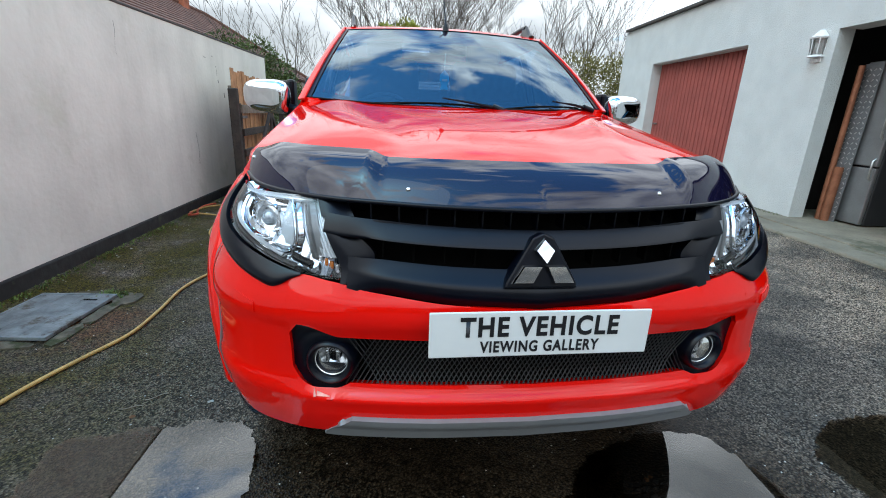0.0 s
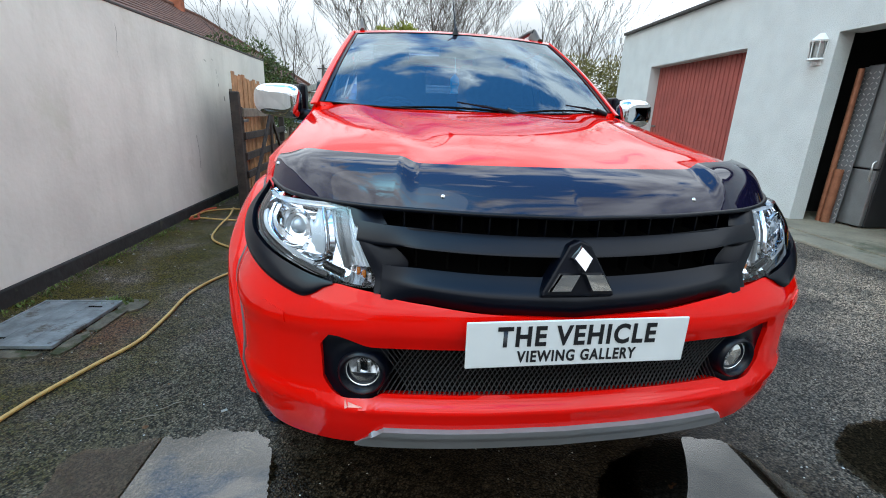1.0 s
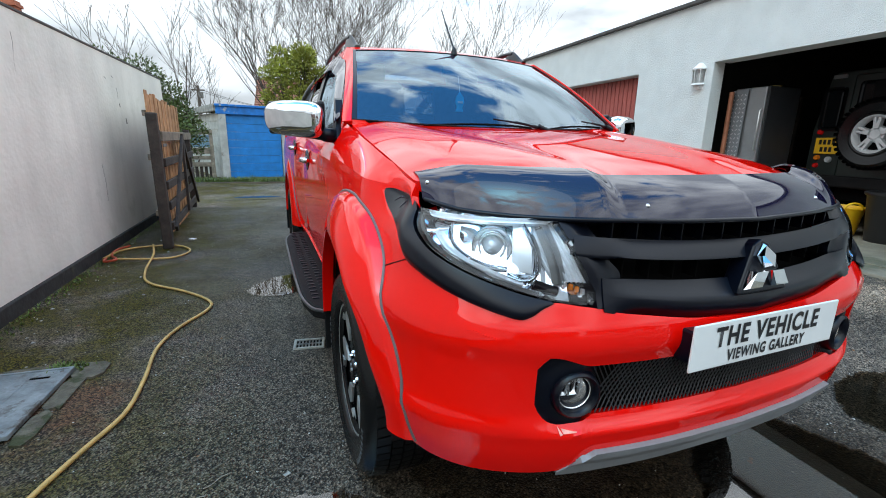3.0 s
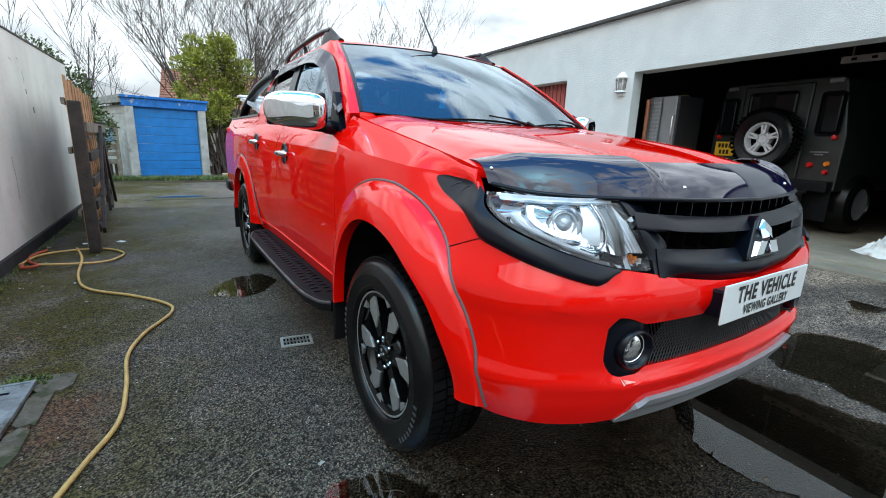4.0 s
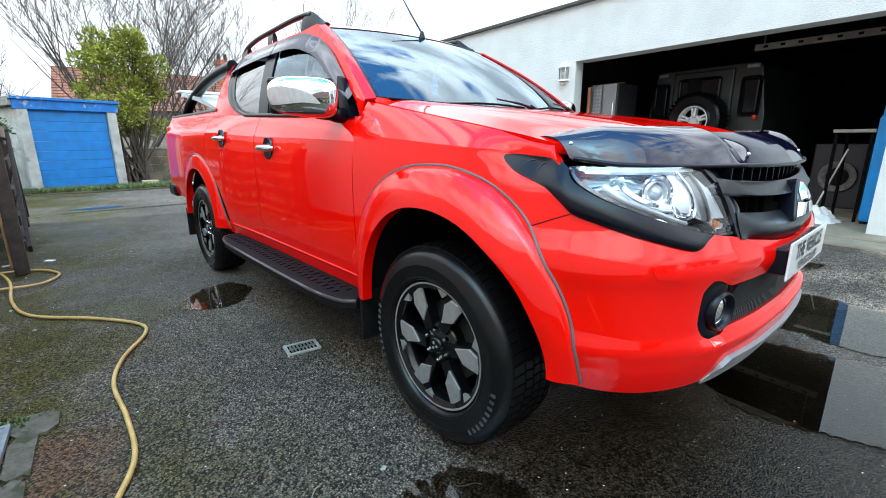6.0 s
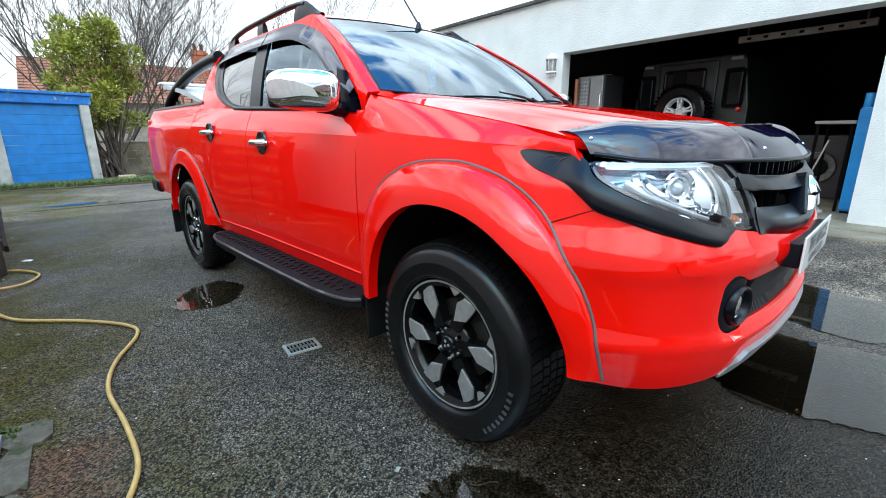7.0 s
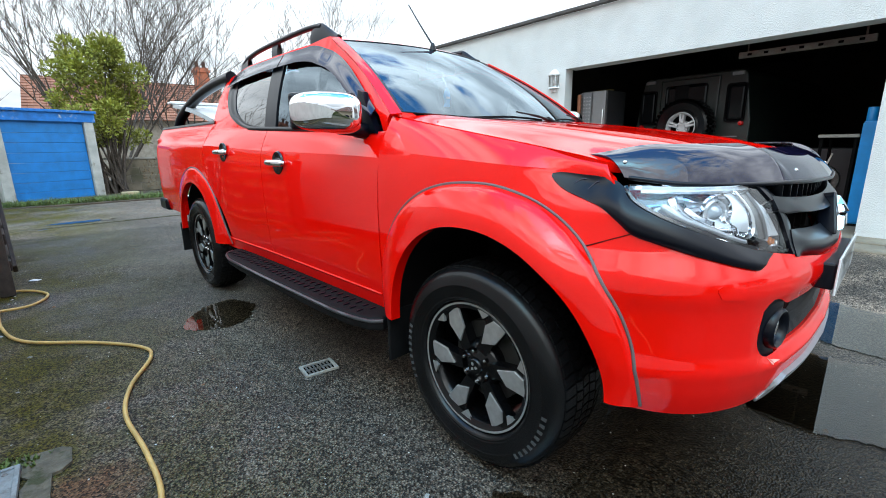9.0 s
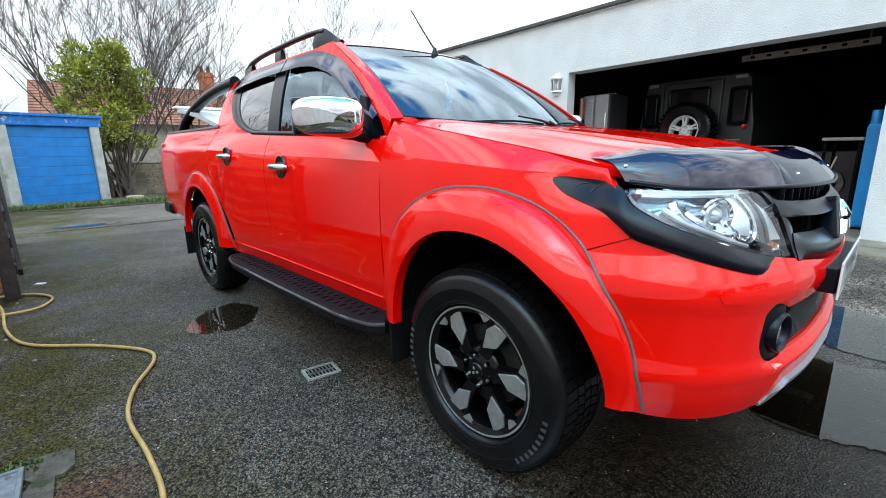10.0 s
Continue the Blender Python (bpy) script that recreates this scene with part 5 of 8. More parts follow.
# wipers
for x0, xm, x1 in ((0.165, -0.10, -0.43), (0.66, 0.46, 0.16)):
    def on_glass(x, v, lift):
        return ws(x / 0.758, v) + Vector((0, -0.010 - lift, 0.002 + lift))
    arm = tube_part("wiper", spline_pts([on_glass(x0, 0.000, 0.0), on_glass(x0 + (xm - x0) * 0.45, 0.020, 0.012), on_glass(xm, 0.062, 0.010)], 4), [0.009] * 3 + [0.006] * 3 + [0.004] * 3, BLACK_SATIN, truck, 6, "black wiper arm and blade")
    tube_part("wiper_blade", [on_glass(x0 + (x1 - x0) * t, 0.014 + 0.034 * math.sin(math.pi * min(1, t)) - 0.014 * t, -0.004) for t in steps(0.10, 1.0, 12)], 0.0036, BLACK_ROUGH, arm, 6)
    tube_part("wiper_pivot", [on_glass(x0 + 0.02, -0.02, 0.0), on_glass(x0 - 0.03, 0.008, 0.006)], 0.014, BLACK_SATIN, arm, 8)

# door mirrors
def mirror_unit(mir):
    sg = -1 if mir else 1
    verts, faces = [], []
    n, k = 36, 20
    for i in range(k + 1):
        ph = -math.pi / 2 + math.pi * i / k
        for j in range(n):
            th = 2 * math.pi * j / n
            cx, cz, cy = math.cos(th) * math.cos(ph), math.sin(th) * math.cos(ph), math.sin(ph)
            e = 0.55
            q = lambda v, e=e: math.copysign(abs(v) ** e, v)
            x, z, y = 0.127 * q(cx), 0.081 * q(cz), 0.088 * (-abs(cy) ** 0.85 if cy < 0 else cy * 0.45)
            z -= 0.016 * (x / 0.14) if z < 0 else 0.006 * (x / 0.14) ** 2
            y += 0.058 * (-x / 0.142)
            verts.append((sg * (x - 0.962), y + 1.622, z + 1.280))
    for i in range(k):
        for j in range(n):
            f = (i * n + j, i * n + (j + 1) % n, (i + 1) * n + (j + 1) % n, (i + 1) * n + j)
            faces.append(f if not mir else tuple(reversed(f)))
    m = part("door_mirror", mesh_of("door_mirror", verts, faces, 60), CHROME, truck, "large chrome door mirror with black arm")
    arm = [(sg * -0.775, 1.60, 1.205), (sg * -0.83, 1.595, 1.212), (sg * -0.90, 1.625, 1.222)]
    part("mirror_arm", mesh_of("mirror_arm", *tube(spline_pts(arm, 5), [0.034] * 6 + [0.030] * 5, 10), 60), BLACK_SATIN, m)
    box("mirror_back", 0.035, 0.10, 0.155, (sg * -0.842, 1.640, 1.288), BLACK_SATIN, m, 0.015)
    part("mirror_shell", box_bm(0.246, 0.03, 0.148, (0, 0, 0), 0.014), BLACK_SATIN, m, "", pose(sg * -0.957, 1.668, 1.285, 0, 0, sg * -22))
    tube_part("mirror_signal", [Vector((sg * (-1.060 + 0.140 * t), 1.552 + 0.058 * (1 - t) - 0.002, 1.278 - 0.004 * t)) for t in steps(0, 1, 8)], 0.0055, WHITE_PLAIN, m, 6, "slim indicator strip")
    sail = bmesh.new()
    pts = [(1.515, 1.195), (1.67, 1.205), (1.665, 1.385), (1.635, 1.375)]
    a = [sail.verts.new((sg * -(0.775 - 0.10 * (z - 1.2)) - sg * 0.012, y, z)) for y, z in pts]
    b = [sail.verts.new((sg * -(0.775 - 0.10 * (z - 1.2)) + sg * 0.02, y, z)) for y, z in pts]
    sail.faces.new(a)
    for i in range(4):
        sail.faces.new((a[i], a[(i + 1) % 4], b[(i + 1) % 4], b[i]))
    bmesh.ops.recalc_face_normals(sail, faces=sail.faces[:])
    part("mirror_sail", sail, BLACK_SATIN, m)


for m in (False, True):
    mirror_unit(m)

# door handles
for mir, doors in ((False, (front_doors[0], rear_doors[0])), (True, (front_doors[1], rear_doors[1]))):
    for (y, z), door in zip(((2.385, 1.056), (3.205, 1.112)), doors):
        sx = side_x(y, z)
        sg = 1 if mir else -1
        cup = part("handle_cup", mesh_of("handle_cup", *lathe([(0.0, 0.0), (0.026, 0.001), (0.042, 0.004), (0.054, 0.005), (0.059, -0.004)], 28), 50), RIM_BLACK, door, "glossy black and chrome handle cup", Matrix.Translation((sg * (sx + 0.003), y, z)) @ pose(0, 0, 0, 0, 90 * sg, 0) @ Matrix.Scale(1.14, 4))
        pts = [Vector((sg * (sx + d), y + t * 0.098, z + 0.002)) for t, d in ((-1, 0.010), (-0.8, 0.026), (-0.3, 0.036), (0.3, 0.036), (0.8, 0.030), (1.0, 0.012))]
        hd = tube_part("door_handle", spline_pts(pts, 5), [0.012] * 3 + [0.0185] * 20 + [0.012] * 3, CHROME, door, 10, "chrome door handle")

# sidestep
def sidestep(mir):
    out = [(-0.80, 1.40), (-0.90, 1.37), (-0.945, 1.42), (-0.975, 1.56), (-0.985, 1.80), (-0.985, 2.80), (-0.97, 3.02), (-0.93, 3.15), (-0.87, 3.20), (-0.80, 3.18)]
    z1, z0 = 0.432, 0.372
    bm = bmesh.new()
    ring = [(-x if mir else x, y) for x, y in out]
    a = [bm.verts.new((x, y, z1)) for x, y in ring]
    f = bm.faces.new(a)
    r = bmesh.ops.extrude_face_region(bm, geom=[f])
    for v in r["geom"]:
        if isinstance(v, bmesh.types.BMVert):
            v.co.z = z0
    bmesh.ops.recalc_face_normals(bm, faces=bm.faces[:])
    bmesh.ops.bevel(bm, geom=[e for e in bm.edges if abs(e.verts[0].co.z - e.verts[1].co.z) < 1e-6], offset=0.016, segments=3, affect="EDGES", profile=0.5)
    st = part("sidestep", bm, BLACK_ROUGH, truck, "black perforated sidestep board")
    edge = [Vector((x, y, z1 - 0.012)) for x, y in ring]
    tube_part("step_edge", spline_pts(edge[1:9], 5), 0.008, material("dull_step_edge", (0.09, 0.09, 0.095), rough=0.35, metal=0.5, vary=0.1), st, 6, "dull grey edge trim")
    for e in range(2):
        for i in range(30):
            y = 1.50 + 0.055 * i
            x = -0.862 - 0.055 * e
            box("step_grip", 0.034, 0.012, 0.006, ((-x if mir else x), y + 0.02 * e, z1 + 0.002), BLACK_SATIN, st, 0.002, m=None)


for m in (False, True):
    sidestep(m)


# wheels
def spoke_tile(bm, pts, x0, x1, ang):
    c, s = math.cos(ang), math.sin(ang)
    lo = [bm.verts.new((x0, r * c - t * s, r * s + t * c)) for r, t in pts]
    hi = [bm.verts.new((x1, r * c - t * s, r * s + t * c)) for r, t in pts]
    bm.faces.new(hi)
    k = len(pts)
    for i in range(k):
        bm.faces.new((lo[i], lo[(i + 1) % k], hi[(i + 1) % k], hi[i]))


def wheel_master():
    w = part("wheel", mesh_of("wheel", *lathe([(0.196, -0.006), (0.207, 0.0), (0.214, 0.006), (0.222, 0.005), (0.226, -0.006), (0.219, -0.014), (0.205, -0.03), (0.196, -0.10), (0.20, -0.20)], 72, "X"), 40), RIM_BLACK, truck, "black alloy wheel with machined faces")
    part("rim_ring", mesh_of("rim_ring", *lathe([(0.213, 0.0066), (0.216, 0.0080), (0.2195, 0.0078)], 72, "X"), 50), MACHINED, w, "thin machined rim edge")
    prof = [(0.238, -0.014), (0.244, 0.007), (0.248, 0.016), (0.252, 0.020), (0.256, 0.023), (0.262, 0.0225), (0.266, 0.025), (0.300, 0.0285), (0.304, 0.031), (0.330, 0.026), (0.345, 0.017), (0.350, 0.012), (0.360, -0.002)]
    tv, tf = lathe(prof + [(0.3645, -0.016), (0.3655, -0.11), (0.3645, -0.205), (0.34, -0.235), (0.27, -0.24), (0.219, -0.21)], 96, "X")
    ty = part("tyre", mesh_of("tyre", tv, tf, 35), RUBBER, w, "black road tyre")
    # tread blocks in five ribs
    bm = bmesh.new()
    for rib, (x0, x1, n, sk) in enumerate(((-0.006, -0.046, 66, 0.35), (-0.052, -0.086, 72, -0.25), (-0.092, -0.124, 72, 0.2), (-0.130, -0.164, 72, -0.25), (-0.170, -0.212, 66, 0.35))):
        for i in range(n):
            a0, a1 = 2 * math.pi * i / n, 2 * math.pi * (i + 0.80) / n
            vs = []
            for a, x, r in ((a0, x0, 0.3755), (a1, x0, 0.3755), (a1 + sk * 0.06, x1, 0.3755), (a0 + sk * 0.06, x1, 0.3755)):
                rr = r - (0.007 if rib in (0, 4) and x in (-0.006, -0.212) else 0.0)
                vs.append((x, rr * math.cos(a), rr * math.sin(a), a))
            top = [bm.verts.new(v[:3]) for v in vs]
            low = [bm.verts.new((v[0], 0.363 * math.cos(v[3]), 0.363 * math.sin(v[3]))) for v in vs]
            bm.faces.new(top)
            for j in range(4):
                bm.faces.new((low[j], low[(j + 1) % 4], top[(j + 1) % 4], top[j]))
    bmesh.ops.recalc_face_normals(bm, faces=bm.faces[:])
    tagged(part("tread", bm, RUBBER, ty, "rows of small tread blocks"), kind="stuff")
    # maker's lettering as plain raised bars
    bm = bmesh.new()
    for base in (2.45, 5.0):
        for i in range(9):
            a = base + 0.085 * i
            spoke_tile(bm, [(0.306, -0.006), (0.324, -0.006), (0.324, 0.005), (0.306, 0.005)], 0.024, 0.0305, a)
    bmesh.ops.recalc_face_normals(bm, faces=bm.faces[:])
    tagged(part("sidewall_marks", bm, material("pale_rubber_marks", (0.05, 0.05, 0.05), rough=0.6, vary=0.2), ty, "raised pale marks on the sidewall"), kind="stuff")
    part("brake_disc", mesh_of("brake_disc", *lathe([(0.06, -0.075), (0.150, -0.075), (0.152, -0.10)], 40, "X"), 40), material("dull_brake_iron", (0.06, 0.058, 0.055), rough=0.5, metal=0.6, vary=0.2), w, "dull iron brake disc")
    part("brake_drum", mesh_of("brake_drum", *lathe([(0.0, -0.12), (0.19, -0.12), (0.195, -0.16)], 30, "X"), 40), BLACK_VOID, w)
    hub = part("hub", mesh_of("hub", *lathe([(0.0, 0.002), (0.026, 0.0015), (0.030, -0.002), (0.032, -0.012), (0.075, -0.022), (0.090, -0.040), (0.090, -0.07)], 40, "X"), 40), RIM_BLACK, w)
    bm = bmesh.new()
    for r0, ang in ((0.004, 90), (0.004, 210), (0.004, 330)):
        spoke_tile(bm, [(r0, 0.0), (0.010, -0.006), (0.018, 0.0), (0.010, 0.006)], 0.0, 0.0035, radians(ang))
    bmesh.ops.recalc_face_normals(bm, faces=bm.faces[:])
    part("hub_badge", bm, MACHINED, hub, "three small silver lozenges")
    for i in range(6):
        a = radians(60 * i + 12)
        part("wheel_nut", mesh_of("wheel_nut", *lathe([(0.0, 0.012), (0.006, 0.010), (0.009, 0.004), (0.010, -0.012)], 6, "X"), 30), CHROME, hub, "", pose(-0.012, 0.0565 * math.cos(a), 0.0565 * math.sin(a)))
    for i in range(6):
        a = radians(60 * i + 42)
        bm = bmesh.new()
        spoke_tile(bm, [(0.060, -0.020), (0.130, -0.034), (0.205, -0.052), (0.208, 0.028), (0.135, 0.020), (0.060, 0.022)], -0.052, -0.010, a)
        bmesh.ops.recalc_face_normals(bm, faces=bm.faces[:])
        sp = part("spoke", bm, RIM_BLACK, w)
        bm = bmesh.new()
        spoke_tile(bm, [(0.094, 0.008), (0.126, -0.038), (0.198, -0.056), (0.194, -0.002), (0.162, 0.019)], -0.012, -0.004, a)
        bmesh.ops.recalc_face_normals(bm, faces=bm.faces[:])
        bmesh.ops.bevel(bm, geom=bm.edges[:], offset=0.0007, segments=1, affect="EDGES")
        part("spoke_face", bm, MACHINED, sp, "machined silver spoke face")
        bm = bmesh.new()
        spoke_tile(bm, [(0.178, 0.034), (0.206, 0.018), (0.2065, 0.062), (0.198, 0.070)], -0.012, -0.001, a)
        bmesh.ops.recalc_face_normals(bm, faces=bm.faces[:])
        part("rim_tab", bm, MACHINED, w, "machined silver tab at the rim")
    # an eighteen inch rim: widen the ring, spokes and faces
    for ob in [w] + [c for c in w.children_recursive if c.name.split(".")[0] in ("rim_ring", "spoke", "spoke_face", "rim_tab")]:
        for v in ob.data.vertices:
            v.co.y *= 1.085
            v.co.z *= 1.085
    return w


wheel_one = wheel_master()
wheel_one.matrix_basis = pose(-0.862, 0.887, 0.375, 0, 0, 180) @ pose(0, 0, 0, 26, 0, 0)
for x, y, rz, spin in ((0.862, 0.887, 0, 35), (-0.862, 3.887, 180, -14), (0.862, 3.887, 0, 5)):
    wc = copy_thing(wheel_one, pose(x, y, 0.375, 0, 0, rz) @ pose(0, 0, 0, spin, 0, 0))
    wc.parent = truck

# mud flaps, rear bumper, lamps, tow bar
for sg in (-1, 1):
    box("mud_flap", 0.20, 0.015, 0.22, (sg * 0.80, 1.335, 0.36), BLACK_ROUGH, truck, 0.005)
    box("mud_flap", 0.20, 0.015, 0.26, (sg * 0.80, 4.42, 0.36), BLACK_ROUGH, truck, 0.005)
    box("valance_bracket", 0.05, 0.10, 0.10, (sg * 0.70, 0.42, 0.455), BLACK_ROUGH, truck, 0.01)
    tl = box("tail_lamp", 0.06, 0.07, 0.30, (sg * 0.800, 5.115, 1.09), TAIL_RED, truck, 0.02, "red tail lamp")
    box("rear_bumper_end", 0.20, 0.26, 0.12, (sg * 0.77, 5.10, 0.60), BLACK_SATIN, truck, 0.03)
box("rear_bumper", 1.40, 0.16, 0.12, (0, 5.20, 0.60), CHROME, truck, 0.03, "chrome rear bumper")
box("tow_bar", 0.08, 0.16, 0.08, (-0.55, 5.20, 0.47), BLACK_ROUGH, truck, 0.01)

# sports bar over the bed
bar_pts = [(-0.60, 3.60, 1.665), (-0.615, 3.95, 1.640), (-0.635, 4.28, 1.588), (-0.655, 4.58, 1.505), (-0.675, 4.76, 1.425), (-0.690, 4.86, 1.335)]
sports = tube_part("sports_bar", spline_pts(bar_pts, 8), 0.043, BLACK_SATIN, truck, 12, "black tubular sports bar over the bed")
tube_part("sports_bar_tube", spline_pts(bar_pts, 8), 0.043, BLACK_SATIN, sports, 12, "", True)
tube_part("sports_bar_tube", [(-0.60, 3.66, 1.65), (0, 3.66, 1.67), (0.60, 3.66, 1.65)], 0.038, BLACK_SATIN, sports, 12)
tube_part("sports_bar_tube", [(-0.66, 3.80, 1.36), (-0.62, 3.72, 1.50), (-0.60, 3.65, 1.63)], 0.03, BLACK_SATIN, sports, 10)
tube_part("sports_bar_tube", [(0.66, 3.80, 1.36), (0.62, 3.72, 1.50), (0.60, 3.65, 1.63)], 0.03, BLACK_SATIN, sports, 10)
patch("rear_screen", lambda k, v: Vector((0.70 * k * (1 - 0.14 * v), 3.63 - 0.08 * v, 1.22 + 0.42 * v)), steps(-1, 1, 10), const(0.0), const(1.0), 4, DARK_GLASS, truck, skirt=0.0)
box("cab_back", 1.50, 0.03, 0.45, (0, 3.60, 1.02), RED, truck, 0.01)

# raised load cover over the bed
lid = patch("load_cover", lambda k, v: Vector((0.69 * k, 3.85 + 1.12 * v, 1.365 + 0.195 * v + 0.02 * math.sin(math.pi * v))), steps(-1, 1, 10), const(0.0), const(1.0), 10, material("pale_grey_cover", (0.55, 0.57, 0.58), rough=0.25, vary=0.05, coat=0.5), truck, skirt=0.035, centre=(0, 4.4, 0.6), label="raised pale load cover over the bed")
box("cover_lip", 1.42, 0.14, 0.025, (0, 5.0, 1.572), WHITE_PLAIN, lid, 0.010)
for sg in (-1, 1):
    tube_part("cover_strut", [(sg * 0.66, 4.62, 1.34), (sg * 0.64, 4.80, 1.52)], 0.009, BLACK_SATIN, lid, 6)

# inside the cab
box("dashboard", 1.40, 0.42, 0.22, (0, 1.62, 1.13), BLACK_ROUGH, truck, 0.07, seg=4)
box("instrument_hood", 0.36, 0.24, 0.09, (0.38, 1.66, 1.255), BLACK_ROUGH, truck, 0.04, seg=4)
wheel_ring = part("steering_wheel", mesh_of("steering_wheel", *tube([Vector((0.185 * math.cos(a), 0, 0.185 * math.sin(a))) for a in [2 * math.pi * i / 32 for i in range(32)]], 0.016, 8, True), 60), BLACK_SATIN, truck, "", pose(-0.37, 1.93, 1.16, -28, 0, 0))
part("wheel_boss", box_bm(0.30, 0.05, 0.10, (0, 0.01, 0), 0.02), BLACK_SATIN, wheel_ring)


def seat(x, y):
    st = part("seat", join_bm(box_bm(0.50, 0.50, 0.16, (0, 0, 0.0), 0.05, 3)), SEAT, truck, "dark fabric car seat", pose(x, y, 0.95))
    part("seat_back", box_bm(0.50, 0.14, 0.60, (0, 0, 0.30), 0.055, 4), SEAT, st, "", pose(0, 0.24, 0.06, -14, 0, 0))
    part("headrest", box_bm(0.26, 0.10, 0.17, (0, 0, 0), 0.045, 4), SEAT, st, "", pose(0, 0.42, 0.72, -14, 0, 0))


seat(-0.37, 2.30)
seat(0.37, 2.30)
box("rear_bench", 1.30, 0.14, 0.55, (0, 3.38, 1.15), SEAT, truck, 0.05)
box("interior_mirror", 0.22, 0.03, 0.06, (0, 1.93, 1.585), BLACK_SATIN, truck, 0.012)
fr_bm = prism_bm([(-0.020, -0.052), (0.020, -0.052), (0.014, -0.030), (0.022, 0.0), (0.020, 0.028), (0.0, 0.056), (-0.020, 0.028), (-0.022, 0.0), (-0.014, -0.030)], 0.012, 0.002)
fresh = part("air_freshener", fr_bm, BLUE_CARD, truck, "blue hanging air freshener card", pose(-0.024, 1.85, 1.412, 0, 0, 8) @ Matrix.Diagonal((1.25, 1.0, 1.0, 1.0)))
box("freshener_label", 0.026, 0.002, 0.012, (0, -0.002, 0.0), WHITE_PLAIN, fresh, 0.0)
tube_part("freshener_cord", [(0, 0.006, 0.055), (0.01, 0.05, 0.15)], 0.0012, WHITE_PLAIN, fresh, 4)

# ---- yard things ----
def puddle(name, shore, seed, label, z=0.006):
    """A shallow pool inside a ragged shore given in yard axes, its surface level."""
    rng = random.Random(seed)
    turn = sum(a[0] * b[1] - b[0] * a[1] for a, b in zip(shore, shore[1:] + shore[:1]))
    ring = spline_pts([(u, v, 0) for u, v in (shore if turn > 0 else shore[::-1])], 26, closed=True)
    mu, mv = sum(p.x for p in ring) / len(ring), sum(p.y for p in ring) / len(ring)
    verts, n = [YARD @ Vector((mu, mv, z))], len(ring)
    for p in ring:
        d = Vector((p.x - mu, p.y - mv, 0)).normalized()
        p = p + d * (0.030 * noise.noise(p * 9.0 + Vector((seed, 0, 0))) + 0.018 * noise.noise(p * 31.0) + rng.uniform(-0.004, 0.004))
        verts.append(YARD @ Vector((p.x, p.y, z)))
    faces = [(0, i + 1, (i + 1) % n + 1) for i in range(n)]
    ob = part(name, mesh_of(name, verts, faces), WATER)
    return tagged(ob, label, "puddle", group="puddles in the yard", kind="structure")


puddle("water", [(-1.72, 2.26), (-1.76, 2.45), (-1.60, 2.50), (-1.41, 2.55), (-1.24, 2.57), (-1.10, 2.54), (-1.03, 2.44), (-0.99, 2.2), (-1.0, 1.9), (-1.3, 1.62), (-1.6, 1.7), (-1.78, 2.0)], 3, "dark still rain puddle before the truck")
puddle("water", [(0.38, 2.45), (0.20, 2.35), (0.07, 2.15), (0.07, 1.93), (0.14, 1.77), (0.22, 1.62), (0.42, 1.36), (0.75, 1.28), (1.0, 1.5), (0.98, 1.83), (0.93, 2.0), (0.87, 2.24), (0.81, 2.37), (0.74, 2.47), (0.58, 2.50)], 5, "dark still rain puddle by the bumper")
puddle("water", [(1.14, 2.38), (1.32, 2.54), (1.52, 2.60), (1.82, 2.58), (2.02, 2.36), (1.98, 2.05), (1.96, 1.82), (1.55, 1.70), (1.16, 1.82), (1.12, 2.05), (1.16, 2.20)], 8, "shallow brown rain puddle", z=0.008)
puddle("water", [(-1.66, 4.83), (-1.58, 5.04), (-1.46, 5.18), (-1.28, 5.24), (-1.18, 5.04), (-1.24, 4.84), (-1.34, 4.70), (-1.52, 4.70)], 12, "small rain puddle beside the truck")
puddle("water", [(-2.5, 10.82), (-2.2, 10.95), (-1.85, 10.97), (-1.6, 10.88), (-1.8, 10.77), (-2.2, 10.72)], 15, "rain puddle on the lane")
puddle("water", [(-2.8, 10.34), (-2.62, 10.42), (-2.44, 10.36), (-2.6, 10.28)], 17, "rain puddle on the lane")
puddle("water", [(2.55, 2.55), (2.75, 2.65), (2.95, 2.58), (2.85, 2.46), (2.65, 2.45)], 19, "small rain puddle beside the kerb", z=0.075)


def tube_thing(name, pts, r, mat, label, category, n=10):
    ob = part(name, mesh_of(name, *tube(pts, r, n), 60), mat)
    return tagged(ob, label, category)


def hose_path(uv, z=0.013):
    return [YARD @ Vector((u, v, ground_height(u, v) + z + dz)) for u, v, dz in uv]


main = [(-3.05, 6.10, 0.0), (-3.0, 6.42, 0.0), (-2.80, 6.58, 0.0), (-2.52, 6.58, 0.0), (-2.36, 6.34, 0.0), (-2.44, 6.06, 0.004), (-2.66, 5.99, 0.012), (-2.90, 5.99, 0.02)]
hose_a = tube_thing("garden_hose", spline_pts(hose_path(main), 10), 0.0098, HOSE, "yellow rubber garden hose looped on the asphalt", "hose")
body = [(-2.75, 6.55, 0.024), (-2.63, 6.10, 0.028), (-2.57, 5.62, 0.0), (-2.44, 5.24, 0.0), (-2.12, 4.95, 0.0), (-1.91, 4.69, 0.0), (-1.88, 4.50, 0.0), (-2.00, 4.20, 0.0), (-2.045, 3.92, 0.0), (-2.01, 3.58, 0.0), (-2.00, 3.28, 0.0), (-2.07, 3.04, 0.0), (-2.14, 2.78, 0.0), (-2.20, 2.40, 0.0), (-2.35, 1.8, 0.0), (-2.5, 1.0, 0.0)]
part("hose_length", mesh_of("hose_length", *tube(spline_pts(hose_path(body), 10), 0.0098, 10), 60), HOSE, hose_a)
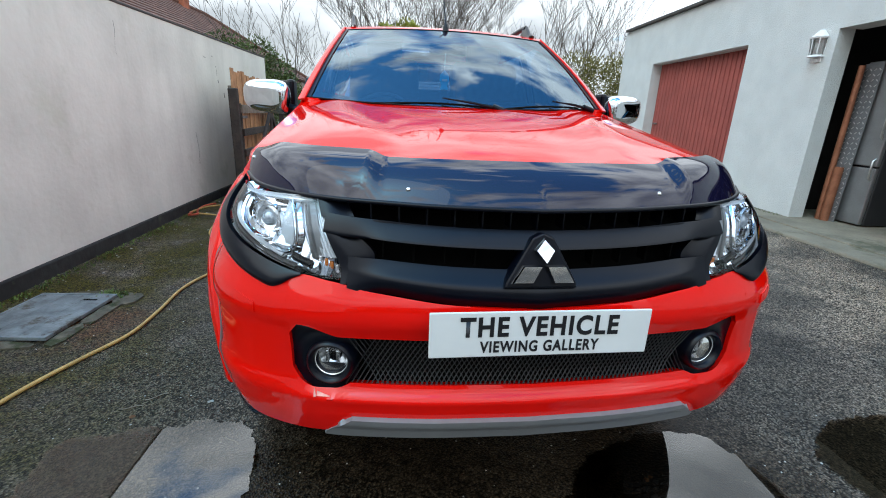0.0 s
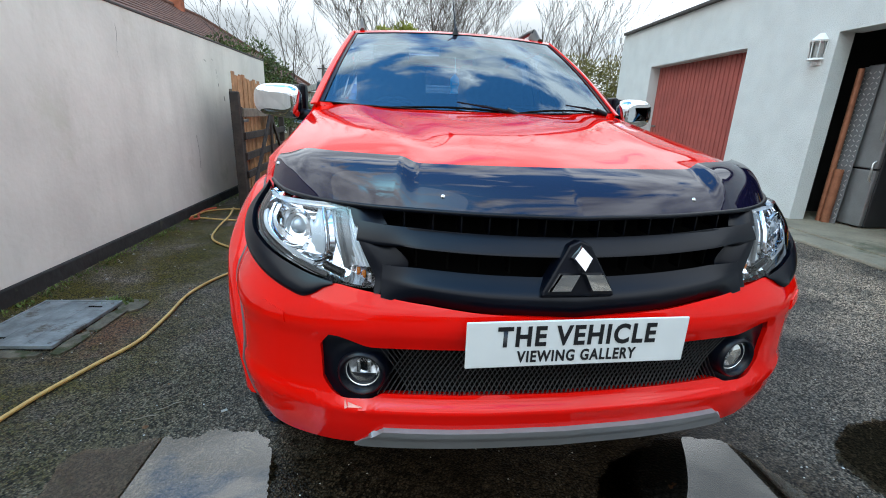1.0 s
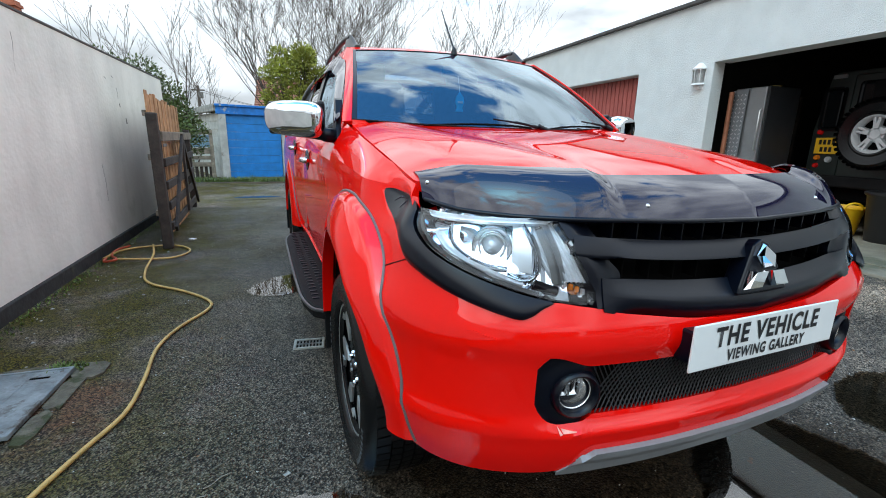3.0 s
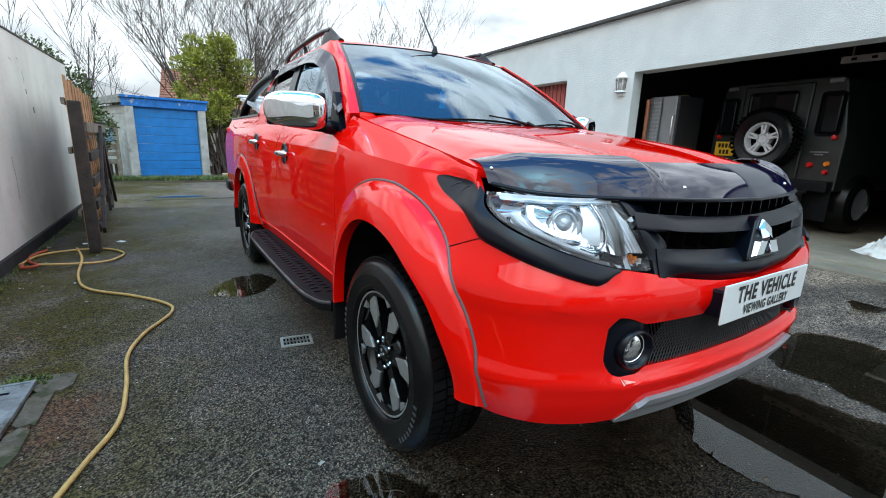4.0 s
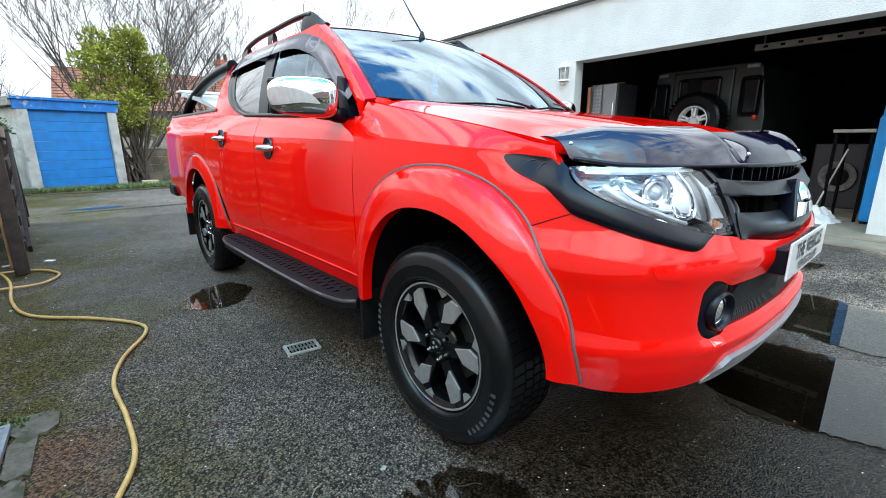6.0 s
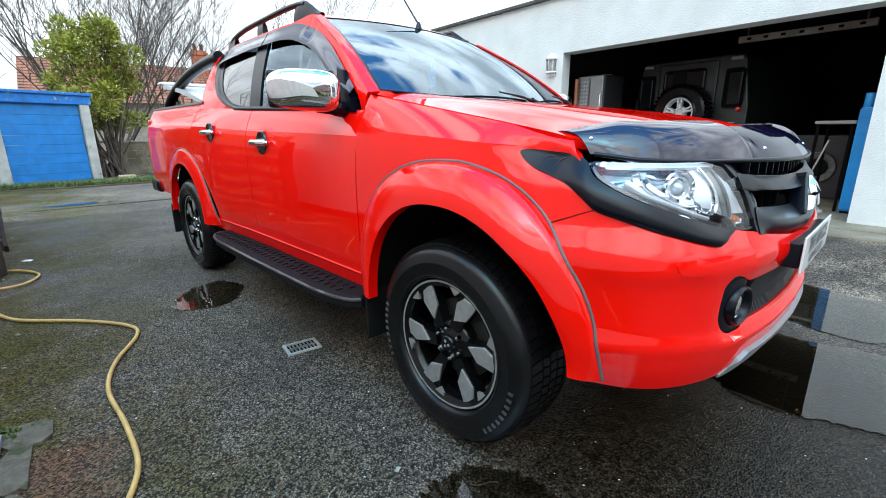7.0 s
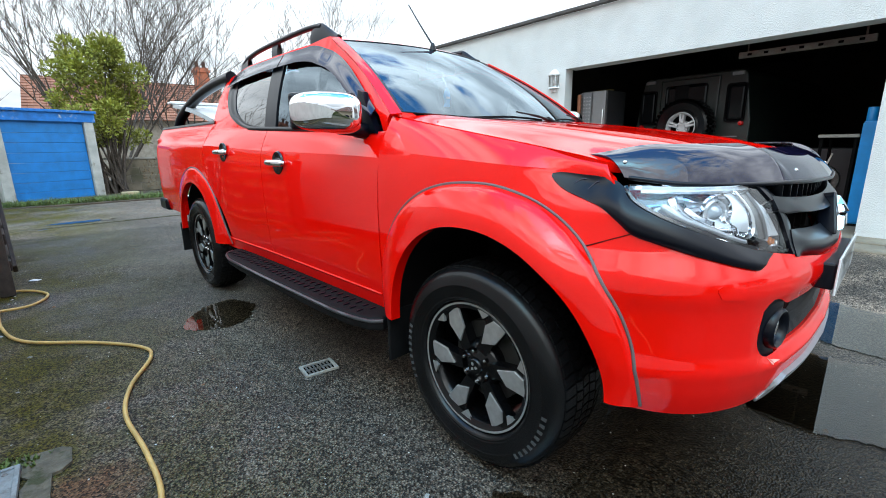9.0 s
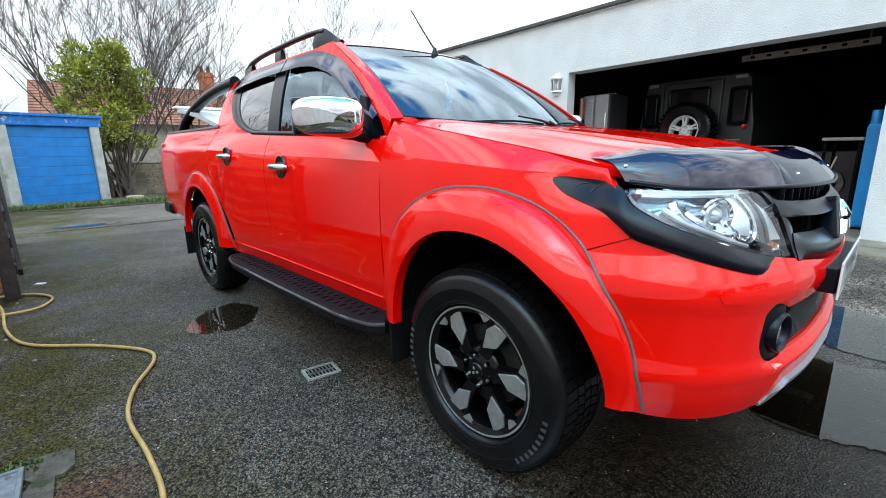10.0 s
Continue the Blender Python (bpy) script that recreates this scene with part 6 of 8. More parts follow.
tail = [(-3.03, 6.10, 0.0), (-3.00, 5.98, 0.0), (-2.90, 5.97, 0.02), (-3.02, 6.22, 0.0), (-3.05, 6.45, 0.0), (-2.99, 6.62, 0.0)]
part("hose_end", mesh_of("hose_end", *tube(spline_pts(hose_path(tail), 8), 0.012, 10), 60), HOSE_RED, hose_a, "orange-red end of the hose")

# manhole cover in a broken concrete frame
FRAME_CONCRETE = material("mossy_broken_concrete", (0.105, 0.092, 0.062), rough=0.9, vary=0.3, scale=14, bump=0.6, bump_scale=70, second=(0.04, 0.045, 0.015), second_at=0.5)
mc = thing("manhole_cover", at_yard(-2.60, 3.48, ground_height(-2.6, 3.48)), "galvanised steel manhole cover in broken concrete", "manhole cover")
box("cover_plate", 0.46, 0.58, 0.016, (0, 0, 0.014), GALV, mc, 0.003)
for x, y, sx, sy in ((-0.222, 0, 0.016, 0.58), (0.222, 0, 0.016, 0.58), (0, -0.282, 0.43, 0.016), (0, 0.282, 0.43, 0.016)):
    box("cover_edge", sx, sy, 0.006, (x, y, 0.0235), GALV, mc, 0.002)
for x in (-0.075, 0.075):
    box("cover_rib", 0.006, 0.52, 0.003, (x, 0, 0.0225), GALV, mc, 0.001)
for x, y in ((-0.19, -0.25), (0.19, -0.25), (-0.19, 0.25), (0.19, 0.25)):
    part("cover_bolt", mesh_of("cover_bolt", *lathe([(0.0, 0.004), (0.007, 0.003), (0.009, 0.0)], 10), 40), IRON, mc, "", pose(x, y, 0.022))
for x, y, w in ((-0.11, -0.20, 0.08), (0.12, 0.20, 0.08)):
    box("lifting_slot", w, 0.016, 0.003, (x, y, 0.0225), BLACK_VOID, mc, 0.001)
rng = random.Random(4)
for x, y, sx, sy in ((0.30, 0.27, 0.15, 0.16), (0.275, 0.06, 0.08, 0.28), (0.27, -0.20, 0.07, 0.24), (0.05, 0.335, 0.40, 0.07), (-0.05, -0.335, 0.50, 0.07)):
    ring = []
    for i in range(10):
        a = 2 * math.pi * (i + rng.uniform(-0.35, 0.35)) / 10
        q = rng.uniform(0.46, 0.56) / max(abs(math.cos(a)), abs(math.sin(a)))
        ring.append((x + sx * q * math.cos(a), y + sy * q * math.sin(a)))
    bm = bmesh.new()
    f = bm.faces.new([bm.verts.new((a, b, 0.005 + rng.uniform(-0.003, 0.003))) for a, b in ring])
    r = bmesh.ops.extrude_face_region(bm, geom=[f])
    for v in r["geom"]:
        if isinstance(v, bmesh.types.BMVert):
            v.co.z = -0.03
    bmesh.ops.recalc_face_normals(bm, faces=bm.faces[:])
    part("frame_piece", bm, FRAME_CONCRETE, mc, "chipped piece of the concrete frame")

# drain grate
dg = thing("drain_grate", pose(-0.93, 3.855, 0.0, 0, 0, -9), "worn iron drain grate set in the asphalt", "drain grate")
for x, y, sx, sy in ((-0.080, 0, 0.016, 0.125), (0.080, 0, 0.016, 0.125), (0, -0.056, 0.146, 0.013), (0, 0.056, 0.146, 0.013)):
    box("grate_frame", sx, sy, 0.016, (x, y, 0.003), CONCRETE_LIGHT, dg, 0.002)
for i in range(7):
    box("grate_bar", 0.009, 0.098, 0.010, (-0.057 + 0.019 * i, 0, 0.003), IRON, dg, 0.002)
box("grate_cross", 0.146, 0.010, 0.010, (0, 0, 0.004), IRON, dg, 0.002)
box("grate_pit", 0.15, 0.10, 0.004, (0, 0, 0.0008), BLACK_VOID, dg, 0.0)


def scatter(name, n, area, size, mat, label, seed, category):
    """Loose grit and leaves: small uneven lumps in one mesh."""
    rng = random.Random(seed)
    vs, fs = [], []
    for _ in range(n):
        u, v = area(rng)
        s = size * rng.uniform(0.4, 1.5)
        c = YARD @ Vector((u, v, ground_height(u, v)))
        o = len(vs)
        k = 5
        for j in range(k):
            a = 2 * math.pi * j / k + rng.uniform(-0.3, 0.3)
            vs.append(c + Vector((s * math.cos(a) * rng.uniform(0.6, 1.2), s * math.sin(a) * rng.uniform(0.6, 1.2), -0.001)))
        vs.append(c + Vector((0, 0, s * rng.uniform(0.25, 0.7))))
        fs += [(o + j, o + (j + 1) % k, o + k) for j in range(k)]
    ob = part(name, mesh_of(name, vs, fs), mat)
    return tagged(ob, label, category, kind="stuff")


scatter("grit", 2600, lambda r: (r.uniform(-3.1, 3.0), r.uniform(1.6, 9.5)), 0.0045, STONE, "pale loose grit scattered over the asphalt", 21, "grit")
scatter("pebbles", 120, lambda r: (lambda v: (wall_foot(v) + 0.05 + abs(r.gauss(0, 0.30)), v))(r.uniform(1.6, 9.4)), 0.011, STONE, "pale pebbles and rubble along the wall", 22, "pebbles")
scatter("dead_leaves", 90, lambda r: (r.uniform(-3.1, 2.5), r.uniform(1.7, 9.0)), 0.011, material("brown_dead_leaf", (0.16, 0.075, 0.03), rough=0.8, vary=0.3, island=0.5), "small brown dead leaves on the asphalt", 23, "leaves")
for i, (x, y, rz) in enumerate(((-1.42, 2.78, 10), (-1.35, 2.85, 30), (-0.95, 2.55, -40))):
    pts = [pose(x, y, 0, 0, 0, rz) @ Vector((t * 0.045, 0.006 * math.sin(3 * t), 0.004)) for t in steps(-1, 1, 5)]
    tagged(part("twig", mesh_of("twig", *tube(pts, 0.0022, 5)), WOOD_GREY), "pale dry twig on the asphalt", "twig", group="twigs on the asphalt")
paper = part("paper_scrap", box_bm(0.024, 0.015, 0.003, (0, 0, 0.002), 0.001), CONCRETE_LIGHT, m=pose(-1.113, 2.80, 0, 0, 0, 30))
tagged(paper, "small scrap of white paper on asphalt", "paper scrap", group="scraps on the asphalt")
for u, v, rz in ((-2.74, 6.92, 20), (-2.46, 6.96, -35)):
    sc = part("paper_scrap", box_bm(0.075, 0.05, 0.008, (0, 0, 0.004), 0.003), WHITE_PLAIN, m=at_yard(u, v, ground_height(u, v), rz))
    tagged(sc, "crumpled scrap of white paper on asphalt", "paper scrap", group="scraps on the asphalt")

# gate: dark posts, five bars and braces, folded back along the wall
GA, GB = Vector((-2.60, 6.52)), Vector((-2.86, 9.18))
gdir = (GB - GA).normalized()
gl = (GB - GA).length
grz = math.degrees(math.atan2(gdir.y, gdir.x))
gate = thing("wooden_gate", YARD @ pose(GA.x, GA.y, ground_height(GA.x, GA.y), 0, 0, grz), "open weathered five-bar timber gate against the wall", "gate")
box("gate_post", 0.10, 0.095, 1.40, (0, 0, 0.70), WOOD_DARK, gate, 0.012, "dark weathered post")
box("gate_stile", 0.07, 0.07, 1.15, (0.13, 0, 0.66), WOOD_DARK, gate, 0.008)
box("gate_stile", 0.08, 0.08, 1.20, (gl, 0, 0.66), WOOD_DARK, gate, 0.008)
for i, z in enumerate((1.17, 0.90, 0.66, 0.44, 0.22)):
    box("gate_bar", gl - 0.10, 0.032, 0.10 if i == 0 else 0.085, ((gl + 0.10) / 2, -0.045, z), WOOD_GREY if i == 0 else WOOD_DARK, gate, 0.006)
for x0, z0, x1, z1 in ((0.15, 0.18, gl * 0.55, 1.15), (gl * 0.98, 0.18, gl * 0.55, 1.15), (gl * 0.52, 0.2, gl * 0.56, 1.2)):
    L = math.hypot(x1 - x0, z1 - z0)
    part("gate_brace", box_bm(L, 0.03, 0.075, (0, 0, 0), 0.005), WOOD_DARK, gate, "", pose((x0 + x1) / 2, -0.075, (z0 + z1) / 2, 0, -math.degrees(math.atan2(z1 - z0, x1 - x0)), 0))
box("gate_hinge", 0.20, 0.012, 0.03, (0.12, -0.07, 1.08), IRON, gate, 0.003)

fence = thing("fence_panel", YARD @ pose(-2.690, 6.72, ground_height(-2.7, 6.7), 0, 0, 94.5), "tan close-boarded fence panel leaning on the wall", "fence panel")
rng = random.Random(6)
fence_w = material("fence_board_tan", (0.40, 0.215, 0.10), rough=0.8, vary=0.25, scale=8, bump=0.4, bump_scale=40, island=0.35)
for i in range(19):
    h = 1.60 - 0.004 * i + rng.uniform(-0.03, 0.02)
    bm = box_bm(0.098, 0.014, h, (0.05 + 0.105 * i, 0.006 * (i % 2), h / 2 + 0.02), 0.003)
    for v in bm.verts:
        if v.co.z > h:
            v.co.x += rng.uniform(-0.01, 0.01)
    part("fence_board", bm, fence_w, fence)
for z in (0.35, 0.95, 1.4):
    box("fence_rail", 2.0, 0.03, 0.06, (1.0, 0.03, z), WOOD_GREY, fence, 0.004)

# blue lock-up garage across the lane
bg = thing("lockup_garage", at_yard(-2.37, 15.25, 0.0, 20.0), "weathered blue lock-up garage with flaking white posts", "garage")
for i in range(8):
    box("door_plank", 1.46, 0.04, 0.2125, (0.0, 0.02, 0.108 + 0.216 * i), BLUE_PAINT, bg, 0.007)
for sx in (-0.84, 0.84):
    box("door_post", 0.19, 0.14, 1.80, (sx, 0.0, 0.88), WHITE_CHIPPED, bg, 0.01, "flaking white concrete post")
box("door_head", 1.50, 0.06, 0.10, (0, 0.05, 1.765), BLUE_PAINT, bg, 0.004)
box("fascia", 1.96, 0.10, 0.20, (0, -0.03, 1.86), BLUE_CHIPPED, bg, 0.008, "chipped blue fascia board")
box("fascia_cap", 2.02, 0.16, 0.06, (0, -0.04, 1.99), BLUE_CHIPPED, bg, 0.008)
for sx in (-0.88, 0.88):
    for k in range(8):
        box("wall_block", 0.10, 4.2, 0.222, (sx, 2.2, 0.11 + 0.226 * k), WHITE_CHIPPED, bg, 0.006)
box("roof_sheet", 2.06, 4.6, 0.06, (0, 2.2, 1.99), CONCRETE_LIGHT, bg, 0.01)
box("side_verge", 0.10, 4.5, 0.14, (-0.99, 2.2, 1.90), CONCRETE_LIGHT, bg, 0.01)

sf = thing("board_fence", at_yard(-4.30, 14.85, 0.0, 0), "patched timber fence with some pale blue boards", "fence")
cols = (WOOD_GREY, WOOD_GREY, material("pale_blue_board", (0.16, 0.27, 0.36), rough=0.75, vary=0.25, scale=8, bump=0.3, second=(0.25, 0.22, 0.18), second_at=0.6))
for k, (z, h, c) in enumerate(((0.42, 0.12, 0), (0.60, 0.10, 0), (0.78, 0.15, 0), (0.95, 0.15, 2), (1.12, 0.15, 2), (1.28, 0.12, 0))):
    box("fence_board", 0.80, 0.03, h, (0.42, 0.0, z), cols[c], sf, 0.005)
for k in range(7):
    box("fence_picket", 0.075, 0.02, 0.44, (0.08 + 0.115 * k, 0.03, 0.24), WOOD_DARK, sf, 0.004)
for x in (0.0, 0.84):
    box("fence_post", 0.09, 0.09, 1.35, (x, 0.03, 0.66), WOOD_GREY, sf, 0.006)
box("fence_ladder", 0.05, 0.05, 1.5, (-0.12, -0.10, 0.7), WOOD_GREY, sf, 0.005)

# low garden wall and stones beyond the lane
gw = thing("wall_garden", at_yard(1.2, 16.6, 0, -2), "low grey block garden wall behind the bush", "wall", kind="structure")
for r in range(4):
    for c in range(12):
        box("block", 0.43, 0.12, 0.205, (-2.45 + 0.44 * c + (0.22 if r % 2 else 0), 0, 0.11 + 0.215 * r), CONCRETE, gw, 0.008)
box("coping", 5.3, 0.18, 0.05, (0.05, 0, 0.885), CONCRETE_LIGHT, gw, 0.008)
st = part("stone_block", box_bm(0.36, 0.16, 0.13, (0, 0, 0.06), 0.03, 3), material("buff_stone", (0.42, 0.33, 0.20), rough=0.85, vary=0.15, bump=0.3), m=at_yard(-1.02, 14.95, 0, 8))
tagged(st, "buff stone block lying on the verge", "stone")
edge = part("kerb", box_bm(12.0, 0.035, 0.03, (0, 0, 0.0), 0.006), FRAME_CONCRETE, m=at_yard(1.2, 10.62, 0.0, 3.0))
tagged(edge, "thin pale concrete edging across the yard mouth", "kerb", kind="structure")
verge = part("verge", box_bm(18.0, 1.7, 0.06, (0, 0, 0.0), 0.02), EARTH, m=at_yard(1.5, 14.6, 0.005, 1.0))
tagged(verge, "damp earth verge along the lane", "verge", kind="structure")


def grass(name, n, area, h, seed, label):
    rng = random.Random(seed)
    vs, fs = [], []
    for _ in range(n):
        u, v, z = area(rng)
        c = YARD @ Vector((u, v, z))
        for _ in range(3):
            a, hh, w = rng.uniform(0, 6.28), h * rng.uniform(0.5, 1.3), 0.005
            d = Vector((math.cos(a), math.sin(a), 0))
            o = len(vs)
            t = d.cross(Vector((0, 0, 1))) * w
            vs += [c - t, c + t, c + d * hh * 0.25 + Vector((0, 0, hh * 0.6)) + t * 0.7, c + d * hh * 0.25 + Vector((0, 0, hh * 0.6)) - t * 0.7, c + d * hh * 0.6 + Vector((0, 0, hh))]
            fs += [(o, o + 1, o + 2, o + 3), (o + 3, o + 2, o + 4)]
    ob = part(name, mesh_of(name, vs, fs), GRASS)
    return tagged(ob, label, "grass", kind="stuff")


grass("verge_grass", 5200, lambda r: (r.uniform(-5.5, 3.5), 13.75 + abs(r.gauss(0, 0.45)), 0.02), 0.10, 31, "ragged green grass along the verge")
grass("wall_weeds", 500, lambda r: (3.96 - abs(r.gauss(0, 0.03)), r.uniform(6.1, 11.0), 0.17), 0.035, 32, "low weeds along the garage wall foot")
grass("plinth_weeds", 700, lambda r: (lambda v: (wall_foot(v) + 0.015 + abs(r.gauss(0, 0.05)), v, 0.015))(r.uniform(3.0, 9.4)), 0.016, 33, "moss and weeds along the plinth")
grass("cover_weeds", 90, lambda r: (-2.42 + r.gauss(0, 0.05), 3.80 + r.gauss(0, 0.03), 0.01), 0.022, 34, "small weeds by the manhole cover")

# ---- the garage bays ----
rd = thing("door_garage", YARD, "faded red ribbed up-and-over garage door", "garage door", kind="structure")
for i in range(24):
    v = 7.455 + 0.108 * i
    box("door_rib", 0.022, 0.094, 2.06, (GARAGE_U + 0.185, v, FLOOR_Z + 1.04), RED_DOOR, rd, 0.008)
box("door_backing", 0.02, 2.60, 2.08, (GARAGE_U + 0.215, 8.70, FLOOR_Z + 1.04), RED_DOOR, rd, 0.0)
box("door_handle", 0.03, 0.12, 0.03, (GARAGE_U + 0.160, 9.86, 1.18), IRON, rd, 0.006)
box("reveal_head", 0.20, 2.60, 0.02, (GARAGE_U + 0.13, 8.70, 2.268), WALL_WHITE, rd, 0.0)

lt = thing("wall_lantern", at_yard(GARAGE_U, 6.22, 1.93), "white half-lantern wall light on the render", "wall light")
part("lantern_back", box_bm(0.015, 0.13, 0.30, (-0.004, 0, 0.15), 0.005), WHITE_PLAIN, lt)
for h0, h1, r0, r1, nm in ((0.0, 0.035, 0.022, 0.040, "lantern_finial"), (0.055, 0.075, 0.095, 0.085, "lantern_base"), (0.245, 0.262, 0.100, 0.105, "lantern_rim"), (0.262, 0.335, 0.098, 0.030, "lantern_cap")):
    vs, fs = [], []
    k = 7
    for h, r in ((h0, r0), (h1, r1)):
        for i in range(k):
            a = math.pi / 2 + math.pi * i / (k - 1)
            vs.append((r * math.cos(a) - 0.006, r * math.sin(a), h))
    fs = [(i, i + 1, k + i + 1, k + i) for i in range(k - 1)] + [tuple(reversed(range(k))), tuple(range(k, 2 * k))]
    part(nm, mesh_of(nm, vs, fs), WHITE_PLAIN, lt)
for i in range(5):
    a = math.pi / 2 + math.pi * i / 4
    tr = [(0.082 * math.cos(a) - 0.006, 0.082 * math.sin(a), 0.072), (0.094 * math.cos(a) - 0.006, 0.094 * math.sin(a), 0.248)]
    part("lantern_bar", mesh_of("lantern_bar", *tube(tr, 0.0055, 6)), WHITE_PLAIN, lt)
part("lantern_glass", mesh_of("lantern_glass", *lathe([(0.078, 0.075), (0.090, 0.245)], 20)), GLASS, lt, "clear lantern glass", pose(-0.006, 0, 0))
part("lantern_bulb", mesh_of("lantern_bulb", *lathe([(0.0, 0.09), (0.018, 0.10), (0.026, 0.14), (0.022, 0.18), (0.0, 0.195)], 14), 60), WHITE_PLAIN, lt, "", pose(-0.03, 0, 0))

F = FLOOR_Z
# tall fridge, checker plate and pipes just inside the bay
# the fridge side's shade is put into this darker grey
SHADE_GREY = material("shaded_appliance_grey", (0.026, 0.027, 0.030), rough=0.45, vary=0.1, scale=6)
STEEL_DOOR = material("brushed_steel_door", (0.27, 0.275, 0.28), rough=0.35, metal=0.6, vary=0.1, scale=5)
fr = thing("metal_fridge", at_yard(4.76, 5.80, F, 2), "tall grey steel fridge standing in the garage", "fridge")
box("fridge_body", 0.58, 0.43, 1.74, (0.01, 0, 0.88), SHADE_GREY, fr, 0.015)
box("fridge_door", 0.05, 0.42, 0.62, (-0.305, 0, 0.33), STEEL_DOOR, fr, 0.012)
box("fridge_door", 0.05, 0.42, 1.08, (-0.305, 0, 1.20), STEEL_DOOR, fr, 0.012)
for z, L in ((0.95, 0.5), (0.52, 0.2)):
    part("fridge_handle", mesh_of("fridge_handle", *tube([(-0.335, -0.19, z), (-0.365, -0.19, z + 0.02), (-0.365, -0.19, z + L), (-0.335, -0.19, z + L + 0.02)], 0.011, 8), 60), MACHINED, fr)
cp = thing("checker_plate", at_yard(4.365, 5.90, F, 5), "leaning sheet of silver checker plate", "metal sheet")
part("plate_sheet", box_bm(0.006, 0.20, 1.72, (0, 0, 0.86), 0.001), STEEL_GREY, cp, "", pose(0, 0, 0, 0, 1.2, 0))
for i in range(30):
    for j in range(4):
        part("raised_lozenge", box_bm(0.005, 0.030, 0.010, (0, 0, 0), 0.002), MACHINED, cp, "", pose(0, 0, 0, 0, 1.2, 0) @ pose(-0.004, -0.072 + 0.048 * j, 0.06 + 0.055 * i, 45 if (i + j) % 2 else -45, 0, 0))
for i, (u, v, h, r, lean) in enumerate(((4.33, 5.975, 1.70, 0.030, 0), (4.34, 5.90, 0.62, 0.045, 0), (4.42, 5.985, 1.60, 0.02, 0))):
    ob = part("copper_pipe", mesh_of("copper_pipe", *lathe([(r * 0.86, 0.0), (r, 0.0), (r, h), (r * 0.86, h), (r * 0.86, 0.02)], 18), 40), COPPER, m=at_yard(u, v, F) @ pose(0, 0, 0, -lean, 0, 0))
    tagged(ob, "brown copper pipe leaning in the garage", "pipe", group="pipes leaning by the jamb")
# yellow darkened in the colour for the dim light of the bay
bx = box("spirit_level", 0.05, 0.34, 0.022, (0, 0, 0.011), material("dim_yellow_tool", (0.22, 0.16, 0.03), rough=0.6, vary=0.3), None, 0.004, m=at_yard(4.72, 5.80, F + 1.755, 5))
tagged(bx, "yellow tool lying on the fridge", "tool")

ALLOY = material("silver_alloy_paint", (0.55, 0.56, 0.57), rough=0.35, metal=0.2, vary=0.05)
# dark four-wheel drive, its back to the yard
ov = thing("offroad_vehicle", at_yard(5.22, 4.66, F, -3), "dark green boxy off-road vehicle seen from behind", "off-road vehicle")
VEHICLE_GLASS = material("dark_vehicle_glass", (0.004, 0.005, 0.006), rough=0.12, vary=0.1, spec=0.22)
HW = 0.83
def cab_back_outline():
    return [(-HW, 0.55), (HW, 0.55), (HW, 1.22), (HW - 0.10, 1.86), (HW - 0.16, 1.92), (-HW + 0.16, 1.92), (-HW + 0.10, 1.86), (-HW, 1.22)]
bm = prism_bm(cab_back_outline(), 3.3, 0.02)
part("vehicle_body", bm, GREEN_4X4, ov, "", pose(0, 0, 0, 0, 0, -90) )
for sgn in (-1, 1):
    box("rear_quarter_window", 0.012, 0.20, 0.46, (-0.008, sgn * 0.63, 1.48), VEHICLE_GLASS, ov, 0.03, "", None, 3)
    box("window_rubber", 0.010, 0.25, 0.52, (-0.004, sgn * 0.63, 1.48), BLACK_ROUGH, ov, 0.04)
    box("roof_light", 0.03, 0.15, 0.045, (-0.012, sgn * 0.62, 1.865), SILVER, ov, 0.006, "small bright work light")
    wh = part("vehicle_wheel", mesh_of("vehicle_wheel", *lathe([(0.0, 0.0), (0.12, 0.0), (0.20, 0.02), (0.21, 0.05), (0.24, 0.06), (0.36, 0.03), (0.385, -0.02), (0.385, -0.20), (0.33, -0.24)], 40, "Y"), 40), RUBBER, ov, "black off-road tyre", pose(0.55, sgn * 0.86 , 0.385, 0, 0, 0 if sgn > 0 else 180))
    part("wheel_rim", mesh_of("wheel_rim", *lathe([(0.0, 0.004), (0.06, 0.006), (0.12, 0.0), (0.20, 0.03)], 24, "Y"), 40), SILVER, wh)
    box("mud_flap", 0.012, 0.30, 0.50, (0.0, sgn * 0.66, 0.42), BLACK_ROUGH, ov, 0.006)
    box("flap_bracket", 0.02, 0.22, 0.02, (-0.012, sgn * 0.66, 0.60), SILVER, ov, 0.004)
box("rear_door", 0.02, 0.84, 1.22, (-0.012, 0.02, 1.26), GREEN_4X4, ov, 0.02)
box("door_window", 0.012, 0.60, 0.40, (-0.022, 0.05, 1.58), VEHICLE_GLASS, ov, 0.04, "", None, 3)
box("window_blind", 0.006, 0.20, 0.38, (-0.028, 0.12, 1.58), BLACK_ROUGH, ov, 0.002)
box("rear_bumper", 0.16, 1.60, 0.14, (-0.04, 0, 0.60), BLACK_ROUGH, ov, 0.02)
box("chassis", 3.0, 0.9, 0.20, (1.55, 0, 0.46), BLACK_VOID, ov, 0.02)
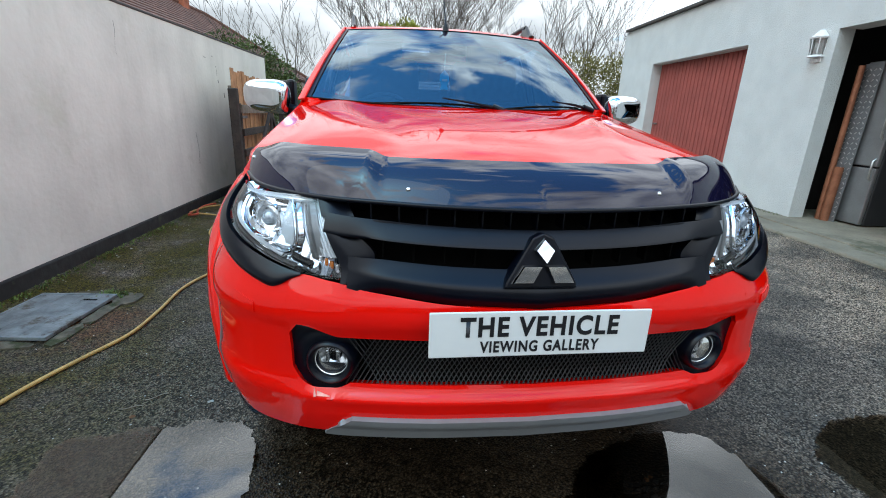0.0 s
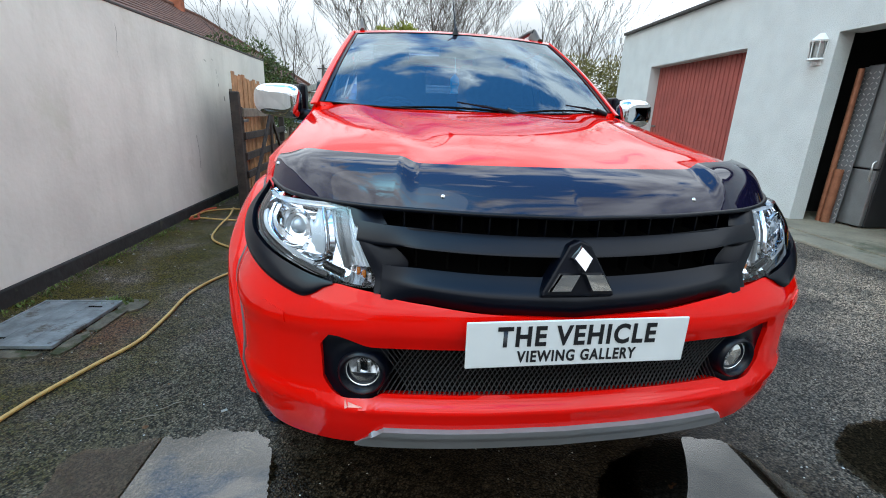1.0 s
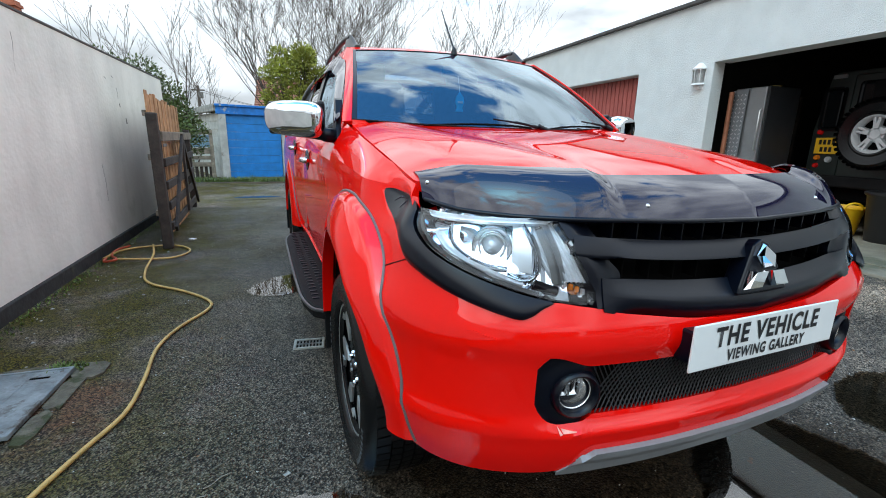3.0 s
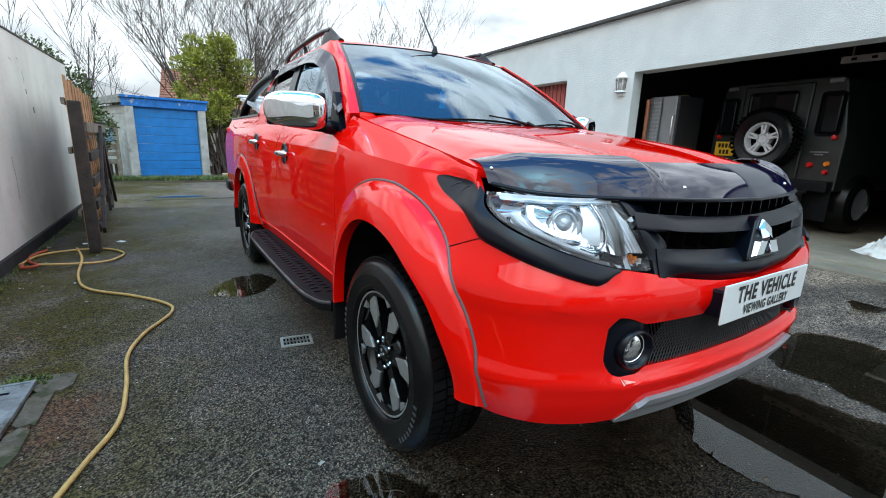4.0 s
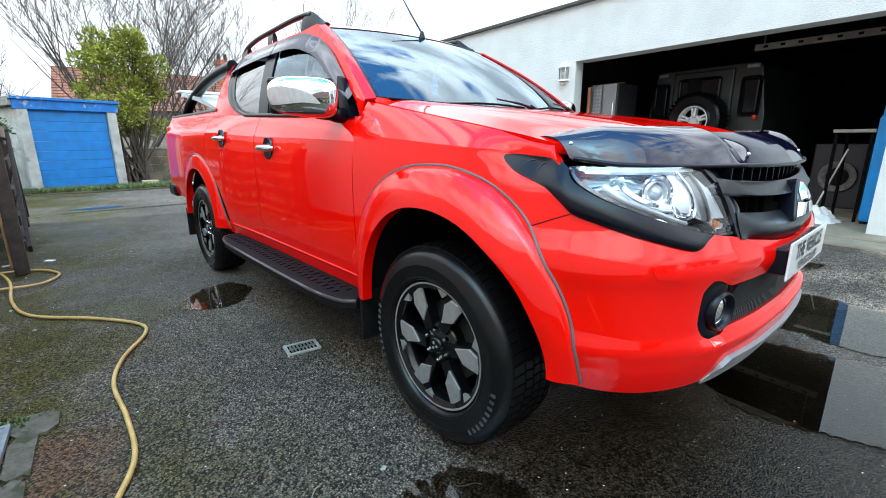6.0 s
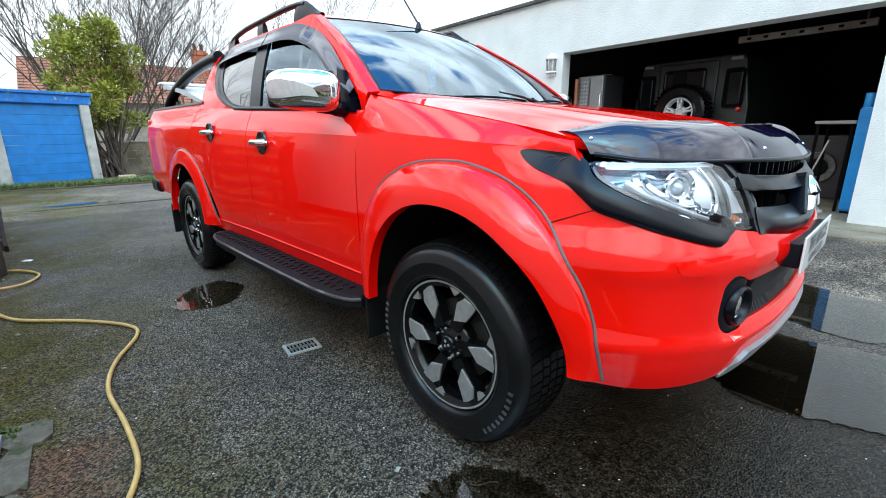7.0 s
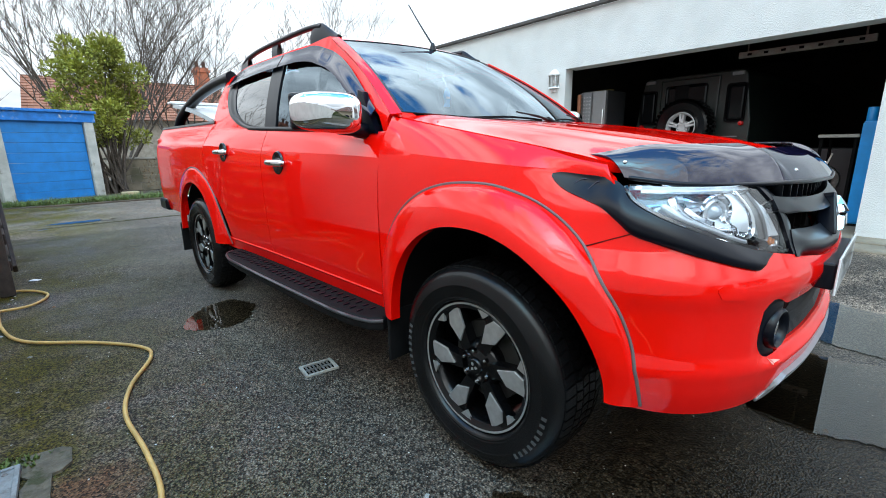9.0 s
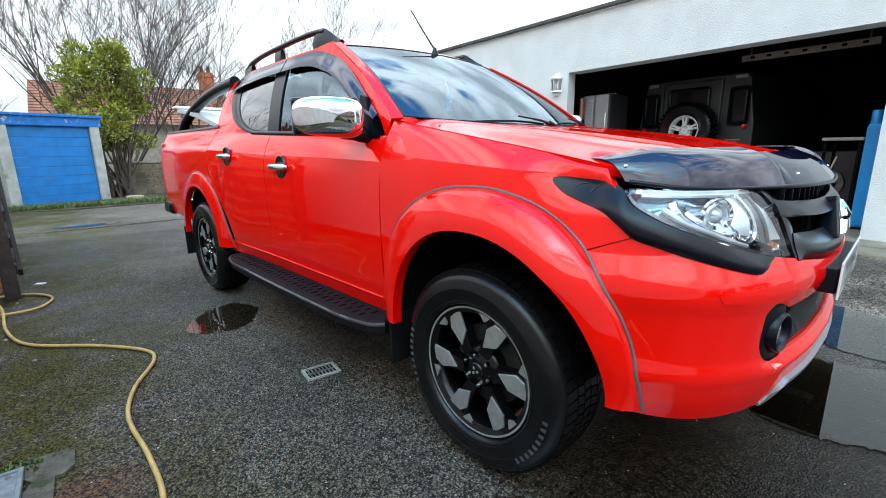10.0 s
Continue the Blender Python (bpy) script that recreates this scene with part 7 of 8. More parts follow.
for y, z, r, c in ((-0.72, 1.20, 0.032, TAIL_RED), (0.72, 1.20, 0.032, TAIL_RED), (-0.52, 0.86, 0.036, TAIL_RED), (-0.70, 0.88, 0.032, AMBER), (-0.70, 0.78, 0.030, TAIL_RED), (0.70, 0.88, 0.032, AMBER), (0.70, 0.78, 0.030, TAIL_RED), (0.56, 0.86, 0.036, ALLOY)):
    part("rear_lamp", mesh_of("rear_lamp", *lathe([(0.0, -0.035), (r * 0.8, -0.032), (r, -0.02), (r * 1.05, 0.01)], 20, "X"), 50), c, ov, "round rear lamp", pose(-0.005, y, z))
sw = part("spare_wheel", mesh_of("spare_wheel", *lathe([(0.20, -0.02), (0.215, -0.085), (0.23, -0.09), (0.25, -0.075), (0.34, -0.095), (0.375, -0.07), (0.385, -0.02), (0.385, 0.14), (0.33, 0.17)], 60, "X"), 40), RUBBER, ov, "spare wheel on the rear door", pose(-0.20, -0.03, 1.165))
bm = bmesh.new()
for i in range(40):
    for x in (-0.055, 0.03, 0.11):
        a = 2 * math.pi * (i + (0.5 if x == 0.03 else 0)) / 40
        spoke_tile(bm, [(0.375, -0.018), (0.402, -0.016), (0.402, 0.016), (0.375, 0.018)], x - 0.03, x + 0.03, a)
bmesh.ops.recalc_face_normals(bm, faces=bm.faces[:])
tagged(part("spare_tread", bm, RUBBER, sw, "chunky tread blocks"), kind="stuff")
part("spare_rim", mesh_of("spare_rim", *lathe([(0.0, -0.045), (0.05, -0.048), (0.06, -0.035), (0.085, -0.03), (0.09, 0.0), (0.10, 0.05)], 40, "X"), 40), ALLOY, sw, "silver alloy hub")
part("spare_ring", mesh_of("spare_ring", *lathe([(0.175, -0.02), (0.19, -0.07), (0.205, -0.085), (0.216, -0.08), (0.20, 0.03), (0.16, 0.06)], 48, "X"), 40), ALLOY, sw, "silver alloy rim")
part("spare_dish", mesh_of("spare_dish", *lathe([(0.0, 0.02), (0.19, 0.03)], 40, "X")), BLACK_VOID, sw)
for i in range(5):
    bm = bmesh.new()
    spoke_tile(bm, [(0.06, -0.026), (0.19, -0.040), (0.19, -0.012), (0.12, -0.004), (0.12, 0.004), (0.19, 0.012), (0.19, 0.040), (0.06, 0.026)], 0.0, -0.062, 2 * math.pi * i / 5 + 0.3)
    bmesh.ops.recalc_face_normals(bm, faces=bm.faces[:])
    bmesh.ops.bevel(bm, geom=bm.edges[:], offset=0.004, segments=1, affect="EDGES")
    part("spare_spoke", bm, ALLOY, sw)
np_ = box("registration_plate", 0.008, 0.28, 0.20, (-0.03, 0.60, 1.03), YELLOW_PLATE, ov, 0.003, "yellow plate with two rows of dark bars")
for row, n in ((0.045, 4), (-0.045, 3)):
    for i in range(n):
        box("plate_bar", 0.002, 0.034, 0.060, (-0.036, 0.60 + 0.052 * ((n - 1) / 2 - i), 1.03 + row), INK, np_, 0.0)
for i in range(2):
    box("badge_bar", 0.003, 0.20 - 0.10 * i, 0.018, (-0.024, -0.60, 1.02 - 0.03 * i), STEEL_GREY, ov, 0.001)

# yellow tub and black bin on the garage floor
def flex_tub():
    t = thing("flexible_tub", at_yard(4.93, 4.78, F), "yellow flexible plastic tub with loop handles", "tub")
    part("tub_bowl", mesh_of("tub_bowl", *lathe([(0.0, 0.0), (0.165, 0.0), (0.178, 0.012), (0.222, 0.31), (0.235, 0.325), (0.225, 0.335), (0.214, 0.31), (0.170, 0.02), (0.0, 0.012)], 48), 50), YELLOW_TUB, t)
    for s in (-1, 1):
        pts = [(s * 0.222, -0.09, 0.32), (s * 0.235, -0.07, 0.37), (s * 0.235, 0.0, 0.395), (s * 0.235, 0.07, 0.37), (s * 0.222, 0.09, 0.32)]
        part("tub_handle", mesh_of("tub_handle", *tube(spline_pts(pts, 5), 0.012, 8), 60), YELLOW_TUB, t, "", pose(0, 0, 0, 0, 0, 60))


flex_tub()
bn = thing("waste_bin", at_yard(4.92, 4.28, F), "black plastic bin with a pale band", "bin")
part("bin_body", mesh_of("bin_body", *lathe([(0.0, 0.0), (0.17, 0.0), (0.18, 0.01), (0.235, 0.50), (0.25, 0.51), (0.25, 0.535), (0.23, 0.535), (0.17, 0.03), (0.0, 0.02)], 44), 50), BIN_BLACK, bn)
part("bin_rim", mesh_of("bin_rim", *lathe([(0.248, 0.505), (0.262, 0.52), (0.262, 0.545), (0.245, 0.55), (0.23, 0.54)], 44), 50), BIN_BLACK, bn)
bag = part("carrier_bag", box_bm(0.17, 0.24, 0.30, (0, 0, 0.15), 0.05, 4), REDWHITE, m=at_yard(4.52, 5.16, F, 15))
for v in bag.data.vertices:
    if v.co.z > 0.2:
        v.co.x *= 0.75
        v.co.z += 0.03 * math.sin(40 * v.co.y)
tagged(bag, "crumpled red and white printed bag", "bag")

# tool cabinet, bench and clutter by the far pier
tc_ = thing("tool_cabinet", at_yard(4.78, 2.53, F, 0), "tall blue metal tool cabinet beside the pier", "cabinet")
box("cabinet_body", 0.30, 0.13, 1.12, (0, 0, 0.59), BLUE_CAB, tc_, 0.008)
box("cabinet_door", 0.012, 0.14, 1.08, (-0.156, 0, 0.59), BLUE_CAB, tc_, 0.004)
box("cabinet_foot", 0.26, 0.12, 0.05, (0, 0, 0.025), BLACK_ROUGH, tc_, 0.004)
for i, (dv, h, r, c, nm, lab) in enumerate(((0.03, 0.14, 0.05, BLUE_CAB, "paint_can", "blue can standing on the cabinet"), (-0.06, 0.10, 0.045, COPPER, "tin", "brown tin standing on the cabinet"))):
    ob = part(nm, mesh_of(nm, *lathe([(0.0, 0.0), (r, 0.0), (r, h), (r * 0.92, h + 0.008), (0.0, h + 0.008)], 20), 40), c, m=at_yard(4.72 + 0.05 * i, 2.53 + 0.6 * dv, F + 1.15))
    tagged(ob, lab, "can")
wb = thing("work_bench", at_yard(5.0, 2.75, F), "steel work bench against the garage wall", "bench")
box("bench_top", 0.60, 0.36, 0.035, (0, 0.05, 1.0), CONCRETE_LIGHT, wb, 0.005)
for x in (-0.26, 0.26):
    for y in (-0.1, 0.2):
        # legs coloured near black so they sink into the bay's shade
        box("bench_leg", 0.03, 0.03, 0.98, (x, y, 0.49), BLACK_VOID, wb, 0.004)
ds = part("dust_sheet", mesh_of("dust_sheet", *lathe([(0.002, 0.17), (0.03, 0.17), (0.06, 0.165), (0.09, 0.15), (0.115, 0.14), (0.14, 0.12), (0.165, 0.10), (0.185, 0.085), (0.205, 0.06), (0.225, 0.045), (0.245, 0.025), (0.265, 0.012), (0.285, 0.0)], 64), 80), SHEET, m=at_yard(4.55, 3.0, F))
for i, v in enumerate(ds.data.vertices):
    q = noise.noise(v.co * 9.0)
    v.co.x += 0.10 * q
    v.co.y += 0.08 * noise.noise(v.co * 7.0 + Vector((5, 0, 0)))
    v.co.z = max(0.001, v.co.z * (0.75 + 0.8 * abs(noise.noise(v.co * 11.0))) + 0.035 * noise.noise(v.co * 30.0) * min(1, v.co.z * 20))
tagged(ds, "crumpled white dust sheet on the floor", "dust sheet")
wm = thing("washing_machine", at_yard(6.2, 3.1, F, 0), "white washing machine at the back, coloured dark grey for shade", "washing machine")
# white casing coloured dark grey, as the back of the bay is unlit
box("machine_body", 0.58, 0.60, 0.85, (0, 0, 0.425), SHADE_GREY, wm, 0.02)
part("machine_door", mesh_of("machine_door", *lathe([(0.12, -0.02), (0.15, -0.045), (0.20, -0.04), (0.21, 0.0)], 32, "X"), 50), IRON, wm, "", pose(-0.29, 0, 0.42))
part("machine_window", mesh_of("machine_window", *lathe([(0.0, -0.03), (0.12, -0.02)], 32, "X"), 50), BLACK_ROUGH, wm, "", pose(-0.29, 0, 0.42))
br = part("broom_handle", mesh_of("broom_handle", *tube([(0, 0, 0.03), (0.30, -0.16, 0.80)], 0.009, 8), 60), material("pale_broom_stick", (0.45, 0.40, 0.36), rough=0.5), m=at_yard(4.62, 3.02, F))
tagged(br, "long handled broom leaning in the bay", "broom")
ld = thing("hanging_ladder", at_yard(5.35, 3.42, 2.30, 0), "pale perforated metal plank hung from the roof", "ladder")
box("plank", 0.06, 1.4, 0.08, (0, 0, 0), CONCRETE_LIGHT, ld, 0.006)
for i in range(7):
    box("plank_hole", 0.010, 0.05, 0.03, (-0.032, -0.57 + 0.19 * i, 0), BLACK_VOID, ld, 0.002)
for y in (-0.6, 0.6):
    box("hanger", 0.01, 0.02, 0.72, (0, y, 0.38), IRON, ld, 0.0)
rng = random.Random(9)
sh = thing("tool_shelf", at_yard(5.35, 5.95, F), "dark crowded tool shelf on the side wall", "shelf")
for z in (0.45, 0.95, 1.4):
    box("shelf_board", 0.7, 0.34, 0.03, (0, 0.2, z), WOOD_DARK, sh, 0.003)
for x in (-0.34, 0.34):
    box("shelf_upright", 0.04, 0.30, 1.7, (x, 0.2, 0.85), WOOD_DARK, sh, 0.003)
for i in range(14):
    z = (0.465, 0.965, 1.415)[i % 3]
    h = rng.uniform(0.10, 0.28)
    ob = part("storage_box", box_bm(rng.uniform(0.07, 0.14), 0.12, h, (0, 0, h / 2), 0.008), (STEEL_GREY, BIN_BLACK, COPPER, BLUE_CAB)[rng.randrange(4)], m=at_yard(5.07 + 0.13 * (i % 5), 6.06, F + z + 0.002))
    tagged(ob, "small dim storage box on the shelf", "box", group="boxes on the tool shelf")

# ---- trees, hedges, houses ----
def bare_tree(name, u, v, seed, height, stems, spread, label, depth=4, r0=0.06, z=0.0):
    """A leafless tree: limbs that fork and taper."""
    rng = random.Random(seed)
    root = thing(name, at_yard(u, v, z), label, "tree", group="bare trees beyond the yard")
    limb_v, limb_f, twig_v, twig_f = [], [], [], []

    def grow(p, d, length, r, level):
        n = 5
        pts, rad = [p], [r]
        q, dd = p.copy(), d.copy()
        for i in range(n):
            dd = (dd + Vector((rng.uniform(-1, 1), rng.uniform(-1, 1), rng.uniform(-0.3, 0.9))) * 0.06).normalized()
            q = q + dd * (length / n)
            pts.append(q.copy())
            rad.append(max(0.0035, r * (1 - 0.72 * (i + 1) / n)))
        tv, tf = tube(pts, rad, 6 if level < 2 else 4, cap=False)
        vs, fs = (limb_v, limb_f) if level < 2 else (twig_v, twig_f)
        o = len(vs)
        vs.extend(tv)
        fs.extend(tuple(i + o for i in f) for f in tf)
        if level >= depth:
            return
        k = rng.randint(4, 6) if level < 2 else rng.randint(3, 4)
        for j in range(k):
            t = rng.uniform(0.30, 0.98)
            i = min(n - 1, int(t * n))
            base = pts[i].lerp(pts[i + 1], t * n - i)
            a = rng.uniform(0, 6.28)
            side_d = Vector((math.cos(a), math.sin(a), rng.uniform(0.1, 0.9)))
            nd = (dd * 0.75 + side_d * rng.uniform(0.35, 0.75)).normalized()
            grow(base, nd, length * rng.uniform(0.40, 0.66), max(0.004, rad[i] * 0.62), level + 1)

    for s in range(stems):
        a = 2 * math.pi * s / stems + rng.uniform(-0.3, 0.3)
        lean = spread * rng.uniform(0.3, 1.0)
        grow(Vector((0.15 * math.cos(a), 0.15 * math.sin(a), -0.05)), Vector((lean * math.cos(a), lean * math.sin(a), 1)).normalized(), height * rng.uniform(0.55, 0.75), r0 * rng.uniform(0.7, 1.1), 0)
    part("trunk", mesh_of("trunk", limb_v, limb_f, 60), BARK, root)
    tagged(part("branch", mesh_of("branch", twig_v, twig_f), BARK, root), kind="stuff")
    return root


bare_tree("bare_tree", -1.1, 19.0, 11, 7.8, 12, 0.80, "leafless many-stemmed tree beyond the lane", depth=4, r0=0.046)
bare_tree("bare_tree", 0.9, 18.2, 12, 5.6, 5, 0.45, "leafless many-stemmed tree beyond the lane", depth=4, r0=0.042)
bare_tree("bare_tree", 4.6, 18.0, 13, 7.4, 5, 0.36, "thin leafless saplings beyond the truck", depth=3, r0=0.040)
bare_tree("bare_tree", 6.6, 19.5, 14, 7.0, 4, 0.36, "thin leafless saplings beyond the truck", depth=3, r0=0.036)
bare_tree("bare_tree", -3.85, 12.4, 15, 4.2, 2, 0.30, "thin leafless shrub behind the wall", depth=3, r0=0.035)
bare_tree("bare_tree", -4.6, 17.5, 16, 4.2, 2, 0.6, "thin leafless shrub behind the fence", depth=3, r0=0.035)


def leafy(name, u, v, z0, clumps, n_leaf, leaf, seed, mat, label, category, stems=6):
    """A bush: stems, and leaves gathered in uneven clumps."""
    rng = random.Random(seed)
    root = thing(name, at_yard(u, v, 0.0), label, category)
    sv, sf = [], []
    for i in range(stems):
        c = clumps[i % len(clumps)]
        pts = [Vector((rng.uniform(-0.25, 0.25), rng.uniform(-0.2, 0.2), -0.03)), Vector((c[0] * 0.4 + rng.uniform(-0.15, 0.15), c[1] * 0.4, c[2] * 0.5)), Vector((c[0], c[1], c[2]))]
        tv, tf = tube(spline_pts(pts, 5), [0.035 - 0.003 * k for k in range(11)], 5, cap=False)
        o = len(sv)
        sv.extend(tv)
        sf.extend(tuple(k + o for k in f) for f in tf)
    tagged(part("stem", mesh_of("stem", sv, sf), BARK, root), kind="stuff")
    lv, lf = [], []
    tot = sum(c[3] ** 2 for c in clumps)
    for c in clumps:
        for _ in range(int(n_leaf * c[3] ** 2 / tot)):
            d = Vector((rng.gauss(0, 1), rng.gauss(0, 1), rng.gauss(0, 0.85))).normalized()
            r = c[3] * (0.45 + 0.62 * rng.random() ** 0.6) * (1 + 0.25 * noise.noise(d * 3 + Vector((c[0], c[1], c[2]))))
            p = Vector((c[0], c[1], c[2])) + d * r
            if p.z < z0:
                continue
            ax = (d + Vector((rng.uniform(-0.8, 0.8), rng.uniform(-0.8, 0.8), rng.uniform(-0.2, 0.9)))).normalized()
            sd = ax.cross(Vector((rng.uniform(-1, 1), rng.uniform(-1, 1), rng.uniform(-1, 1)))).normalized()
            L, W = leaf * rng.uniform(0.7, 1.4), leaf * rng.uniform(0.22, 0.36)
            up = ax.cross(sd) * (W * 0.35)
            o = len(lv)
            lv += [p, p + ax * L * 0.5 + sd * W + up, p + ax * L, p + ax * L * 0.5 - sd * W + up]
            lf += [(o, o + 1, o + 2), (o, o + 2, o + 3)]
    tagged(part("crown", mesh_of("crown", lv, lf), mat, root), kind="stuff")
    return root


brng = random.Random(77)
BUSH = [(0.05, 0, 2.4, 0.42)]
for i in range(34):
    a, h = brng.uniform(0, 6.28), brng.random()
    rad = (0.35 + 0.75 * math.sin(math.pi * (0.18 + 0.72 * h))) * brng.uniform(0.45, 1.0)
    BUSH.append((rad * math.cos(a) - 0.1, 0.5 * rad * math.sin(a), 1.25 + 2.35 * h, brng.uniform(0.16, 0.36)))
leafy("evergreen_bush", -1.15, 16.3, 1.0, BUSH, 13000, 0.088, 41, LEAF, "yellow-green evergreen bush beside the blue garage", "bush", stems=26)
leafy("hedge", -3.95, 11.6, 0.2, [(0, 0, 1.3, 0.65), (0.05, 0.8, 1.4, 0.6), (-0.6, 0.2, 1.9, 0.55), (0.2, 0.3, 1.9, 0.4), (-1.1, 0, 1.7, 0.6), (0.25, 1.3, 1.2, 0.5), (-1.6, 0.2, 2.0, 0.5), (-0.2, 0.4, 2.25, 0.42), (-0.9, 0.3, 2.3, 0.45)], 15000, 0.062, 42, LEAF_DARK, "dark straggly hedge behind the wall", "hedge")
leafy("hedge", 5.1, 17.0, 0.2, [(-1.0, 0, 2.3, 0.7), (-0.2, 0, 2.6, 0.75), (0.6, 0, 2.4, 0.8), (1.4, 0.2, 2.7, 0.7), (-1.6, 0, 1.6, 0.7), (-0.6, 0, 1.4, 0.9), (0.6, 0, 1.3, 0.9), (1.6, 0, 1.5, 0.9)], 13000, 0.085, 43, material("olive_hedge_leaf", (0.17, 0.155, 0.04), rough=0.6, vary=0.4, island=0.6), "olive overgrown hedge beyond the truck", "hedge")
# unseen hedge, added to darken what the chrome mirror reflects
leafy("hedge", -3.4, -10.5, 0.0, [(-1.8, 0, 0.6, 0.6), (-0.9, 0, 0.65, 0.62), (0.0, 0.1, 0.6, 0.6), (0.9, 0, 0.7, 0.6), (1.8, 0, 0.6, 0.6), (2.6, 0.1, 0.55, 0.55)], 5200, 0.13, 47, LEAF_DARK, "low dark hedge added across the street, out of view, for mirror reflections", "hedge")
leafy("bramble", 0.6, 15.6, 0.05, [(0, 0, 0.5, 0.5), (0.7, 0.1, 0.6, 0.5), (-0.8, 0.1, 0.45, 0.45), (1.4, 0, 0.5, 0.5)], 1500, 0.05, 44, material("dry_bramble_leaf", (0.13, 0.085, 0.04), rough=0.8, vary=0.4, island=0.5), "dry brown brambles along the garden wall", "brambles", stems=14)


def tiled_slope(name, p0, across, up, na, nu, mat, parent, hip=0.0):
    """Rows of overlapping roof tiles between two edge directions, joined."""
    vs, fs = [], []
    p0, across, up = Vector(p0), Vector(across), Vector(up)
    nrm = across.cross(up).normalized()
    if nrm.z < 0:
        nrm = -nrm
    for r in range(nu):
        for c in range(int(na * (1 - hip * r / nu))):
            a0, a1 = (c + 0.02) / na, (c + 0.98) / na
            b0, b1 = r / nu, (r + 1.12) / nu
            q = [p0 + across * a0 + up * b0 + nrm * 0.035, p0 + across * a1 + up * b0 + nrm * 0.035, p0 + across * a1 + up * b1 + nrm * 0.008, p0 + across * a0 + up * b1 + nrm * 0.008]
            e = [q[0] - nrm * 0.03, q[1] - nrm * 0.03]
            o = len(vs)
            vs += q + e
            fs += [(o, o + 1, o + 2, o + 3), (o + 4, o + 5, o + 1, o)]
    ob = part(name, mesh_of(name, vs, fs), mat, parent)
    return tagged(ob, kind="stuff")


def chimney(u, v, z0, h, parent):
    ch = part("chimney", join_bm(box_bm(0.62, 0.5, h, (0, 0, h / 2), 0.01), box_bm(0.72, 0.6, 0.12, (0, 0, h - 0.16), 0.01)), BRICK, parent, "brick chimney stack", pose(u, v, z0))
    for x in (-0.15, 0.15):
        part("chimney_pot", mesh_of("chimney_pot", *lathe([(0.07, 0.0), (0.085, 0.02), (0.075, 0.28), (0.09, 0.30), (0.06, 0.30)], 14), 50), ROOF_TILE, ch, "", pose(x, 0, h))


far_roof = material("orange_clay_tile", (0.28, 0.115, 0.065), rough=0.85, vary=0.2, scale=2, bump=0.2, island=0.3)
hs = thing("house", at_yard(0.3, 25.0, 0.0, -2), "house with an orange clay tiled roof", "house")
box("house_wall", 7.1, 5.0, 2.4, (0.2, 2.6, 1.2), MORTAR, hs, 0.01)
tiled_slope("roof", (-3.45, -0.2, 2.30), (7.5, 0, 0), (0, 2.8, 1.85), 40, 15, far_roof, hs)
tiled_slope("roof", (-3.45, 5.4, 2.30), (7.5, 0, 0), (0, -2.8, 1.85), 20, 8, far_roof, hs)
gb = bmesh.new()
for x in (-3.4, 3.98):
    gb.faces.new([gb.verts.new(q) for q in ((x, 0.0, 2.3), (x, 5.2, 2.3), (x, 2.6, 4.05))])
part("gable", gb, BRICK, hs)
chimney(3.25, 2.2, 3.6, 1.35, hs)
wh = thing("outhouse", at_yard(-5.6, 27.0, 0.0, 0), "low pale rendered outhouse far behind the garages", "outhouse")
box("house_wall", 4.2, 5.0, 1.9, (0, 2.5, 0.95), WALL_WHITE, wh, 0.01)
tiled_slope("roof", (-2.3, -0.2, 1.9), (4.6, 0, 0), (0, 2.7, 0.35), 20, 12, ROOF_TILE, wh)

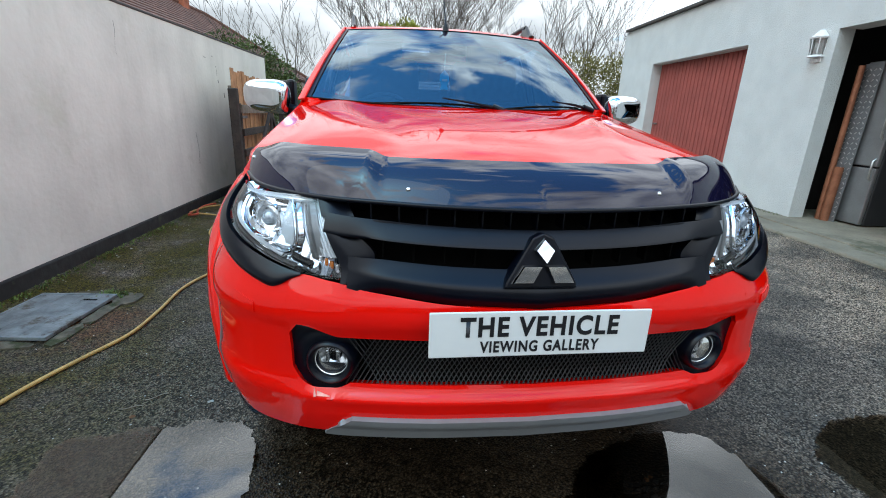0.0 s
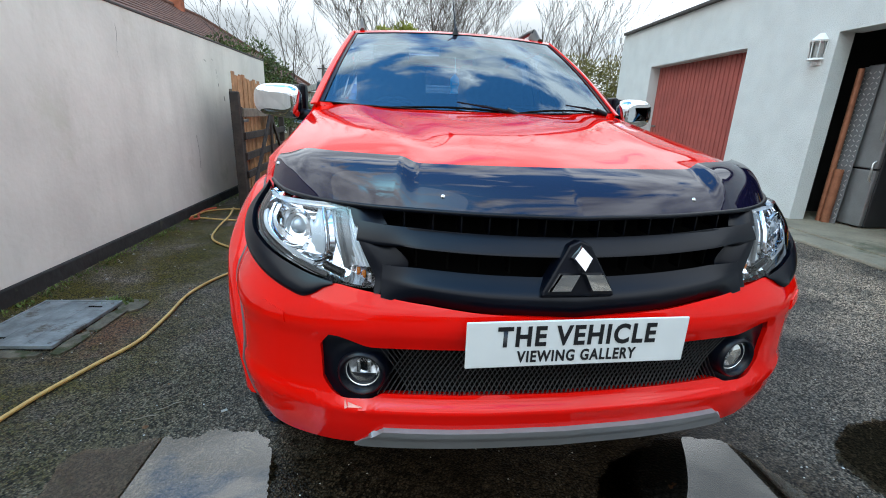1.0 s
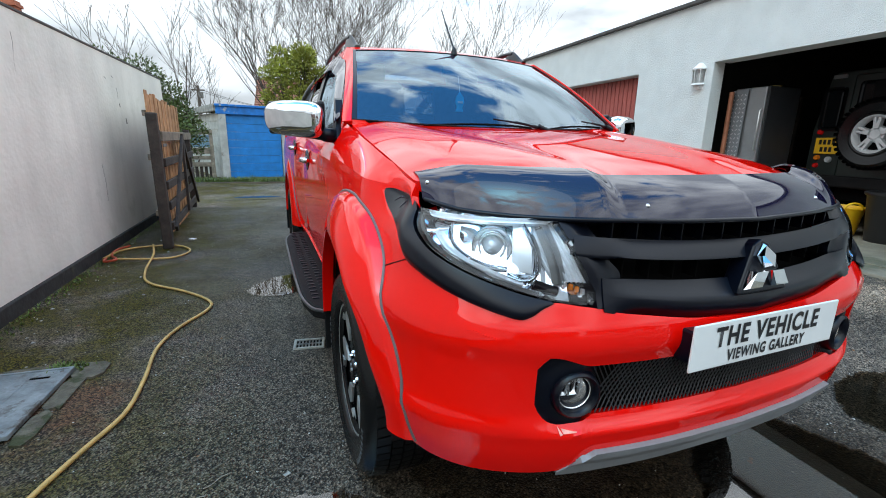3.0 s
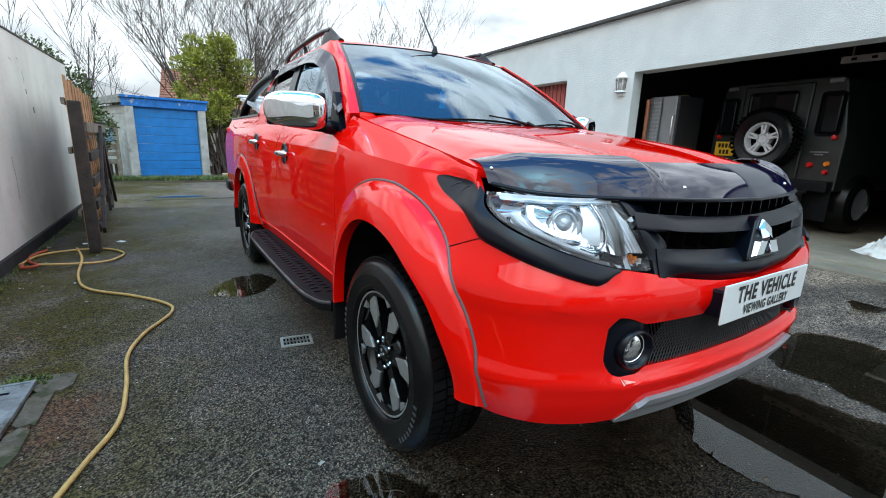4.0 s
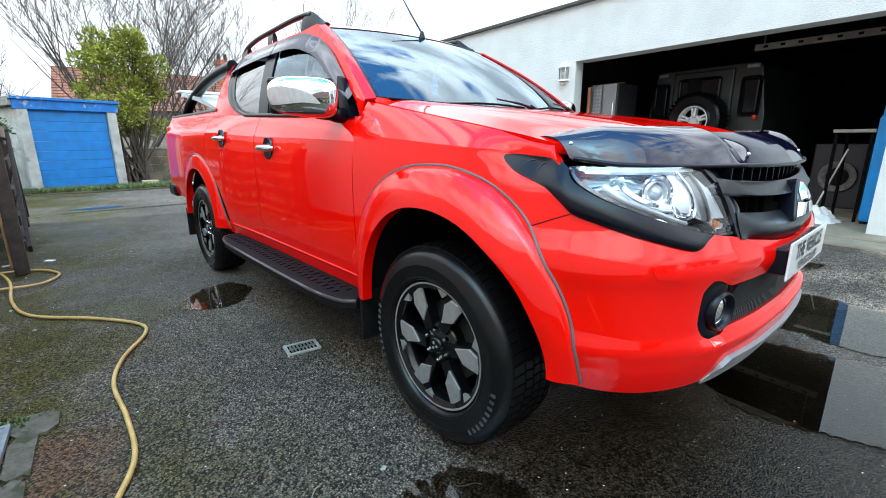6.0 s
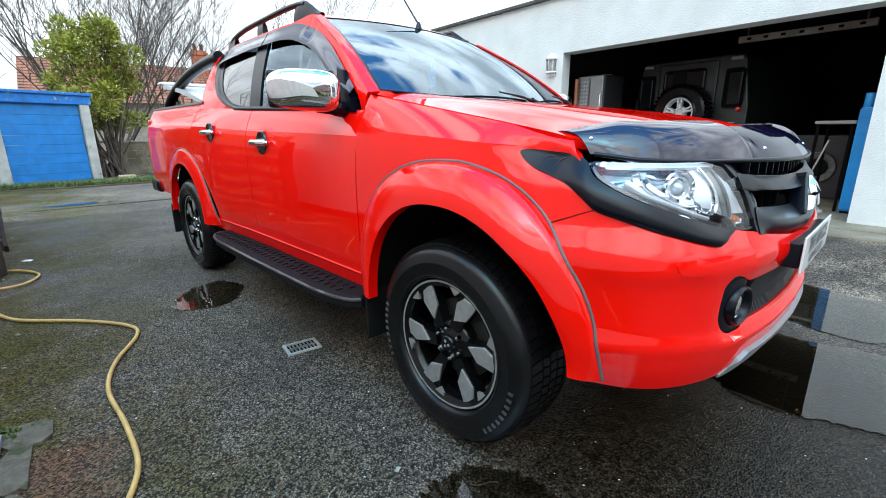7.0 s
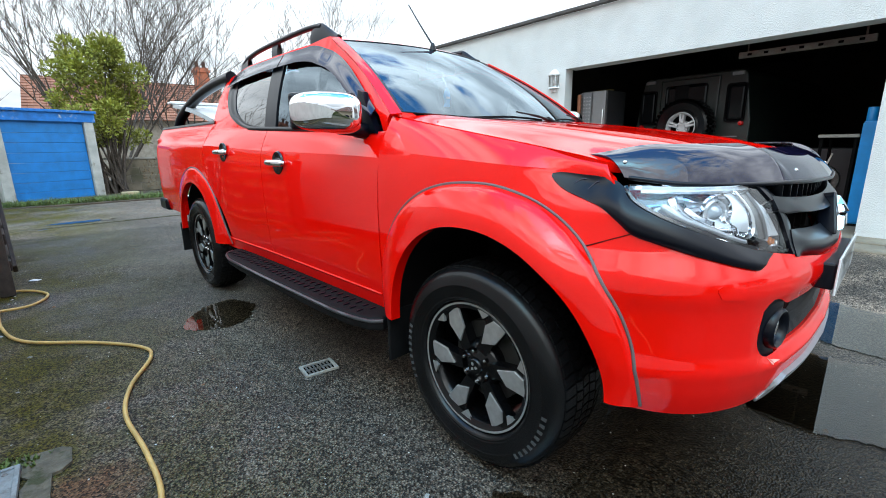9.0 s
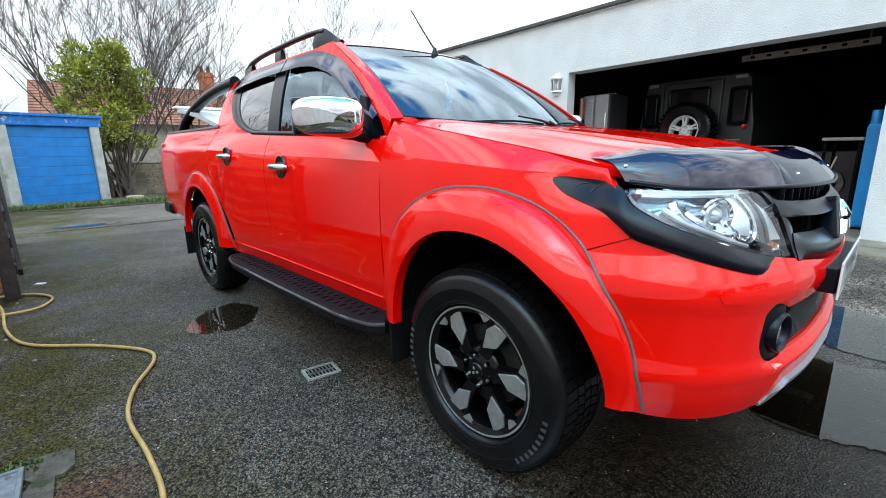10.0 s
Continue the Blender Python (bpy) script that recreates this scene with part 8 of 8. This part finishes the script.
bl = thing("bungalow", YARD, "bungalow with a brown tiled hipped roof and chimney", "house")
box("house_wall", 7.8, 21.0, 2.6, (-11.3, 19.2, 1.3), WALL_OLD, bl, 0.01)
tiled_slope("roof", (-7.0, 8.0, 2.6), (0, 22.0, 0), (-4.3, 0, 2.8), 84, 20, ROOF_TILE, bl, hip=4.0 / 22)
deck = bmesh.new()
dv = [deck.verts.new(q) for q in ((-7.05, 8.0, 2.57), (-7.05, 29.9, 2.57), (-15.6, 29.9, 2.57), (-15.6, 8.0, 2.57), (-11.3, 8.0, 5.35), (-11.3, 25.9, 5.35))]
for f in ((0, 1, 5, 4), (1, 2, 5), (2, 3, 4, 5), (3, 0, 4), (3, 2, 1, 0)):
    deck.faces.new([dv[i] for i in f])
part("roof_deck", deck, ROOF_TILE, bl)
tube_part("ridge_tile", [Vector((-11.3, 8.0, 5.44)), Vector((-11.3, 26.0, 5.44)), Vector((-7.0, 30.0, 2.66))], 0.10, ROOF_TILE, bl, 8)
chimney(-11.3, 23.6, 5.2, 0.75, bl)

# far telegraph pole with its wires
tp = thing("telegraph_pole", at_yard(-8.1, 40.0, 0.0), "distant wooden telegraph pole with wires", "telegraph pole")
part("pole", mesh_of("pole", *lathe([(0.0, 0.0), (0.14, 0.0), (0.10, 4.75), (0.0, 4.8)], 12), 60), BARK, tp)
box("cross_arm", 0.9, 0.10, 0.10, (0, 0, 4.45), BARK, tp, 0.01)
box("transformer", 0.30, 0.30, 0.45, (0.16, 0, 4.1), IRON, tp, 0.04)
for z, dz in ((4.45, -0.5), (4.3, -0.4)):
    tube_part("wire", [Vector((0.3 + 9.0 * t, 0, z - 1.2 * t + dz * math.sin(math.pi * t))) for t in steps(0, 1, 10)], 0.015, IRON, tp, 4)

CREAM = material("cream_house_render", (0.42, 0.37, 0.27), rough=0.9, vary=0.08, bump=0.3)
# houses that close the lane behind the camera
for u, v, rz, lab in ((-1.5, -14.5, 0, "cream bungalow across the street"), (9.0, -15.0, 4, "white bungalow across the street"), (-13.0, -12.0, -5, "brick house across the street")):
    hb = thing("house", at_yard(u, v, 0.0, rz), lab, "house", group="houses across the street")
    box("house_wall", 8.0, 5.0, 2.6, (0, -2.5, 1.3), CREAM if "cream" in lab else WALL_WHITE if "white" in lab else BRICK, hb, 0.01)
    tiled_slope("roof", (4.3, 0.3, 2.55), (-8.6, 0, 0), (0, -3.0, 1.9), 30, 12, ROOF_TILE, hb)
    for x in (-2.4, 0.2, 2.6):
        box("window", 1.2, 0.06, 1.1, (x, 0.01, 1.5), BLACK_GLOSS, hb, 0.02)
